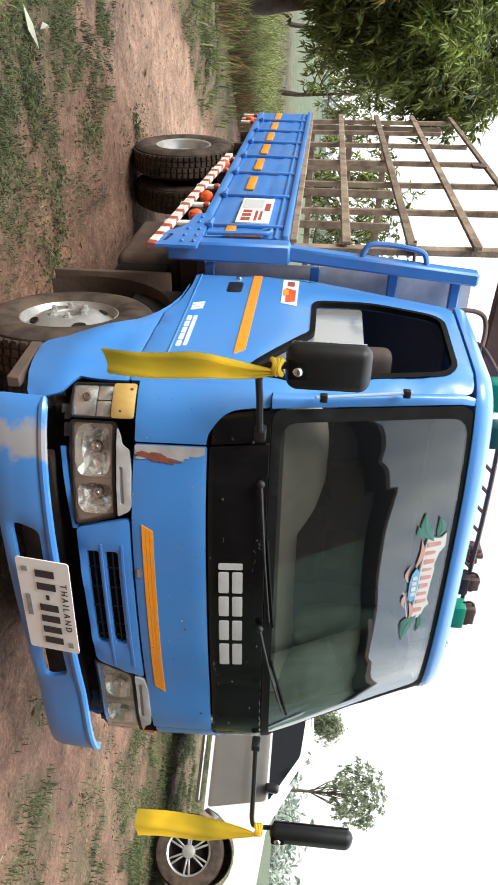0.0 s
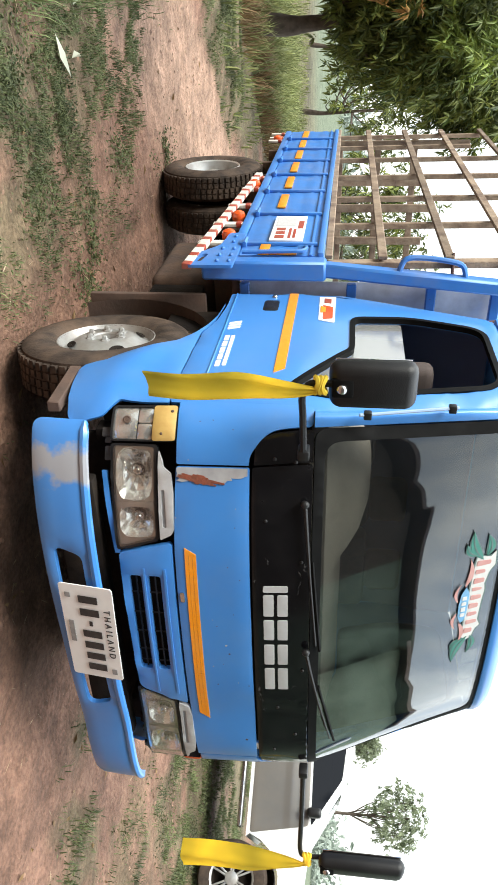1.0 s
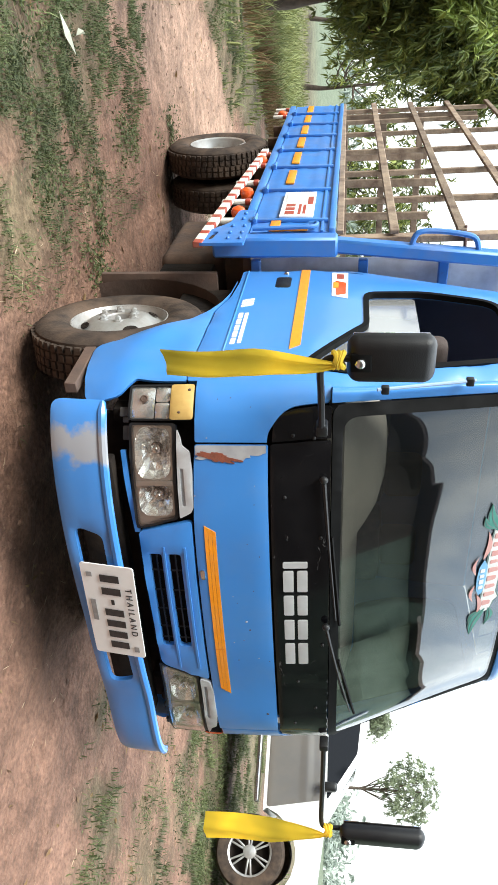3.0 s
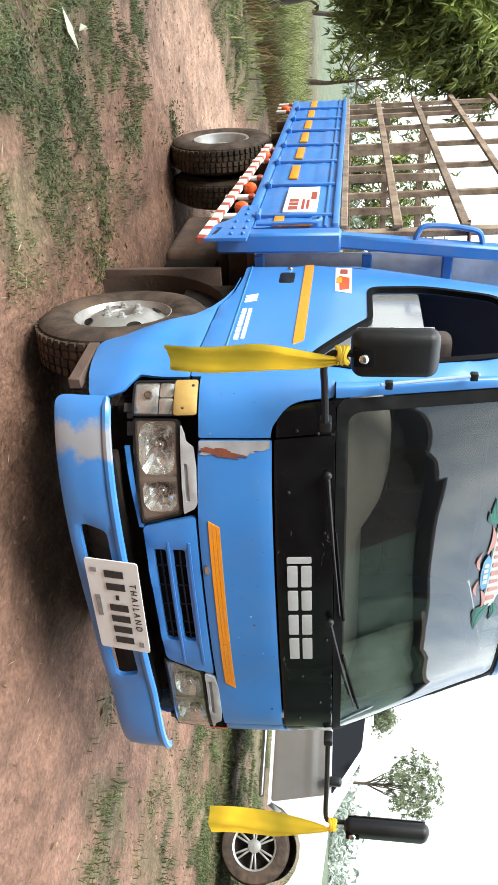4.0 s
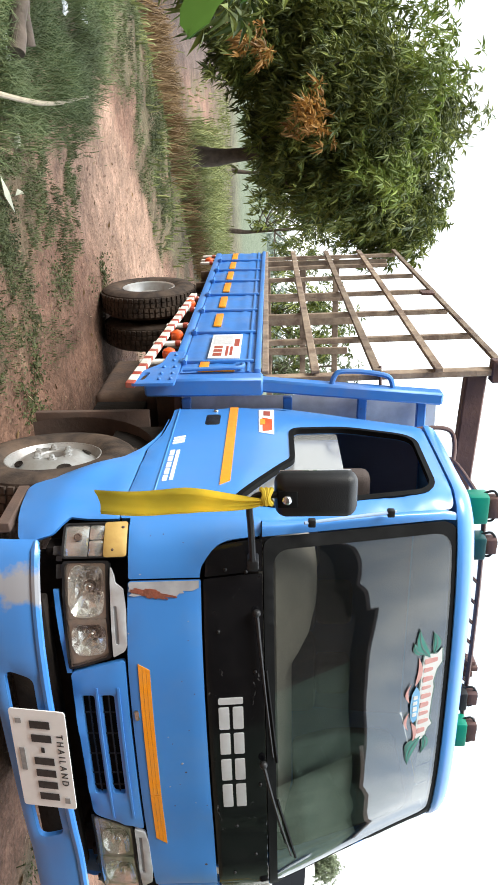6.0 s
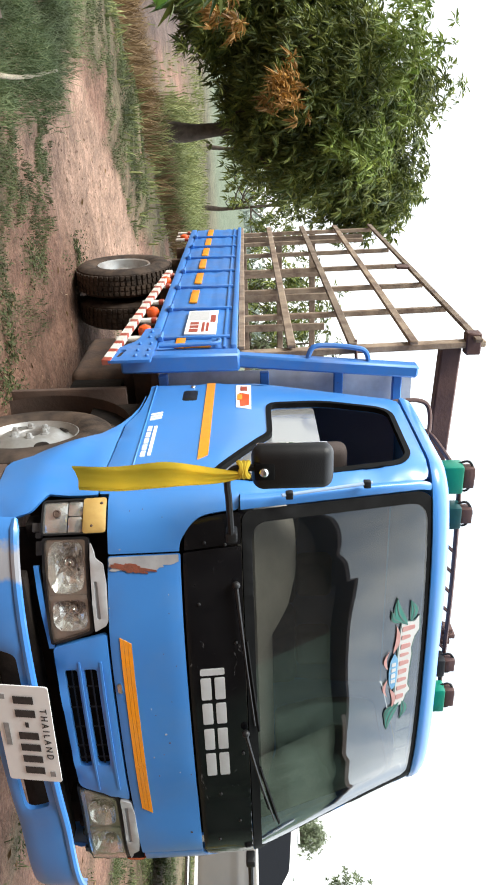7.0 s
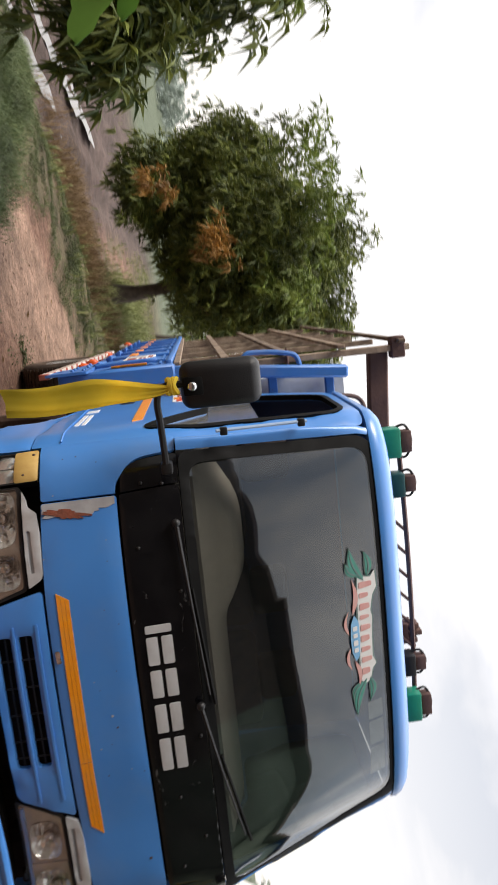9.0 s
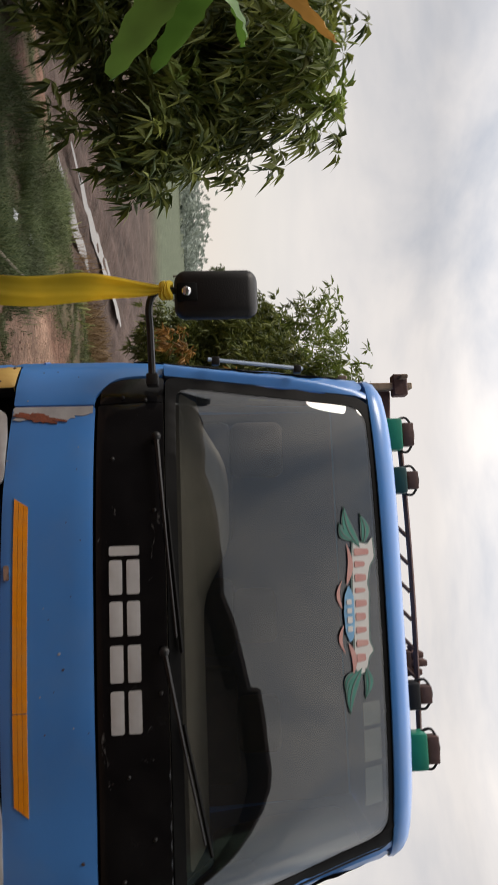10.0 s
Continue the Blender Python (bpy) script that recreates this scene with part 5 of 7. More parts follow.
for base, tip, wd, bend in (((-0.13, 2.022), (-0.29, 2.030), 0.022, -0.10), ((0.09, 2.018), (0.22, 2.028), 0.020, 0.12), ((-0.04, 2.0), (-0.15, 2.004), 0.014, 0.15), ((0.02, 2.002), (0.13, 2.004), 0.014, -0.15)):
    glass_decal("sticker_swash", leaf_line(base, tip, wd, bend), M["salmon"], gs, "", 0.0025, 0.0)
for base, tip, wd, bend in (((-0.275, 2.085), (-0.44, 2.028), 0.036, 0.10), ((-0.29, 2.10), (-0.41, 2.092), 0.030, -0.14), ((-0.30, 2.06), (-0.375, 2.004), 0.024, 0.16),
                            ((0.19, 2.066), (0.36, 2.012), 0.034, -0.10), ((0.19, 2.082), (0.31, 2.074), 0.026, 0.14), ((0.20, 2.05), (0.275, 1.996), 0.022, -0.16)):
    glass_decal("sticker_edge", leaf_line(base, tip, wd + 0.012, bend), M["sticker_edge"], gs, "", 0.0012, 0.0)
    glass_decal("sticker_leaf", leaf_line(base, tip, wd, bend), M["sticker_green"], gs, "", 0.0025, 0.0)
    glass_decal("sticker_rib", leaf_line(base, tip, 0.006, bend), M["sticker_edge"], gs, "", 0.0040, 0.0)
for x0, x1 in ((0.33, 0.42), (0.435, 0.56), (0.585, 0.74)):
    glass_decal("windscreen_paper", [(x0, 2.075), (x1, 2.075), (x1, 2.145), (x0, 2.145)], M["paper"], windscreen, "small pale paper stuck inside", -0.016, 0.004)

# ---- inside of the cab
bm = bmesh.new()
sheet(bm, rounded([(-0.88, 0.26), (0.88, 0.26), (0.90, 0.62), (-0.90, 0.62)], 0.05), lambda x, y: (x, y + 0.10 * abs(x) ** 2, 1.475 + 0.20 * max(0, y - 0.26) + (0.12 * math.exp(-((x + 0.45) / 0.30) ** 4) * min(1, max(0, (y - 0.28) / 0.15)))), step=0.06, thick=0.22)
part("dashboard", bm, M["dash"], truck, "grey-beige dashboard")
bm = bmesh.new()
c = Vector((-0.42, 0.78, 1.50))
m = Matrix.Translation(c) @ Matrix.Rotation(radians(-50), 4, "X")
tube(bm, [m @ Vector((0.21 * math.cos(a), 0.21 * math.sin(a), 0)) for a in np.linspace(0, math.tau, 33)[:-1]], 0.015, 8, True)
for a in (0.4, 2.7, 4.7):
    tube(bm, [m @ Vector((0, 0, -0.02)), m @ Vector((0.2 * math.cos(a), 0.2 * math.sin(a), 0))], 0.012, 6)
part("steering_wheel", bm, M["plastic"], truck, "black steering wheel")
for x0, x1, xm, dy, top in ((-0.86, -0.28, -0.72, -0.20, 1.94), (-0.12, 0.25, 0.065, 0.0, 1.90), (0.30, 0.84, 0.57, 0.0, 1.90)):
    bm = bmesh.new()
    box(bm, (x0, 0.75 + dy, 1.05), (x1, 1.25 + dy, 1.22), 0.05)
    seat = part("seat", bm, M["seat"], truck, "dark cloth cab seat")
    bm = bmesh.new()
    box(bm, (x0, 1.12 + dy, 1.18), (x1, 1.26 + dy, 1.70), 0.05, 2)
    part("seat_back", bm, M["seat"], seat)
    bm = bmesh.new()
    box(bm, (xm - 0.13, 1.12 + dy, 1.695), (xm + 0.13, 1.23 + dy, top), 0.04, 3)
    part("headrest", bm, M["headrest"], seat, "dark brown headrest")

# ---- lamps on the roof
bm = bmesh.new()
for z, r in ((2.402, 0.013), (2.466, 0.012)):
    tube(bm, [(x, 0.84, z + 0.02 * (1 - (x / 0.8) ** 2)) for x in np.linspace(-0.78, 0.70, 12)], r, 6)
for x in np.linspace(-0.36, 0.26, 6):
    tube(bm, [(x, 0.84, 2.41), (x + 0.07, 0.84, 2.475)], 0.009, 6)
for x in (-0.62, 0.58):
    tube(bm, [(x, 0.84, 2.41), (x, 0.90, 2.28)], 0.012, 6)
    tube(bm, [(x, 0.84, 2.41), (x, 1.20, 2.30)], 0.008, 6)
rack = part("roof_rack", bm, M["iron"], truck, "dark iron lamp rack on the roof")
for x0, x1, z0, z1, key, lab in ((-0.82, -0.675, 2.365, 2.462, "green_lamp", "green roof lamp"), (-0.60, -0.48, 2.385, 2.47, "teal_lamp", "dark teal roof lamp"),
                                 (0.335, 0.45, 2.40, 2.468, "plastic", "black roof lamp"), (0.545, 0.70, 2.40, 2.485, "green_lamp", "green roof lamp")):
    bm = bmesh.new()
    box(bm, (x0, 0.74, z0), (x1, 0.83, z1), 0.012)
    lamp = part("roof_lamp", bm, M[key], truck, lab)
    bm = bmesh.new()
    box(bm, (x0 + 0.02, 0.76, z1 - 0.002), (x1 - 0.02, 0.82, z1 + 0.055), 0.006)
    part("lamp_bracket", bm, M["iron"], lamp)
    bm = bmesh.new()
    tube(bm, smooth_path([(x0 + 0.01, 0.79, z1 - 0.03), (x0 - 0.004, 0.79, z1 + 0.03), ((x0 + x1) / 2, 0.79, z1 + 0.06), (x1 + 0.004, 0.79, z1 + 0.03), (x1 - 0.01, 0.79, z1 - 0.03)], 5), 0.006, 6)
    part("lamp_bow", bm, M["plastic"], lamp)
# small horn and cluster beside the lamps
bm = bmesh.new()
box(bm, (0.22, 0.86, 2.40), (0.33, 0.93, 2.47), 0.008)
for x, h in ((0.225, 2.525), (0.262, 2.54), (0.30, 2.515)):
    box(bm, (x, 0.86, 2.465), (x + 0.028, 0.93, h), 0.006)
tube(bm, [(0.20, 0.89, 2.47), (0.36, 0.89, 2.50)], 0.012, 6)
part("horn_cluster", bm, M["iron"], truck, "small rusty horn cluster")
# hoses behind the cab
for pts in ([(-0.93, 1.29, 2.20), (-0.92, 1.33, 2.35), (-0.87, 1.34, 2.42), (-0.76, 1.26, 2.41), (-0.70, 1.12, 2.33)], [(-0.78, 1.28, 2.32), (-0.76, 1.26, 2.41), (-0.72, 1.06, 2.46), (-0.74, 0.86, 2.45)]):
    bm = bmesh.new()
    tube(bm, smooth_path(pts, 6), 0.012, 8)
    part("hose", bm, M["iron"], truck, "brown hose looped over the roof edge")

# mudguards and flaps
for s in (-1, 1):
    bm = bmesh.new()
    pts = [(math.cos(a) * 0.475, math.sin(a) * 0.475) for a in np.linspace(radians(-30), radians(150), 15)]
    rows = [[bm.verts.new((x, 0.95 + p[0], 0.42 + p[1])) for p in pts] for x in (s * 0.62, s * 0.97)]
    for i in range(14):
        bm.faces.new((rows[0][i], rows[0][i + 1], rows[1][i + 1], rows[1][i]))
    bmesh.ops.solidify(bm, geom=bm.faces[:], thickness=0.012)
    part("mudguard", bm, M["mud_rubber"], truck, "mud-stained rubber mudguard")
    bm = bmesh.new()
    bar(bm, (s * 0.97, 0.24, 0.40), (s * 0.97, 0.57, 0.385), 0.045, 0.05)
    part("flap", bm, M["mud_rubber"], truck)
    bm = bmesh.new()
    box(bm, (s * 0.76 - 0.24, 1.425, 0.18), (s * 0.76 + 0.24, 1.46, 0.80), 0.006)
    part("mud_flap", bm, M["mud_rubber"], truck, "brown mud-caked rubber flap")
bm = bmesh.new()
box(bm, (-0.98, 1.75, 0.42), (-0.52, 2.45, 0.78), 0.05, 3)
part("fuel_tank", bm, M["rust"], truck, "mud-stained dark fuel tank")
bm = bmesh.new()
box(bm, (-0.95, 1.50, 0.45), (-0.50, 1.72, 0.74), 0.01)
part("battery_box", bm, M["chassis"], truck)

# ================= the truck: load bed =================
B0, B1 = 1.50, 5.28
bm = bmesh.new()
box(bm, (-1.16, B0, 0.93), (1.16, B1, 0.97), 0.004)
bed = part("bed_floor", bm, M["rust"], truck, "worn steel bed floor")
for y in np.arange(1.7, 5.2, 0.5):
    bm = bmesh.new()
    box(bm, (-1.12, y, 0.80), (1.12, y + 0.06, 0.928), 0.006)
    part("bed_beam", bm, M["rust"], bed)
for s in (-1, 1):
    def side(name, bm, mat, parent, label="", smooth=True):
        return part(name, mirrored(bm) if s > 0 else bm, mat, parent, label, smooth)
    # sill under the gate
    bm = bmesh.new()
    box(bm, (-1.195, B0 - 0.05, 0.912), (-1.12, B1, 0.965), 0.012)
    sill = side("bed_sill", bm, M["blue_bed"], truck, "blue steel bed sill")
    # gusset plate with an oval hole and bolts
    bm = bmesh.new()
    sheet(bm, rounded([(1.30, 0.72), (1.46, 0.735), (1.64, 0.86), (1.86, 0.875), (1.86, 0.965), (1.30, 0.965)], [0.04, 0.04, 0.05, 0.03, 0.01, 0.01]), lambda y, z: (-1.20, y, z), [rounded([(1.36, 0.765), (1.48, 0.785), (1.48, 0.82), (1.36, 0.80)], 0.016)], step=0.06, thick=0.015, flip=True)
    gus = side("gusset_plate", bm, M["blue_bed"], truck, "blue bolted gusset plate")
    for y, z in ((1.36, 0.88), (1.36, 0.94), (1.45, 0.88), (1.45, 0.94), (1.56, 0.88), (1.56, 0.94), (1.68, 0.92), (1.78, 0.92)):
        bm = bmesh.new()
        bmesh.ops.create_uvsphere(bm, u_segments=8, v_segments=5, radius=0.010)
        bmesh.ops.translate(bm, vec=(-1.204, y, z), verts=bm.verts)
        side("bolt", bm, M["blue_bed"], gus)
    # hinged gate boards
    seams = [B0, 1.67, 2.28, 2.86, 3.37, 3.88, 4.36, 4.84, B1]
    for i, (y0, y1) in enumerate(zip(seams, seams[1:])):
        bm = bmesh.new()

        def gate(y, z):
            k = (z - 0.97) / 0.42
            bulge = 0.006 * sum(math.exp(-((k - c) / 0.035) ** 2) for c in (0.20, 0.47, 0.74))
            return (-1.185 - bulge, y, z)
        sheet(bm, [(y0 + 0.004, 0.972), (y1 - 0.004, 0.972), (y1 - 0.004, 1.375), (y0 + 0.004, 1.375)], gate, step=0.032, thick=0.02, flip=True)
        side("gate_board", bm, M["blue_bed"], truck, "ribbed blue steel gate board", True)
        if 0 < i:
            bm = bmesh.new()
            box(bm, (-1.212, y0 - 0.03, 0.955), (-1.18, y0 + 0.03, 0.995), 0.006)
            tube(bm, [(-1.212, y0 - 0.05, 0.985), (-1.212, y0 + 0.05, 0.985)], 0.011, 6)
            hinge = side("hinge", bm, M["blue_bed"], truck, "painted steel hinge")
            bm = bmesh.new()
            box(bm, (-1.205, y0 - 0.012, 0.99), (-1.187, y0 + 0.012, 1.365), 0.003)
            side("gate_rib", bm, M["blue_bed"], hinge)
    bm = bmesh.new()
    box(bm, (-1.205, B0, 1.372), (-1.145, B1, 1.405), 0.008)
    box(bm, (-1.195, B0, 1.330), (-1.186, B1, 1.346), 0.003)
    side("gate_rail", bm, M["blue_bed"], truck, "blue top rail of the gate")
    # markers
    for y in (2.60, 3.13, 3.64, 4.12, 4.59, 5.06):
        bm = bmesh.new()
        box(bm, (-1.199, y - 0.16, 1.085), (-1.188, y + 0.16, 1.135), 0.001)
        side("marker", bm, M["orange"], truck, "orange reflective marker")
    bm = bmesh.new()
    box(bm, (-1.199, 1.505, 1.070), (-1.188, 1.66, 1.120), 0.001)
    box(bm, (-1.199, 1.505, 1.120), (-1.188, 1.55, 1.265), 0.001)
    side("marker", bm, M["orange"], truck, "orange L-shaped corner marker")
    # latch rod
    bm = bmesh.new()
    tube(bm, smooth_path([(-1.21, 1.485, 0.99), (-1.215, 1.485, 1.20), (-1.215, 1.50, 1.30), (-1.215, 1.56, 1.31), (-1.21, 1.56, 1.27)], 4), 0.011, 7)
    side("latch_rod", bm, M["blue_bed"], truck)
    # red and white guard rail with brackets and lamps
    a, b = Vector((-1.19, 1.28, 0.735)), Vector((-1.19, 3.38, 0.865))
    n = 30
    for k in range(n):
        bm = bmesh.new()
        p, q = a.lerp(b, (k + (0.32 if k % 2 == 0 else 0.0)) / n), a.lerp(b, (k + (1.0 if k % 2 == 0 else 1.30)) / n)
        bar(bm, p, q, 0.03, 0.048, (0, 0, 1), 0.003)
        side("guard_piece", bm, M["white"] if k % 2 else M["red"], truck, "white guard rail piece" if k % 2 else "red guard rail piece")
    for y in (1.75, 2.12, 2.55, 3.0, 3.34, 4.85, 5.0, 5.2):
        z = lerp([(1.28, 0.735), (3.38, 0.865), (5.3, 0.83)], y)
        bm = bmesh.new()
        box(bm, (-1.185, y - 0.025, z - 0.05), (-1.165, y + 0.025, 0.915), 0.003)
        br = side("guard_bracket", bm, M["white"], truck, "white guard bracket with a red end")
        bm = bmesh.new()
        box(bm, (-1.189, y - 0.027, 0.875), (-1.162, y + 0.027, 0.905), 0.002)
        side("bracket_band", bm, M["red"], br)
    for y in (1.90, 2.30, 3.15, 4.95):
        bm = bmesh.new()
        revolve(bm, [(0.0, 0.001), (0.0, 0.038), (0.03, 0.042), (0.05, 0.034), (0.06, 0.015), (0.062, 0.001)], 16, "X")
        bmesh.ops.recalc_face_normals(bm, faces=bm.faces)
        bmesh.ops.translate(bm, vec=(0, 0, 0), verts=bm.verts)
        for v in bm.verts:
            v.co = Vector((-1.15 - v.co.x, y + v.co.y, 0.862 + v.co.z))
        bmesh.ops.reverse_faces(bm, faces=bm.faces)
        side("side_lamp", bm, M["orange_lamp"], truck, "orange side lamp")
    # headboard post: bends inwards above the gate
    bm = bmesh.new()
    pts = [(-1.135, 1.45, 0.79), (-1.135, 1.45, 1.42), (-1.06, 1.45, 2.33)]
    bar(bm, pts[0], pts[1], 0.10, 0.10, (0, 1, 0), 0.012)
    bar(bm, (-1.140, 1.45, 1.36), (-1.045, 1.45, 2.37), 0.07, 0.078, (0, 1, 0), 0.012)
    side("headboard_post", bm, M["blue_bed"], truck, "blue steel headboard post")
    bm = bmesh.new()
    tube(bm, smooth_path([(-1.125, 1.44, 1.78), (-1.19, 1.45, 1.81), (-1.195, 1.46, 1.90), (-1.18, 1.46, 2.02), (-1.155, 1.46, 2.09), (-1.085, 1.45, 2.11)], 5), 0.014, 8)
    side("grab_loop", bm, M["blue_bed"], truck, "blue grab loop on the post")
    # stake cage
    W0 = -1.155
    for z, wz in ((1.43, 0.05), (1.70, 0.062), (2.03, 0.062), (2.36, 0.062), (2.71, 0.055)):
        if s > 0 and z > 2.5:
            continue
        bm = bmesh.new()
        bar(bm, (W0 - 0.02, 1.52, z), (W0 - 0.02 + 0.0, 5.36, z - 0.02), 0.022, wz * 0.76, (0, 0, 1), 0.004)
        side("cage_rail", bm, M["wood"], truck, "weathered brown cage rail", False)
    for y, top in ((1.575, 2.77), (2.28, 2.73), (2.93, 2.72), (3.58, 2.71), (4.22, 2.70), (4.75, 2.55), (5.28, 2.70)):
        bm = bmesh.new()
        wd = 0.06 if y < 1.6 else 0.028
        bar(bm, (W0 + 0.022, y - 0.07, 1.0), (W0 + 0.022, y + 0.045, top if s < 0 else min(top, 2.44)), wd, 0.036, (1, 0, 0), 0.004)
        side("cage_post", bm, M["wood"], truck, "weathered brown cage post", False)
    if s > 0:
        continue
    bm = bmesh.new()
    bar(bm, (W0 - 0.045, 1.61, 2.70), (W0 + 0.08, 1.61, 2.70), 0.07, 0.085, (0, 0, 1), 0.008)
    side("cage_bracket", bm, M["iron"], truck)
    bm = bmesh.new()
    bar(bm, (W0 - 0.034, 3.33, 2.69), (W0 - 0.034, 3.33, 2.59), 0.09, 0.02, (1, 0, 0), 0.004)
    side("cage_plate", bm, M["iron"], truck, "rusty plate on the top cage rail")
    # strap that ties the cage to the headboard, with a bolt
    bm = bmesh.new()
    bar(bm, (W0 - 0.035, 1.56, 2.05), (W0 + 0.10, 1.50, 2.05), 0.045, 0.012, (0, 0, 1), 0.003)
    side("cage_strap", bm, M["iron"], truck, "rusty bolted strap")
# stakes of the tail gate
for x, top in ((-1.06, 2.62), (-0.72, 2.20), (-0.47, 2.30), (-0.15, 2.25), (0.2, 2.25), (0.55, 2.2), (0.9, 2.25)):
    bm = bmesh.new()
    bar(bm, (x, 5.31, 0.98), (x, 5.32, top), 0.075, 0.03, (0, 1, 0), 0.004)
    part("tail_stake", bm, M["wood"], truck, "brown timber stake at the tail", False)
for z in (1.42, 1.78, 2.12):
    bm = bmesh.new()
    bar(bm, (-1.13, 5.345, z), (1.13, 5.345, z), 0.03, 0.06, (0, 0, 1), 0.004)
    part("tail_rail", bm, M["wood"], truck, "", False)
# cross beam, headboard sheets and bars
bm = bmesh.new()
bar(bm, (-1.12, 1.68, 2.60), (1.0, 1.68, 2.50), 0.08, 0.115, (0, 0, 1), 0.01)
part("cross_beam", bm, M["iron"], truck, "dark red-brown cross beam")
for x0, x1 in ((-1.04, -0.36), (-0.35, 0.35), (0.36, 1.04)):
    bm = bmesh.new()
    sheet(bm, [(x0, 0.98), (x1, 0.98), (x1, 2.36), (x0, 2.36)], lambda x, z: (x, 1.53 + 0.006 * math.sin(x * 90), z), step=0.035, thick=0.004)
    part("headboard_sheet", bm, M["galv"], truck, "pale galvanised headboard sheet")
for z in (1.0, 1.55, 1.95, 2.27):
    bm = bmesh.new()
    bar(bm, (-1.05, 1.485, z), (1.05, 1.485, z), 0.04, 0.05, (0, 0, 1), 0.006)
    part("headboard_bar", bm, M["blue_bed"], truck)
for x in (-0.7, 0.0, 0.7):
    bm = bmesh.new()
    bar(bm, (x, 1.487, 0.8), (x, 1.487, 2.30), 0.05, 0.036, (0, 1, 0), 0.006)
    part("headboard_bar", bm, M["blue_bed"], truck)
# notice on the gate
bm = bmesh.new()
box(bm, (-1.206, 1.71, 1.105), (-1.196, 2.19, 1.285), 0.001)
notice = part("notice", bm, M["plate"], truck, "white notice with red and grey print")
for y0, y1, z0, z1, key in ((1.93, 2.08, 1.245, 1.275, "red"), (1.98, 2.16, 1.12, 1.235, "grey_ink"), (1.74, 1.93, 1.20, 1.215, "red"), (1.75, 1.92, 1.225, 1.24, "red"), (1.74, 1.80, 1.13, 1.18, "red"), (1.82, 1.87, 1.13, 1.18, "red"), (1.89, 1.94, 1.13, 1.18, "red")):
    bm = bmesh.new()
    box(bm, (-1.208, y0, z0), (-1.2055, y1, z1), 0.0)
    part("print_bar", bm, M[key] if key != "grey_ink" else M["faint_ink"], notice)


# ================= plants =================
def leaf_material(name, a, b, rough=0.55, trans=0.25):
    m = bpy.data.materials.new(name)
    m.use_nodes = True
    n, l = m.node_tree.nodes, m.node_tree.links
    p = n["Principled BSDF"]
    geo = n.new("ShaderNodeNewGeometry")
    ramp = n.new("ShaderNodeValToRGB")
    ramp.color_ramp.elements[0].color = (*a, 1)
    ramp.color_ramp.elements[1].color = (*b, 1)
    l.new(geo.outputs["Random Per Island"], ramp.inputs["Fac"])
    tc = n.new("ShaderNodeTexCoord")
    t = n.new("ShaderNodeTexNoise")
    t.inputs["Scale"].default_value = 1.9
    t.inputs["Detail"].default_value = 3.0
    l.new(tc.outputs["Object"], t.inputs["Vector"])
    mr = n.new("ShaderNodeMapRange")
    mr.inputs["From Min"].default_value = 0.3
    mr.inputs["From Max"].default_value = 0.7
    mr.inputs["To Min"].default_value = 0.5
    mr.inputs["To Max"].default_value = 1.5
    l.new(t.outputs["Fac"], mr.inputs["Value"])
    hs = n.new("ShaderNodeHueSaturation")
    l.new(ramp.outputs[0], hs.inputs["Color"])
    l.new(mr.outputs[0], hs.inputs["Value"])
    l.new(hs.outputs[0], p.inputs["Base Color"])
    p.inputs["Roughness"].default_value = rough
    tr = n.new("ShaderNodeBsdfTranslucent")
    l.new(hs.outputs[0], tr.inputs[0])
    mx = n.new("ShaderNodeMixShader")
    mx.inputs[0].default_value = trans
    l.new(p.outputs[0], mx.inputs[1])
    l.new(tr.outputs[0], mx.inputs[2])
    l.new(mx.outputs[0], n["Material Output"].inputs["Surface"])
    return m


M["leaf"] = leaf_material("dark_green_leaves", (0.038, 0.066, 0.013), (0.225, 0.25, 0.052))
M["leaf_weed"] = leaf_material("creeping_weed_leaves", (0.045, 0.060, 0.022), (0.12, 0.135, 0.05), 0.7)
# distance haze is put into this pale grey-green
M["leaf_haze"] = leaf_material("haze_tinted_far_leaves", (0.26, 0.30, 0.26), (0.34, 0.38, 0.33), 0.9)
# a paler green that carries the haze over the lone field trees
M["leaf_mist"] = leaf_material("haze_tinted_green_leaves", (0.15, 0.18, 0.11), (0.27, 0.30, 0.19), 0.9)
M["leaf_light"] = leaf_material("fresh_green_leaves", (0.10, 0.15, 0.025), (0.22, 0.27, 0.05))
M["leaf_orange"] = leaf_material("rusty_orange_leaves", (0.26, 0.13, 0.03), (0.46, 0.25, 0.06))
M["leaf_pale"] = leaf_material("dull_far_leaves", (0.10, 0.13, 0.06), (0.20, 0.23, 0.12))
M["grass"] = leaf_material("short_grass", (0.048, 0.070, 0.026), (0.145, 0.160, 0.066), 0.8)
M["grass_deep"] = leaf_material("deep_green_grass", (0.058, 0.090, 0.034), (0.165, 0.195, 0.080), 0.8)
M["grass_light"] = leaf_material("fresh_tall_grass", (0.10, 0.125, 0.04), (0.26, 0.27, 0.10), 0.8)
M["weed"] = leaf_material("dry_brown_weeds", (0.14, 0.085, 0.04), (0.26, 0.17, 0.08), 0.8)
M["bark"] = material("grey_brown_bark", (0.12, 0.09, 0.07), 0.9, second=(0.06, 0.045, 0.035), scale=12, amount=0.9, bump=0.6, bump_scale=30)
M["yellow"] = leaf_material("yellow_cloth", (0.80, 0.62, 0.06), (0.86, 0.70, 0.11), 0.85, 0.55)
M["pale_leaf"] = leaf_material("pale_dead_leaf", (0.42, 0.44, 0.34), (0.5, 0.5, 0.4), 0.7)
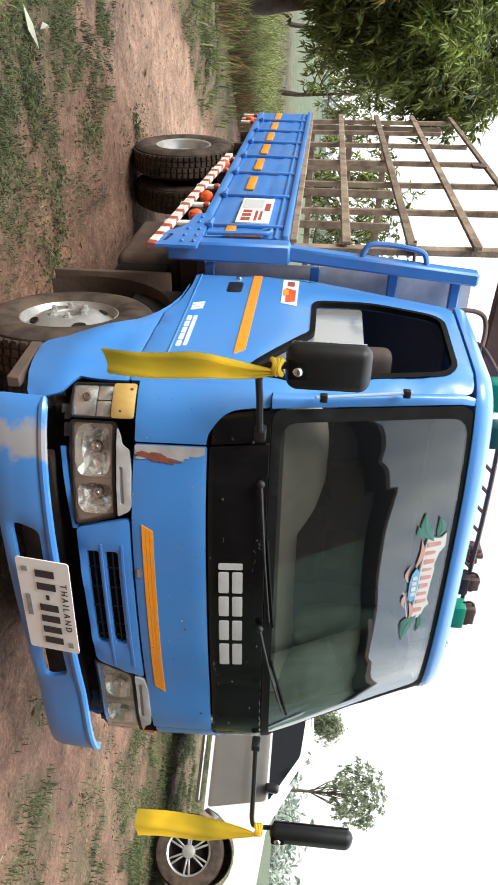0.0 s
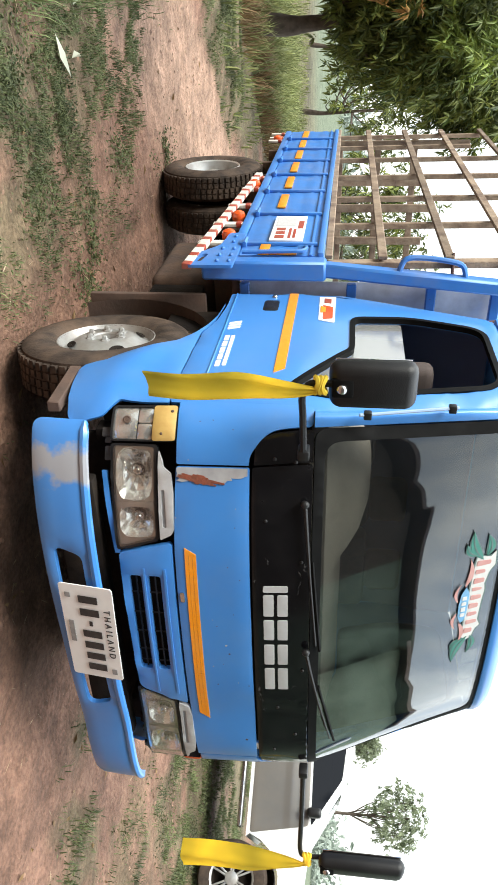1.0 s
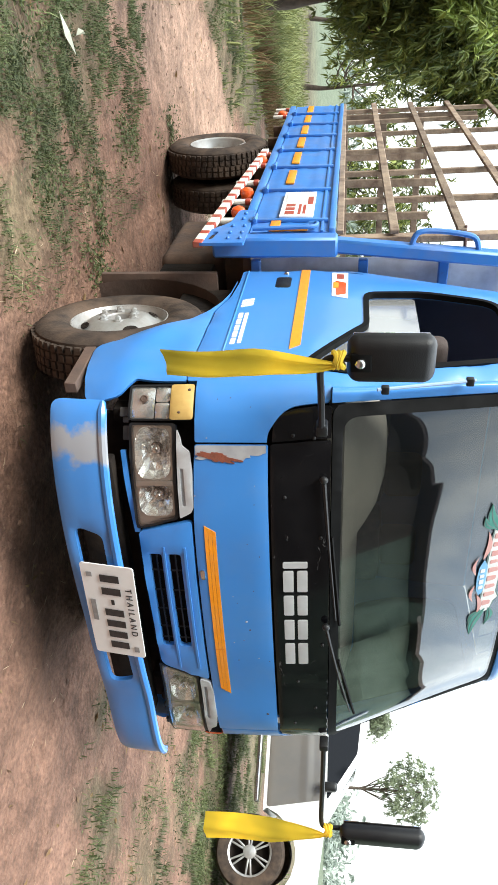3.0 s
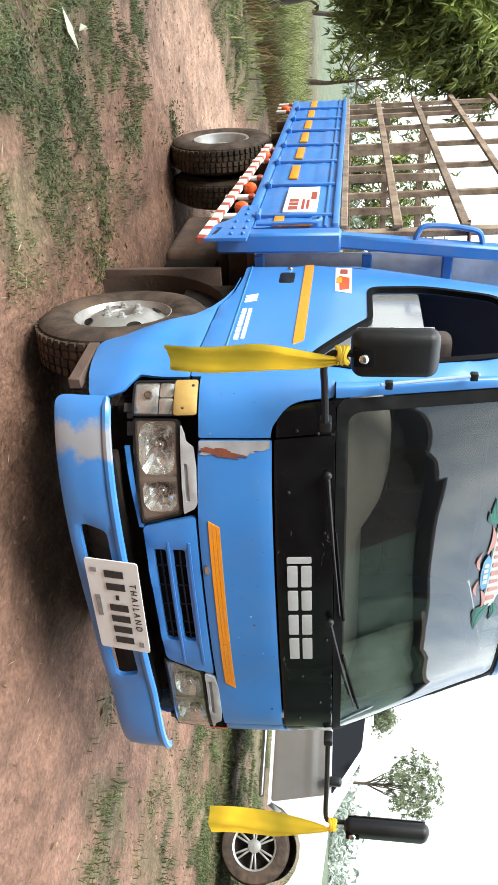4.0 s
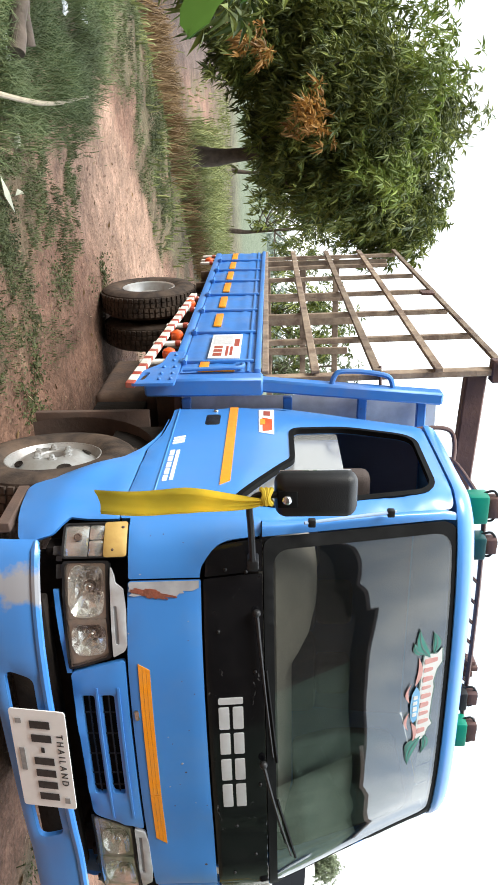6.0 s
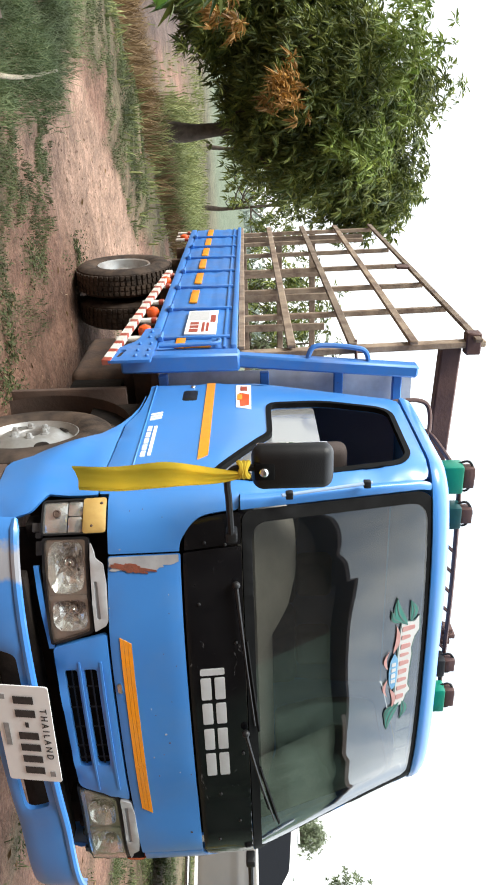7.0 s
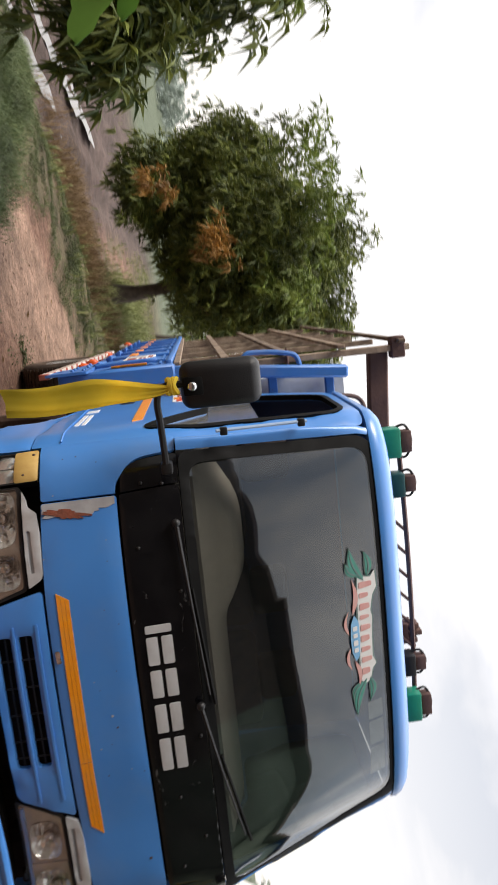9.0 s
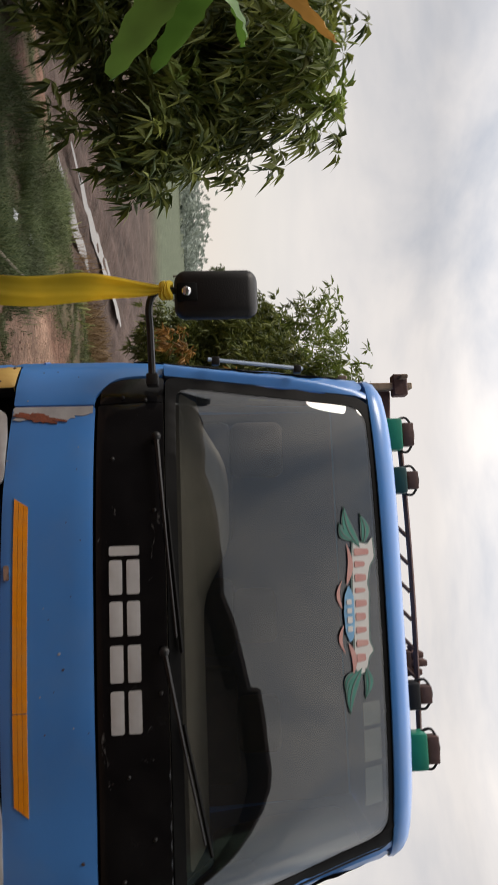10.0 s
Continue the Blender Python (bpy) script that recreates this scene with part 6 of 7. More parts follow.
M["leaf_olive"] = leaf_material("olive_brown_leaves", (0.13, 0.13, 0.045), (0.30, 0.28, 0.11))
M["straw"] = leaf_material("pale_dry_straw", (0.26, 0.19, 0.12), (0.48, 0.38, 0.26), 0.8)
M["banana"] = leaf_material("broad_banana_leaf", (0.07, 0.16, 0.025), (0.11, 0.22, 0.035), 0.4, 0.3)
M["cane"] = material("dry_stalk", (0.35, 0.30, 0.22), 0.85, second=(0.22, 0.17, 0.12), scale=20, amount=0.7)


def leaves(name, pos, aim, length, width, mat, rs, fold=0.25, droop=0.25):
    """Many lance-shaped leaves as one mesh: two halves folded along the rib, tip bent down."""
    n = len(pos)
    aim = aim / np.maximum(1e-6, np.linalg.norm(aim, axis=1))[:, None]
    ref = rs.normal(size=(n, 3))
    sd = np.cross(aim, ref)
    sd /= np.maximum(1e-6, np.linalg.norm(sd, axis=1))[:, None]
    nr = np.cross(sd, aim)
    ln = (length * rs.uniform(0.6, 1.25, n))[:, None]
    wd = (width * rs.uniform(0.7, 1.2, n))[:, None]
    mid = pos + aim * ln * 0.45
    tip = pos + aim * ln - np.array([0, 0, 1]) * ln * droop
    v = np.stack([pos, mid + sd * wd / 2 + nr * wd * fold, mid - nr * wd * 0.05, mid - sd * wd / 2 + nr * wd * fold, tip], 1).reshape(-1, 3)
    b = (np.arange(n) * 5)[:, None]
    f = np.concatenate([b + np.array([[0, 1, 2]]), b + np.array([[1, 4, 2]]), b + np.array([[0, 2, 3]]), b + np.array([[2, 4, 3]])], 1).reshape(-1, 3)
    me = bpy.data.meshes.new(name)
    me.from_pydata(v.tolist(), [], f.tolist())
    me.materials.append(mat)
    return new(name, me)


def crown(rs, centre, radii, clumps, per, spread, hollow=0.55, whorl=9, bare=None):
    """Places and directions of leaves: whorls at twig ends, gathered in clumps over an uneven crown."""
    P, A, C = [], [], []
    for _ in range(clumps):
        d = rs.normal(size=3)
        d /= np.linalg.norm(d)
        lump = 0.80 + 0.46 * noise.noise(Vector(d * 2.2) + Vector(centre)) + 0.20 * noise.noise(Vector(d * 5.0) + Vector(centre))
        r = (hollow + (1 - hollow) * rs.rand() ** 0.5) * lump * 1.05
        c = np.array(centre) + d * np.array(radii) * r
        if bare and bare(c):
            continue
        C.append(c)
        m = max(2, int(per * rs.uniform(0.6, 1.4) / whorl))
        tips = c + rs.normal(size=(m, 3)) * spread * np.array([1, 1, 0.8]) * 0.9
        ax = d * 0.9 + rs.normal(size=(m, 3)) * 0.45 + np.array([0, 0, 0.25])
        ax /= np.linalg.norm(ax, axis=1)[:, None]
        q = np.repeat(tips, whorl, 0)
        axr = np.repeat(ax, whorl, 0)
        rad = rs.normal(size=q.shape)
        rad -= (rad * axr).sum(1)[:, None] * axr
        rad /= np.linalg.norm(rad, axis=1)[:, None]
        P.append(q - axr * rs.uniform(0, 0.06, (len(q), 1)))
        A.append(axr * rs.uniform(0.0, 0.8, (len(q), 1)) + rad * 0.8 + np.array([0, 0, -0.25]))
    return np.concatenate(P), np.concatenate(A), np.array(C)


def make_tree(name, base, centre, radii, clumps, per, spread, leaf, mat, seed, label, trunk=0.14, hollow=0.55, extra=(), group="", droop=0.25, bare=None):
    rs = np.random.RandomState(seed)
    t = thing(name, label, "tree", group)
    P, A, C = crown(rs, centre, radii, clumps, per, spread, hollow, bare=bare)
    ob = leaves("crown", P, A, leaf[0], leaf[1], mat, rs, 0.25, droop)
    ob.parent = t
    bm = bmesh.new()
    b, c = Vector((base[0], base[1], float(ground_z(base[0], base[1])))), Vector(centre)
    fork = b.lerp(c, 0.42)
    fork.x += 0.1
    tube(bm, smooth_path([b - Vector((0, 0, 0.1)), b.lerp(fork, 0.5) + Vector((trunk * 0.4, 0, 0)), fork, c + Vector((0, 0, radii[2] * 0.3))], 4), [trunk * k for k in np.linspace(1.25, 0.35, 13)], 10)
    pick = C[rs.choice(len(C), min(18, len(C)), replace=False)]
    for q in pick:
        q = Vector(q)
        st = fork.lerp(c, rs.uniform(0, 0.6))
        md = st.lerp(q, 0.5) + Vector((0, 0, -0.12 * radii[2]))
        path = smooth_path([st, md, q], 4)
        tube(bm, path, [trunk * k for k in np.linspace(0.34, 0.06, len(path))], 6)
    part("trunk", bm, M["bark"], t)
    for nm, cc, rr, cl, pr, mt, lab in extra:
        P, A, C = crown(rs, cc, rr, cl, pr, spread * 0.8, 0.2)
        e = leaves(nm, P, A, leaf[0], leaf[1], mt, rs)
        e.parent = t
        e["label"] = lab
    return t


# the big mango-like tree beyond the track
make_tree("tree", (-1.95, 10.6, 0.05), (-2.05, 10.6, 2.66), (1.80, 1.75, 1.80), 560, 130, 0.21, (0.165, 0.038), M["leaf"], 4,
          "dense dark green tree with some rusty young leaves", 0.16, 0.5,
          (("side_crown", (-3.75, 10.9, 2.45), (1.10, 1.0, 1.45), 190, 120, M["leaf"], "lower side of the crown"),
           ("side_crown", (-0.95, 10.3, 3.45), (0.78, 0.9, 0.92), 130, 120, M["leaf"], "upper side of the crown"),
           ("young_leaves", (-2.40, 8.85, 2.0), (0.26, 0.12, 0.20), 12, 40, M["leaf_orange"], "rusty orange young leaves"),
           ("low_crown", (-3.55, 10.4, 1.05), (0.85, 0.6, 0.55), 60, 110, M["leaf"], "lowest boughs near the ground"),
           ("young_leaves", (-3.35, 9.0, 1.25), (0.26, 0.15, 0.2), 8, 36, M["leaf_orange"], "rusty orange young leaves"),
           ("young_leaves", (-2.7, 8.9, 3.7), (0.9, 0.4, 0.6), 16, 60, M["leaf_light"], "pale green young leaves"),
           ("young_leaves", (-1.6, 8.9, 3.0), (0.6, 0.3, 0.6), 12, 60, M["leaf_light"], "pale green young leaves"),
           ("young_leaves", (-3.9, 9.3, 3.6), (0.6, 0.3, 0.5), 12, 50, M["leaf_light"], "pale green young leaves")), "", 0.25, lambda c: c[0] > -1.7 and c[2] < 1.25 + 1.5 * (c[0] + 1.6))
# the nearer tree beside the track
make_tree("tree", (-5.6, 3.3, 0.0), (-4.55, 3.4, 2.0), (1.40, 0.80, 1.20), 105, 90, 0.19, (0.19, 0.046), M["leaf"], 9,
          "near dark green tree with drooping leaves", 0.07, 0.05,
          (("young_leaves", (-4.0, 3.1, 1.35), (0.28, 0.2, 0.3), 7, 60, M["leaf_light"], "fresh light green leaves"),
           ("young_leaves", (-4.0, 3.0, 2.55), (0.3, 0.25, 0.25), 7, 60, M["leaf_light"], "fresh light green leaves"),
           ("low_leaves", (-4.75, 3.2, 0.80), (1.1, 0.6, 0.5), 55, 70, M["leaf"], "low dull leaves near the ground"),
           ("low_leaves", (-3.5, 3.2, 1.3), (0.36, 0.3, 0.5), 24, 70, M["leaf"], "drooping leaves at the end of a bough")), "", 0.5)
# sparse trees behind the truck
for i, (x, y, h, r) in enumerate(((2.6, 17.5, 3.9, 1.5), (4.6, 19.5, 4.4, 1.7), (0.8, 22.0, 3.6, 1.9), (7.5, 24.0, 4.0, 2.0), (-0.6, 28.0, 3.2, 2.3), (10.5, 22.0, 4.6, 1.7))):
    make_tree("tree", (x, y, 0.1), (x, y, h * 0.62), (r, r, h * 0.40), 62, 44, 0.25, (0.22, 0.055), M["leaf_pale"] if i % 2 else M["leaf"], 20 + i, "slender open-crowned tree behind the truck", 0.08, 0.35, (), "trees behind the truck")
# a slim olive tree beyond the pickup
make_tree("tree", (16.3, 14.9, 0.2), (16.3, 14.9, 4.75), (0.66, 0.66, 1.60), 120, 44, 0.17, (0.17, 0.085), M["leaf_olive"], 33, "slim olive-green tree with clumped leaves", 0.09, 0.3)
# lone trees in the far field, their leaf colour paled for haze
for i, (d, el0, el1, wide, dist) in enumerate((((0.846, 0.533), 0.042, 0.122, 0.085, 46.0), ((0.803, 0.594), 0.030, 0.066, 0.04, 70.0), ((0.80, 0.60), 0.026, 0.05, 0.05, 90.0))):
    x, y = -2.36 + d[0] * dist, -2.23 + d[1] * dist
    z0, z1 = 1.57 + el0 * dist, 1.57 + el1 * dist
    make_tree("tree", (x, y, 0.2), (x, y, (z0 + z1) / 2 + 0.3), (wide * dist * 0.5, wide * dist * 0.5, (z1 - z0) * 0.52), 110, 44, 0.30, (0.24, 0.075), M["leaf_mist"], 40 + i, "lone tree standing in the far field, haze put into its colour", 0.12, 0.35, (), "trees in the far field")
for i, (x, y, h) in enumerate(((-20, 52, 3.4), (-17.5, 50, 1.8))):
    make_tree("tree", (x, y, 0), (x, y, h), (0.7, 0.7, 0.6), 24, 40, 0.22, (0.3, 0.08), M["leaf_pale"], 60 + i, "tiny distant tree on the skyline", 0.07, 0.3, (), "trees in the far field")

# woods along the horizon, with the haze put into their leaf colour
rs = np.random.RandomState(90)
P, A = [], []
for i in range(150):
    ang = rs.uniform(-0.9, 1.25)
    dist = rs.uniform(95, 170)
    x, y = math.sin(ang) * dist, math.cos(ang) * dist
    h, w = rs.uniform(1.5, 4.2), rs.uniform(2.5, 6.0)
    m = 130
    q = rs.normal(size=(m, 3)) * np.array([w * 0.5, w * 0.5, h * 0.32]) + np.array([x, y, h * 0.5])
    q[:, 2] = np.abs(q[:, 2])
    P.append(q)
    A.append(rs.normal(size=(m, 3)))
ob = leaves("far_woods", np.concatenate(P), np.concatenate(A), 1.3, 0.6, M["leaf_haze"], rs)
tagged(ob, "grey-green woods along the horizon, haze put into their colour", "woods", kind="stuff")

# banana plant at the edge of the track
def banana_leaf(bm, root, tip, wide, sag, twist=0.0):
    a, b = Vector(root), Vector(tip)
    n = 16
    d = (b - a).normalized()
    sd = d.cross(Vector((0, 0, 1))).normalized()
    rows = []
    for i in range(n + 1):
        k = i / n
        p = a.lerp(b, k) + Vector((0, 0, sag * 4 * k * (1 - k)))
        w = wide * math.sin(math.pi * min(1, 0.08 + 0.92 * k)) ** 0.55 * (0.5 if k < 0.02 else 1)
        sv = sd * math.cos(twist) + Vector((0, 0, 1)) * math.sin(twist)
        row = []
        for j in range(9):
            t = j / 4 - 1
            row.append(bm.verts.new(p + sv * (w / 2 * t) + Vector((0, 0, -0.35 * abs(t) ** 1.5 * w * 0.5 + 0.012 * math.sin(k * 40 + j)))))
        rows.append(row)
    for i in range(n):
        for j in range(8):
            bm.faces.new((rows[i][j], rows[i][j + 1], rows[i + 1][j + 1], rows[i + 1][j]))


banana = thing("banana_plant", "banana plant with broad bright green leaves", "plant")
bm = bmesh.new()
tube(bm, [(-3.85, 1.0, -0.05), (-3.8, 1.05, 0.6), (-3.62, 1.14, 1.35)], [0.08, 0.07, 0.045], 12)
part("stem", bm, M["cane"], banana)
for root, tip, w, sag, tw in (((-3.62, 1.14, 1.66), (-2.74, 1.2, 1.14), 0.30, 0.05, 1.3), ((-3.60, 1.18, 1.80), (-2.88, 1.35, 1.36), 0.22, 0.05, 1.25), ((-3.62, 1.2, 1.35), (-3.5, 2.0, 1.9), 0.24, 0.2, 0.4), ((-3.65, 1.1, 1.35), (-4.4, 1.1, 1.9), 0.25, 0.2, 0.3), ((-3.65, 1.1, 1.35), (-3.9, 0.4, 2.0), 0.25, 0.2, 0.4)):
    bm = bmesh.new()
    banana_leaf(bm, root, tip, w, sag, tw)
    part("banana_leaf", bm, M["banana"], banana)
bm = bmesh.new()
banana_leaf(bm, (-3.55, 1.16, 1.75), (-2.98, 1.22, 2.36), 0.10, 0.05, 0.8)
part("dry_leaf", bm, M["leaf_orange"], banana, "narrow yellow-brown drying leaf")


# grass, weeds and low scrub
def blades(name, n, density, area, height, width, mat, seed, label, category, lean=0.5):
    rs = np.random.RandomState(seed)
    x0, x1, y0, y1 = area
    x, y = rs.uniform(x0, x1, n), rs.uniform(y0, y1, n)
    keep = rs.rand(n) < density(x, y)
    x, y = x[keep], y[keep]
    m = len(x)
    z = ground_z(x, y)
    a = rs.uniform(0, math.tau, m)
    h = height * rs.uniform(0.35, 1.3, m)
    ln = lean * h * rs.uniform(0.2, 1.4, m)
    bx, by = np.cos(a), np.sin(a)
    sx, sy = -by * width / 2, bx * width / 2
    v0 = np.stack([x - sx, y - sy, z - 0.01], -1)
    v1 = np.stack([x + sx, y + sy, z - 0.01], -1)
    v2 = np.stack([x + bx * ln * 0.4 + sx * 0.7, y + by * ln * 0.4 + sy * 0.7, z + h * 0.65], -1)
    v3 = np.stack([x + bx * ln * 0.4 - sx * 0.7, y + by * ln * 0.4 - sy * 0.7, z + h * 0.65], -1)
    v4 = np.stack([x + bx * ln, y + by * ln, z + h * (1 - 0.25 * rs.rand(m))], -1)
    v = np.stack([v0, v1, v2, v3, v4], 1).reshape(-1, 3)
    b = np.arange(m) * 5
    me = bpy.data.meshes.new(name)
    faces = [t for i in b.tolist() for t in ((i, i + 1, i + 2, i + 3), (i + 3, i + 2, i + 4))]
    me.from_pydata(v.tolist(), [], faces)
    me.materials.append(mat)
    return tagged(new(name, me), label, category, kind="stuff")


def tufted(x, y):
    return grassy(x, y) ** 1.6 * step01(fbm(x, y, 4.5, 31), -0.35, 0.45)


blades("grass", 330000, lambda x, y: tufted(x, y), (-6.0, 0.0, -0.5, 8.5), 0.034, 0.0060, M["grass"], 1, "short trampled green grass in patches", "grass", 1.3)
blades("grass", 330000, lambda x, y: tufted(x, y), (0.0, 10.0, -2.5, 10.0), 0.058, 0.008, M["grass"], 2, "short rough grass in patches on dirt", "grass", 1.2)
blades("grass", 60000, lambda x, y: tufted(x, y) * (np.hypot(x, y) > 7), (-8.0, 18.0, 6.0, 26.0), 0.16, 0.022, M["grass_light"], 3, "longer green grass beyond the track", "grass", 0.7)
def lush(x, y):
    return step01(-x, 2.15, 2.6) * step01(y, 0.6, 1.6) * (1 - step01(y + 0.9 * (x + 2.5), 4.0, 4.9)) * step01(fbm(x, y, 1.6, 77), -0.5, 0.3)


blades("grass", 60000, lush, (-4.4, -2.0, 0.5, 6.0), 0.13, 0.006, M["grass_deep"], 17, "longer green grass round a stake", "grass", 1.1)
def mats(x, y):
    band = np.exp(-((x + 2.0) / 0.75) ** 2)
    return np.maximum(band * step01(fbm(x, y, 1.9, 71), 0.05, 0.4), np.exp(-((x + 1.80) / 0.32) ** 2 - ((y - 2.02) / 0.13) ** 2)) * step01(fbm(x, y, 9.0, 72), -0.5, 0.2)


blades("grass", 120000, mats, (-4.0, -0.9, 0.2, 3.8), 0.034, 0.0055, M["grass"], 7, "low mats of dense dark grass", "grass", 1.3)
def verge(x, y):
    s = bank_of(x, y)
    return step01(s, 1.1, 1.6) * (1 - step01(s, 2.6, 3.4)) * step01(fbm(x, y, 1.2, 41), -0.4, 0.3) * step01(y, 7.0, 8.5)


blades("dry_weeds", 60000, verge, (-5.0, 4.0, 4.0, 14.0), 0.34, 0.012, M["weed"], 5, "dry reddish-brown weeds beside the field", "weeds", 0.8)
def tall(x, y):
    s = bank_of(x, y)
    return step01(s, 1.4, 2.0) * (1 - step01(s, 6.0, 9.0)) * step01(x, -2.6, -1.4) * step01(fbm(x, y, 0.8, 43), -0.5, 0.2)


blades("tall_grass", 60000, tall, (-3.0, 8.0, 6.0, 18.0), 0.45, 0.018, M["grass_light"], 6, "tall green grass under the tree", "grass", 0.6)
# small broad-leaved weeds that creep over the dirt
rs = np.random.RandomState(14)
n = 260000
px, py = rs.uniform(-5.0, 6.0, n), rs.uniform(-0.8, 7.5, n)
kp = rs.rand(n) < grassy(px, py) ** 2.2 * step01(fbm(px, py, 2.2, 51), 0.0, 0.5)
px, py = px[kp], py[kp]
P = np.stack([px, py, ground_z(px, py) + rs.uniform(0.0, 0.05, len(px))], -1)
A = np.stack([rs.normal(size=len(px)), rs.normal(size=len(px)), rs.uniform(0.1, 0.9, len(px))], -1)
ob = leaves("low_weeds", P, A, 0.030, 0.012, M["leaf_weed"], rs, 0.2, 0.1)
tagged(ob, "dark green creeping weeds on the dirt", "weeds", kind="stuff")
# thicker cushions of the same weeds before the front wheel and along the track
n = 90000
px, py = rs.uniform(-2.6, -0.4, n), rs.uniform(0.8, 4.6, n)
cushion = np.zeros(n)
for cx, cy, wx, wy, k in ((-1.80, 2.02, 0.30, 0.12, 1.0), (-1.02, 2.04, 0.34, 0.17, 0.8), (-1.41, 2.88, 0.14, 0.18, 0.5), (-1.50, 1.50, 0.30, 0.20, 0.35), (-1.22, 4.1, 0.12, 0.26, 0.9), (-2.15, 1.35, 0.30, 0.30, 0.6)):
    cushion = np.maximum(cushion, k * np.exp(-((px - cx) / wx) ** 2 - ((py - cy) / wy) ** 2))
kp = rs.rand(n) < cushion * step01(fbm(px, py, 7.0, 53), -0.35, 0.30)
px, py = px[kp], py[kp]
P = np.stack([px, py, ground_z(px, py) + rs.uniform(0.0, 0.04, len(px))], -1)
A = np.stack([rs.normal(size=len(px)), rs.normal(size=len(px)), rs.uniform(0.0, 0.8, len(px))], -1)
ob = leaves("low_weeds", P, A, 0.026, 0.014, M["leaf_weed"], rs, 0.2, 0.1)
tagged(ob, "cushions of dark small-leaved weeds on the dirt", "weeds", kind="stuff")
# fallen leaves and pebbles
rs = np.random.RandomState(8)
n = 260
px, py = rs.uniform(-3.2, 4.5, n), rs.uniform(-0.8, 6.0, n)
P = np.stack([px, py, ground_z(px, py) + 0.01], -1)
A = np.stack([rs.normal(size=n), rs.normal(size=n), rs.uniform(-0.05, 0.25, n)], -1)
ob = leaves("fallen_leaves", P, A, 0.06, 0.02, M["weed"], rs, 0.3, 0.0)
tagged(ob, "dry fallen leaves scattered on the dirt", "leaves", kind="stuff")
n = 1500
px, py = rs.uniform(-3.2, 4.5, n), rs.uniform(-1.0, 6.5, n)
kp = rs.rand(n) < 0.25 + 0.75 * step01(fbm(px, py, 1.4, 61), -0.1, 0.5)
px, py = px[kp], py[kp]
P = np.stack([px, py, ground_z(px, py) + 0.008], -1)
A = np.stack([rs.normal(size=len(px)), rs.normal(size=len(px)), rs.uniform(-0.03, 0.16, len(px))], -1)
ob = leaves("dry_straw", P, A, 0.075, 0.0045, M["straw"], rs, 0.3, 0.0)
tagged(ob, "pale dry straw scattered over the dirt", "straw", kind="stuff")
for x, y, l, a in ((-2.18, 2.05, 0.20, 0.4), (-2.05, 2.25, 0.16, 1.7), (-2.3, 2.35, 0.14, 2.6)):
    P = np.array([[x, y, float(ground_z(x, y)) + 0.02]])
    ob = leaves("dead_leaf", P, np.array([[math.cos(a), math.sin(a), 0.2]]), l, l * 0.4, M["pale_leaf"], rs, 0.35, 0.1)
    tagged(ob, "curled pale dead leaf lying on dirt", "leaf", "dead leaves on the dirt")
verts, faces = [], []
m = 9000
px, py = rs.uniform(-4.6, 5.0, m), rs.uniform(-1.0, 9.0, m)
pz = ground_z(px, py)
ico = [(0, 0, 1), (0.9, 0, 0.1), (0, 0.9, 0), (-0.9, 0, 0.1), (0, -0.9, 0), (0, 0, -0.6)]
icf = [(0, 1, 2), (0, 2, 3), (0, 3, 4), (0, 4, 1), (5, 2, 1), (5, 3, 2), (5, 4, 3), (5, 1, 4)]
for i in range(m):
    s = 0.007 + 0.020 * rs.rand() ** 3
    o = len(verts)
    a = rs.uniform(0, math.tau)
    for q in ico:
        verts.append((px[i] + s * (q[0] * math.cos(a) - q[1] * math.sin(a)) * rs.uniform(0.7, 1.3), py[i] + s * (q[0] * math.sin(a) + q[1] * math.cos(a)) * rs.uniform(0.7, 1.3), pz[i] - 0.002 + s * q[2] * 0.5))
    faces += [tuple(o + k for k in f) for f in icf]
me = bpy.data.meshes.new("pebbles")
me.from_pydata(verts, [], faces)
me.materials.append(material("pebble_clay", (0.21, 0.125, 0.085), 0.95, second=(0.14, 0.08, 0.055), scale=5, amount=0.8, random=0.3))
tagged(new("pebbles", me), "small clods and pebbles on the dirt", "pebbles", kind="stuff")

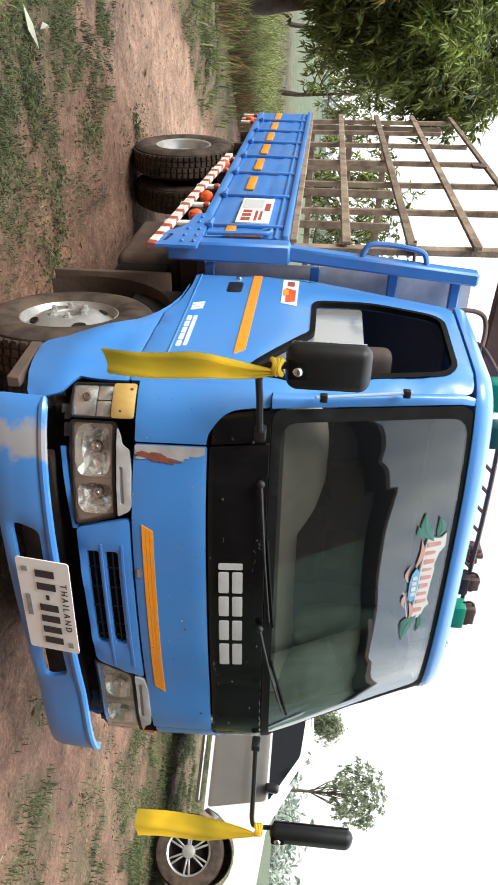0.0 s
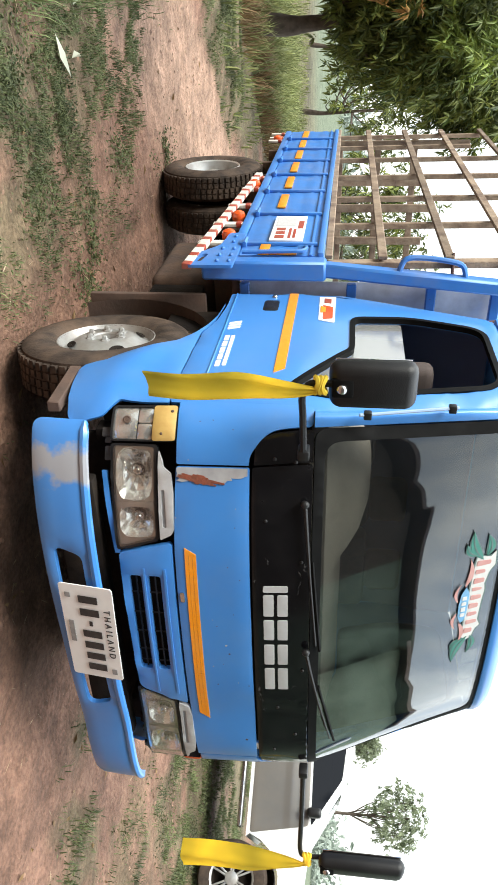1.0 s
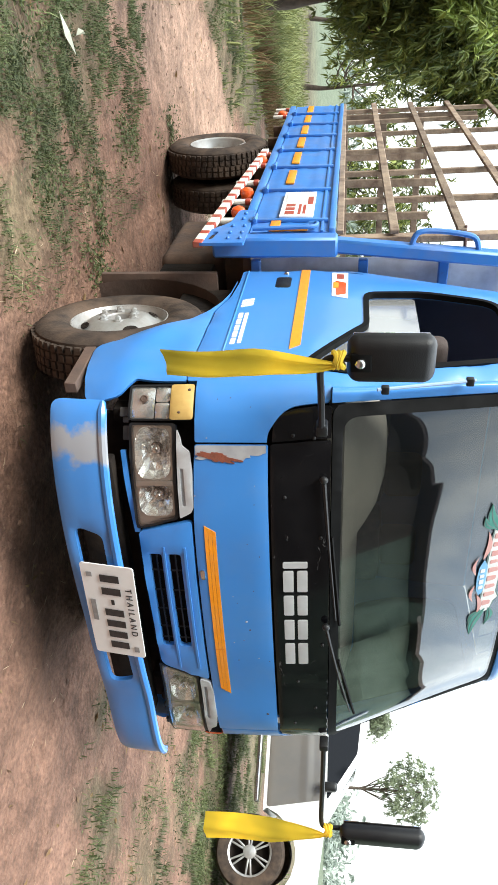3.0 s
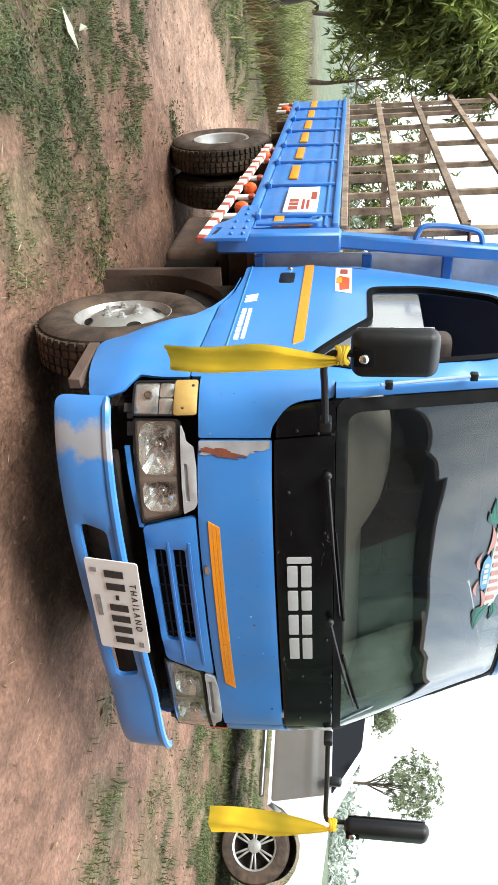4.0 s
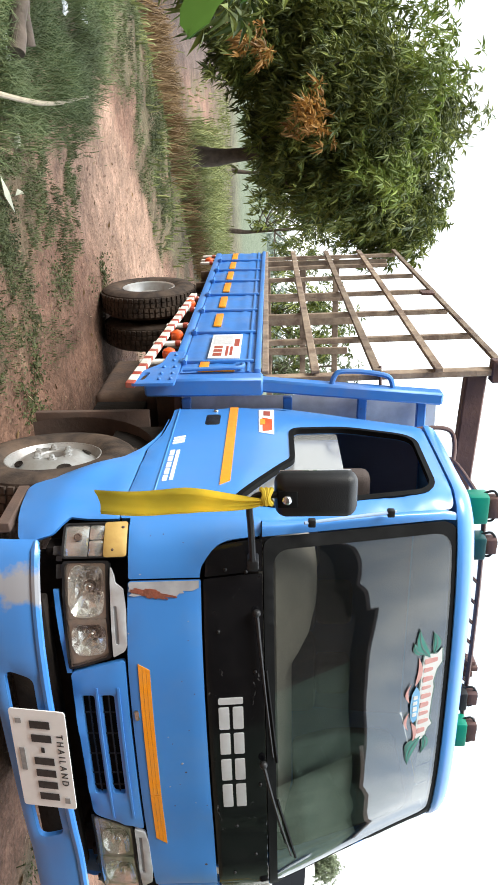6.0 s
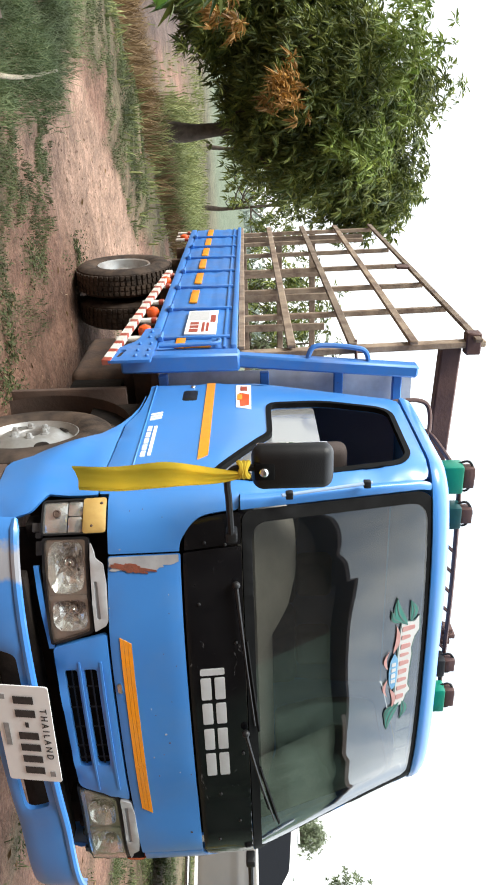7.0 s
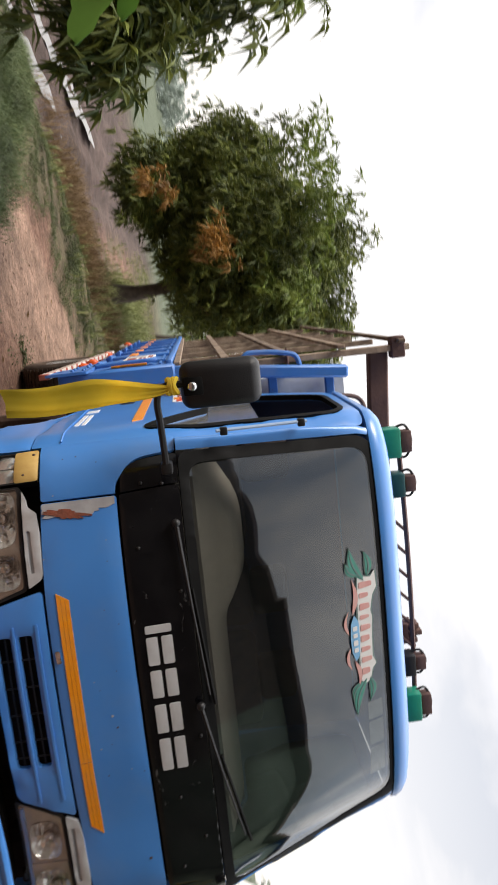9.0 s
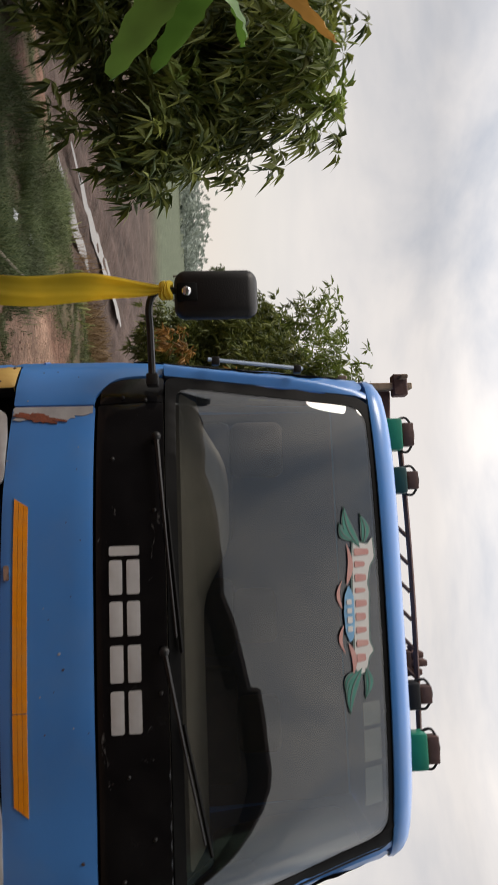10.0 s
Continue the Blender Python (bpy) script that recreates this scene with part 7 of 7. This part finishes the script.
# ---- yellow cloths tied to the mirror arms
def cloth(at, lo_w, length, lean, seed):
    """A folded strip that hangs from a knot at the arm."""
    bm = bmesh.new()
    rows, cols = 26, 18
    grid = []
    for i in range(rows + 1):
        k = i / rows
        w = 0.022 + (lo_w - 0.022) * min(1, k * 2.2) ** 0.7
        row = []
        for j in range(cols + 1):
            t = j / cols * 2 - 1
            fold = 0.009 * math.sin(t * 4 + 1.6 * k + seed) * min(1, k * 4) + 0.0025 * math.sin(t * 9 + seed * 2 + k * 5)
            x = at[0] + t * w * 0.5 + lean * k + 0.006 * math.sin(k * 9 + seed)
            z = at[2] - length * k + 0.010 * math.sin(t * 2 + seed) * k
            row.append(bm.verts.new((x, at[1] - 0.03 + fold - 0.02 * (1 - t * t) * min(1, k * 5), z)))
        grid.append(row)
    for i in range(rows):
        for j in range(cols):
            bm.faces.new((grid[i][j], grid[i + 1][j], grid[i + 1][j + 1], grid[i][j + 1]))
    bmesh.ops.solidify(bm, geom=bm.faces[:], thickness=0.002)
    t = thing("yellow_cloth", "yellow cloth strip knotted to a mirror arm", "cloth", "cloths on the mirrors")
    part("strip", bm, M["yellow"], t)
    for a in range(3):
        bm = bmesh.new()
        tube(bm, [(at[0] + 0.026 * math.cos(q), at[1] + 0.026 * math.sin(q), at[2] + 0.012 * a + 0.006 * math.sin(2 * q + a)) for q in np.linspace(0, math.tau, 13)[:-1]], 0.010, 6, True)
        part("knot", bm, M["yellow"], t)


cloth((-1.195, 0.06, 1.435), 0.105, 0.585, 0.0, 1)
cloth((1.64, 0.03, 1.425), 0.25, 0.66, 0.0, 4)

# ================= small things on the dirt =================
bm = bmesh.new()
tube(bm, smooth_path([(-2.63, 1.35, 0.05), (-2.57, 2.10, 0.07), (-2.55, 2.95, 0.06), (-2.61, 3.86, 0.09)], 4), [0.016, 0.016, 0.017, 0.016, 0.015, 0.015, 0.016, 0.015, 0.014, 0.014, 0.013, 0.012, 0.011], 8)
tagged(link_mesh("stick", bm, M["cane"]), "long pale stick lying in the grass", "stick")
for k, (a, b, r) in enumerate((((-2.80, 2.34, 0.06), (-3.20, 2.60, 0.07), 0.05), ((-2.85, 2.62, 0.05), (-3.25, 2.60, 0.06), 0.04))):
    bm = bmesh.new()
    p = [Vector(a).lerp(Vector(b), i / 5) + Vector((0, 0, 0.006 * math.sin(i * 2.1 + k))) for i in range(6)]
    tube(bm, p, [r * q for q in (1.0, 0.97, 0.93, 0.96, 0.9, 0.84)], 12)
    tagged(link_mesh("log", bm, M["bark"]), "dark weathered log lying on dirt", "log", "logs on the dirt")
for x, y, w, sd in ((-2.83, 2.44, 0.09, 1), (-3.18, 4.40, 0.10, 2), (-3.2, 3.86, 0.06, 3)):
    bm = bmesh.new()
    z0 = float(ground_z(x, y))
    g = []
    for i in range(9):
        for j in range(9):
            u, v = (i / 8 - 0.5) * 2, (j / 8 - 0.5) * 2
            k = max(0.0, 1 - (u * u + v * v) * 0.5)
            g.append(bm.verts.new((x + u * w * (0.8 + 0.3 * noise.noise((u * 2, v * 2, sd))), y + v * w * (0.8 + 0.3 * noise.noise((u * 2, v * 2, sd + 9))), z0 + 0.012 + 0.05 * k * (0.6 + 0.7 * noise.noise((u * 3, v * 3, sd + 4))))))
    for i in range(8):
        for j in range(8):
            bm.faces.new((g[i * 9 + j], g[i * 9 + 9 + j], g[i * 9 + 10 + j], g[i * 9 + j + 1]))
    tagged(link_mesh("plastic_scrap", bm, M["white_paint"]), "crumpled white plastic scrap lying on dirt", "litter", "scraps on the dirt")

# ================= pickup and house =================
# one car paint twice: bright where lit, greyer for ground reflected in the doors
M["car_dimmed"] = material("dimmed_car_paint", (0.21, 0.20, 0.185), 0.3, 0.4, second=(0.17, 0.16, 0.15), scale=3, amount=0.5, dirt=(0.3, 0.24, 0.18), dirt_amount=0.25, coat=0.4)
M["car_white"] = material("white_car_paint", (0.74, 0.74, 0.73), 0.3, second=(0.68, 0.68, 0.67), scale=3, amount=0.5, dirt=(0.4, 0.33, 0.26), dirt_amount=0.2, coat=0.4)
M["dark_glass"] = glass("dark_tinted_glass", (0.05, 0.06, 0.07), 0.8, 0.05, (0.004, 0.005, 0.008), 0.02)
PICK = Matrix.Translation((6.74, 2.43, 0.17)) @ Matrix.Rotation(math.atan2(-0.888, 0.459), 4, "Z")
# its own frame: x ahead from the front axle, y to its left, z up
pickup = thing("pickup", "white double-cab pickup with dimmed doors parked on grass", "pickup")
pickup.matrix_world = PICK


def hull(bm, profile, half, top_half, z_belt):
    """A body skin: the side outline closed across the width, drawn in above the belt."""
    rows = []
    for y in (-1, -0.92, -0.6, 0, 0.6, 0.92, 1):
        row = []
        for x, z in profile:
            k = max(0, (z - z_belt))
            w = half - (half - top_half) * min(1, k / 0.75)
            edge = 0.03 if abs(y) == 1 else 0.0
            row.append(bm.verts.new((x, y * w, z - edge * (0.5 if z > z_belt else 0))))
        rows.append(row)
    n = len(profile)
    for a, b in zip(rows, rows[1:]):
        for i in range(n):
            bm.faces.new((a[i], a[(i + 1) % n], b[(i + 1) % n], b[i]))
    bm.faces.new(rows[0][::-1])
    bm.faces.new(rows[-1])
    bmesh.ops.recalc_face_normals(bm, faces=bm.faces)


def arc(cx, cz, r, a0, a1, n=10):
    return [(cx + r * math.cos(radians(a)), cz + r * math.sin(radians(a))) for a in np.linspace(a0, a1, n)]


low = [(0.90, 0.45), (0.92, 0.70), (0.85, 0.98), (0.62, 1.06), (-0.42, 1.18), (-0.5, 1.22), (-2.75, 1.22), (-2.78, 1.12), (-4.15, 1.12), (-4.2, 0.62), (-3.98, 0.55)]
profile = low[:10] + [(-3.52, 0.55)] + arc(-3.05, 0.42, 0.47, 165, 15) + [(-2.55, 0.50), (-0.52, 0.50)] + arc(-0.10, 0.42, 0.47, 165, 15) + [(0.5, 0.48)]
bm = bmesh.new()
hull(bm, profile, 0.90, 0.86, 1.0)
body = part("body", bm, M["car_white"], pickup, "white pickup body")
bm = bmesh.new()
hull(bm, [(-0.45, 1.18), (-1.18, 1.61), (-1.42, 1.665), (-2.35, 1.66), (-2.62, 1.58), (-2.80, 1.20)], 0.87, 0.68, 1.18)
cabin = part("cabin", bm, M["car_white"], pickup)
for s in (-1, 1):
    def tum(x, z, off):
        w = 0.87 - (0.87 - 0.68) * min(1, max(0, z - 1.18) / 0.75)
        return (x, s * (w + off), z)
    for line in ([(-0.68, 1.215), (-1.20, 1.555), (-1.62, 1.60), (-1.62, 1.215)], [(-1.70, 1.215), (-1.70, 1.60), (-2.30, 1.585), (-2.52, 1.52), (-2.62, 1.23)]):
        bm = bmesh.new()
        sheet(bm, rounded(line, 0.04), lambda x, z: tum(x, z, 0.004), step=0.12, thick=0.006, flip=s > 0)
        part("side_window", bm, M["dark_glass"], cabin, "dark tinted side window")
    for x0, x1 in ((-1.66, -0.56), (-2.58, -1.67)):
        bm = bmesh.new()
        sheet(bm, rounded([(x0, 0.54), (x1, 0.54), (x1 - (0.12 if x1 > -1 else 0), 1.19), (x0, 1.19)], 0.04), lambda x, z: (x, s * (0.904 - 0.045 * max(0, z - 1.0) + 0.012 * math.exp(-((z - 0.98) / 0.03) ** 2)), z), step=0.04, thick=0.01, lift=0.004, flip=s > 0, rim=0.005)
        d = part("car_door", bm, M["car_dimmed"], pickup, "pickup door, ground reflection put into its grey-brown colour")
        bm = bmesh.new()
        box(bm, (x0 + 0.08, s * 0.905 - 0.012, 1.03), (x0 + 0.26, s * 0.905 + 0.02, 1.06), 0.008)
        part("door_handle", bm, M["chrome"], d)
    bm = bmesh.new()
    bar(bm, (-2.5, s * 0.90, 0.42), (-0.6, s * 0.90, 0.42), 0.16, 0.05, (0, 0, 1), 0.015)
    part("side_step", bm, M["chrome"], pickup, "pale metal side step")
    bm = bmesh.new()
    box(bm, (-0.86, s * 0.98 - 0.10, 1.17), (-0.76, s * 0.98 + 0.10, 1.33), 0.035, 3)
    part("door_mirror", bm, M["plastic"], pickup, "black door mirror")
    bm = bmesh.new()
    box(bm, (0.55, s * 0.80 - 0.09, 0.80), (0.86, s * 0.80 + 0.11, 0.98), 0.03, 2)
    part("car_headlight", bm, M["lens"], pickup)
    for x in (-0.10, -3.05):
        w = new("car_wheel")
        w.parent = pickup
        w.location = (x, s * 0.80, 0.385)
        bm = bmesh.new()
        revolve(bm, [(-0.12, 0.24), (-0.13, 0.30), (-0.12, 0.36), (-0.07, 0.385), (0.07, 0.385), (0.12, 0.36), (0.13, 0.30), (0.12, 0.24)], 40, "X")
        bmesh.ops.rotate(bm, verts=bm.verts, cent=(0, 0, 0), matrix=Matrix.Rotation(radians(90), 3, "Z"))
        part("tyre", bm, M["tyre"], w)
        bm = bmesh.new()
        revolve(bm, [(0.10, 0.245), (0.12, 0.235), (0.06, 0.22), (0.02, 0.20), (0.02, 0.001)], 40, "X")
        bmesh.ops.recalc_face_normals(bm, faces=bm.faces)
        bmesh.ops.rotate(bm, verts=bm.verts, cent=(0, 0, 0), matrix=Matrix.Rotation(radians(90) * s, 3, "Z"))
        rim = part("rim", bm, M["chassis"], w, "alloy wheel with split spokes")
        for k in range(6):
            bm = bmesh.new()
            for da in (-0.21, 0.21):
                a = k * math.tau / 6 + da
                a2 = k * math.tau / 6 + da * 0.6
                bar(bm, (0.03 * math.cos(a), s * 0.10, 0.03 * math.sin(a)), (0.232 * math.cos(a2), s * 0.10, 0.232 * math.sin(a2)), 0.021, 0.03, (0, 1, 0), 0.006)
            part("spoke", bm, M["rim"], rim)
        bm = bmesh.new()
        revolve(bm, [(0.0, 0.07), (0.125, 0.07), (0.13, 0.05), (0.135, 0.001)], 20, "X")
        revolve(bm, [(0.105, 0.248), (0.125, 0.243), (0.118, 0.225), (0.09, 0.222)], 40, "X")
        bmesh.ops.recalc_face_normals(bm, faces=bm.faces)
        bmesh.ops.rotate(bm, verts=bm.verts, cent=(0, 0, 0), matrix=Matrix.Rotation(radians(90) * s, 3, "Z"))
        part("hub", bm, M["rim"], rim)
bm = bmesh.new()
sheet(bm, rounded([(-0.70, 0.06), (0.70, 0.06), (0.60, 0.88), (-0.60, 0.88)], 0.06), lambda y, k: (-0.47 - 0.68 * k, y, 1.185 + 0.41 * k), step=0.15, thick=0.006, lift=0.006)
part("car_windscreen", bm, M["dark_glass"], cabin)
for s in (-1, 1):
    bm = bmesh.new()
    tube(bm, [(-1.5, s * 0.60, 1.685), (-2.4, s * 0.60, 1.68)], 0.014, 6)
    part("roof_rail", bm, M["chrome"], pickup)

# houses out of view on the yard's near side, shaped for the windscreen's reflection
M["plank"] = material("dark_house_boards", (0.10, 0.075, 0.06), 0.85, second=(0.05, 0.04, 0.032), scale=4, amount=0.8, bump=0.3, bump_scale=20)
M["green_plank"] = material("weathered_green_boards", (0.17, 0.22, 0.17), 0.85, second=(0.10, 0.14, 0.10), scale=1.2, amount=0.8, bump=0.3, bump_scale=20)
M["tin"] = material("rusty_roof_sheet", (0.13, 0.10, 0.09), 0.7, second=(0.08, 0.05, 0.04), scale=3, amount=0.8)
def long_house(profile, deep, place, label, boards):
    """A long timber house: boarded wall, and a roof whose front edge follows the profile; y runs back from the front."""
    h = thing("house", label, "house")
    h.matrix_world = place
    bm = bmesh.new()
    rows = []
    for y in (0.3, deep):
        rows.append([bm.verts.new((x, y, z - 0.25)) for x, z in profile] + [bm.verts.new((profile[-1][0], y, -0.2)), bm.verts.new((profile[0][0], y, -0.2))])
    n = len(rows[0])
    bm.faces.new(rows[0])
    bm.faces.new(rows[1][::-1])
    for i in range(n):
        j = (i + 1) % n
        bm.faces.new((rows[0][j], rows[0][i], rows[1][i], rows[1][j]))
    bmesh.ops.recalc_face_normals(bm, faces=bm.faces)
    part("wall", bm, boards, h)
    for (xa, za), (xb, zb) in zip(profile, profile[1:]):
        bm = bmesh.new()
        bar(bm, (xa, deep / 2, za - 0.05), (xb, deep / 2, zb - 0.05), deep, 0.09, (0, 0, 1), 0.01)
        part("roof_sheet", bm, M["tin"], h)


turn = Matrix.Rotation(math.pi, 4, "Z")
long_house([(-5.4, 8.55), (-4.6, 8.40), (-3.6, 8.25), (-2.42, 8.05), (-2.38, 7.86), (-1.0, 7.55), (-0.3, 7.3), (4.0, 7.15), (6.8, 7.6), (16, 9.9)], 5.0, Matrix.Translation((0, -5.6, 0)) @ turn, "long dark timber house facing the yard", M["plank"])
long_house([(-16.7, 11.05), (-12.3, 10.0), (-10.5, 9.6), (-6.8, 8.85), (-5.4, 8.55)], 5.0, Matrix.Translation((0, -5.6, 0)) @ turn, "tall green boarded barn, added out of view for the reflection", M["green_plank"])
long_house([(-5.5, 9.3), (-4.4, 8.4), (-3.2, 7.4), (-0.5, 6.4), (0.8, 5.5), (1.3, 5.2)], 4.0, Matrix.Translation((10.2, 0, 0)) @ Matrix.Rotation(radians(-90), 4, "Z") @ Matrix.Scale(-1, 4, (1, 0, 0)), "green boarded wing, added out of view to darken the reflection", M["green_plank"])
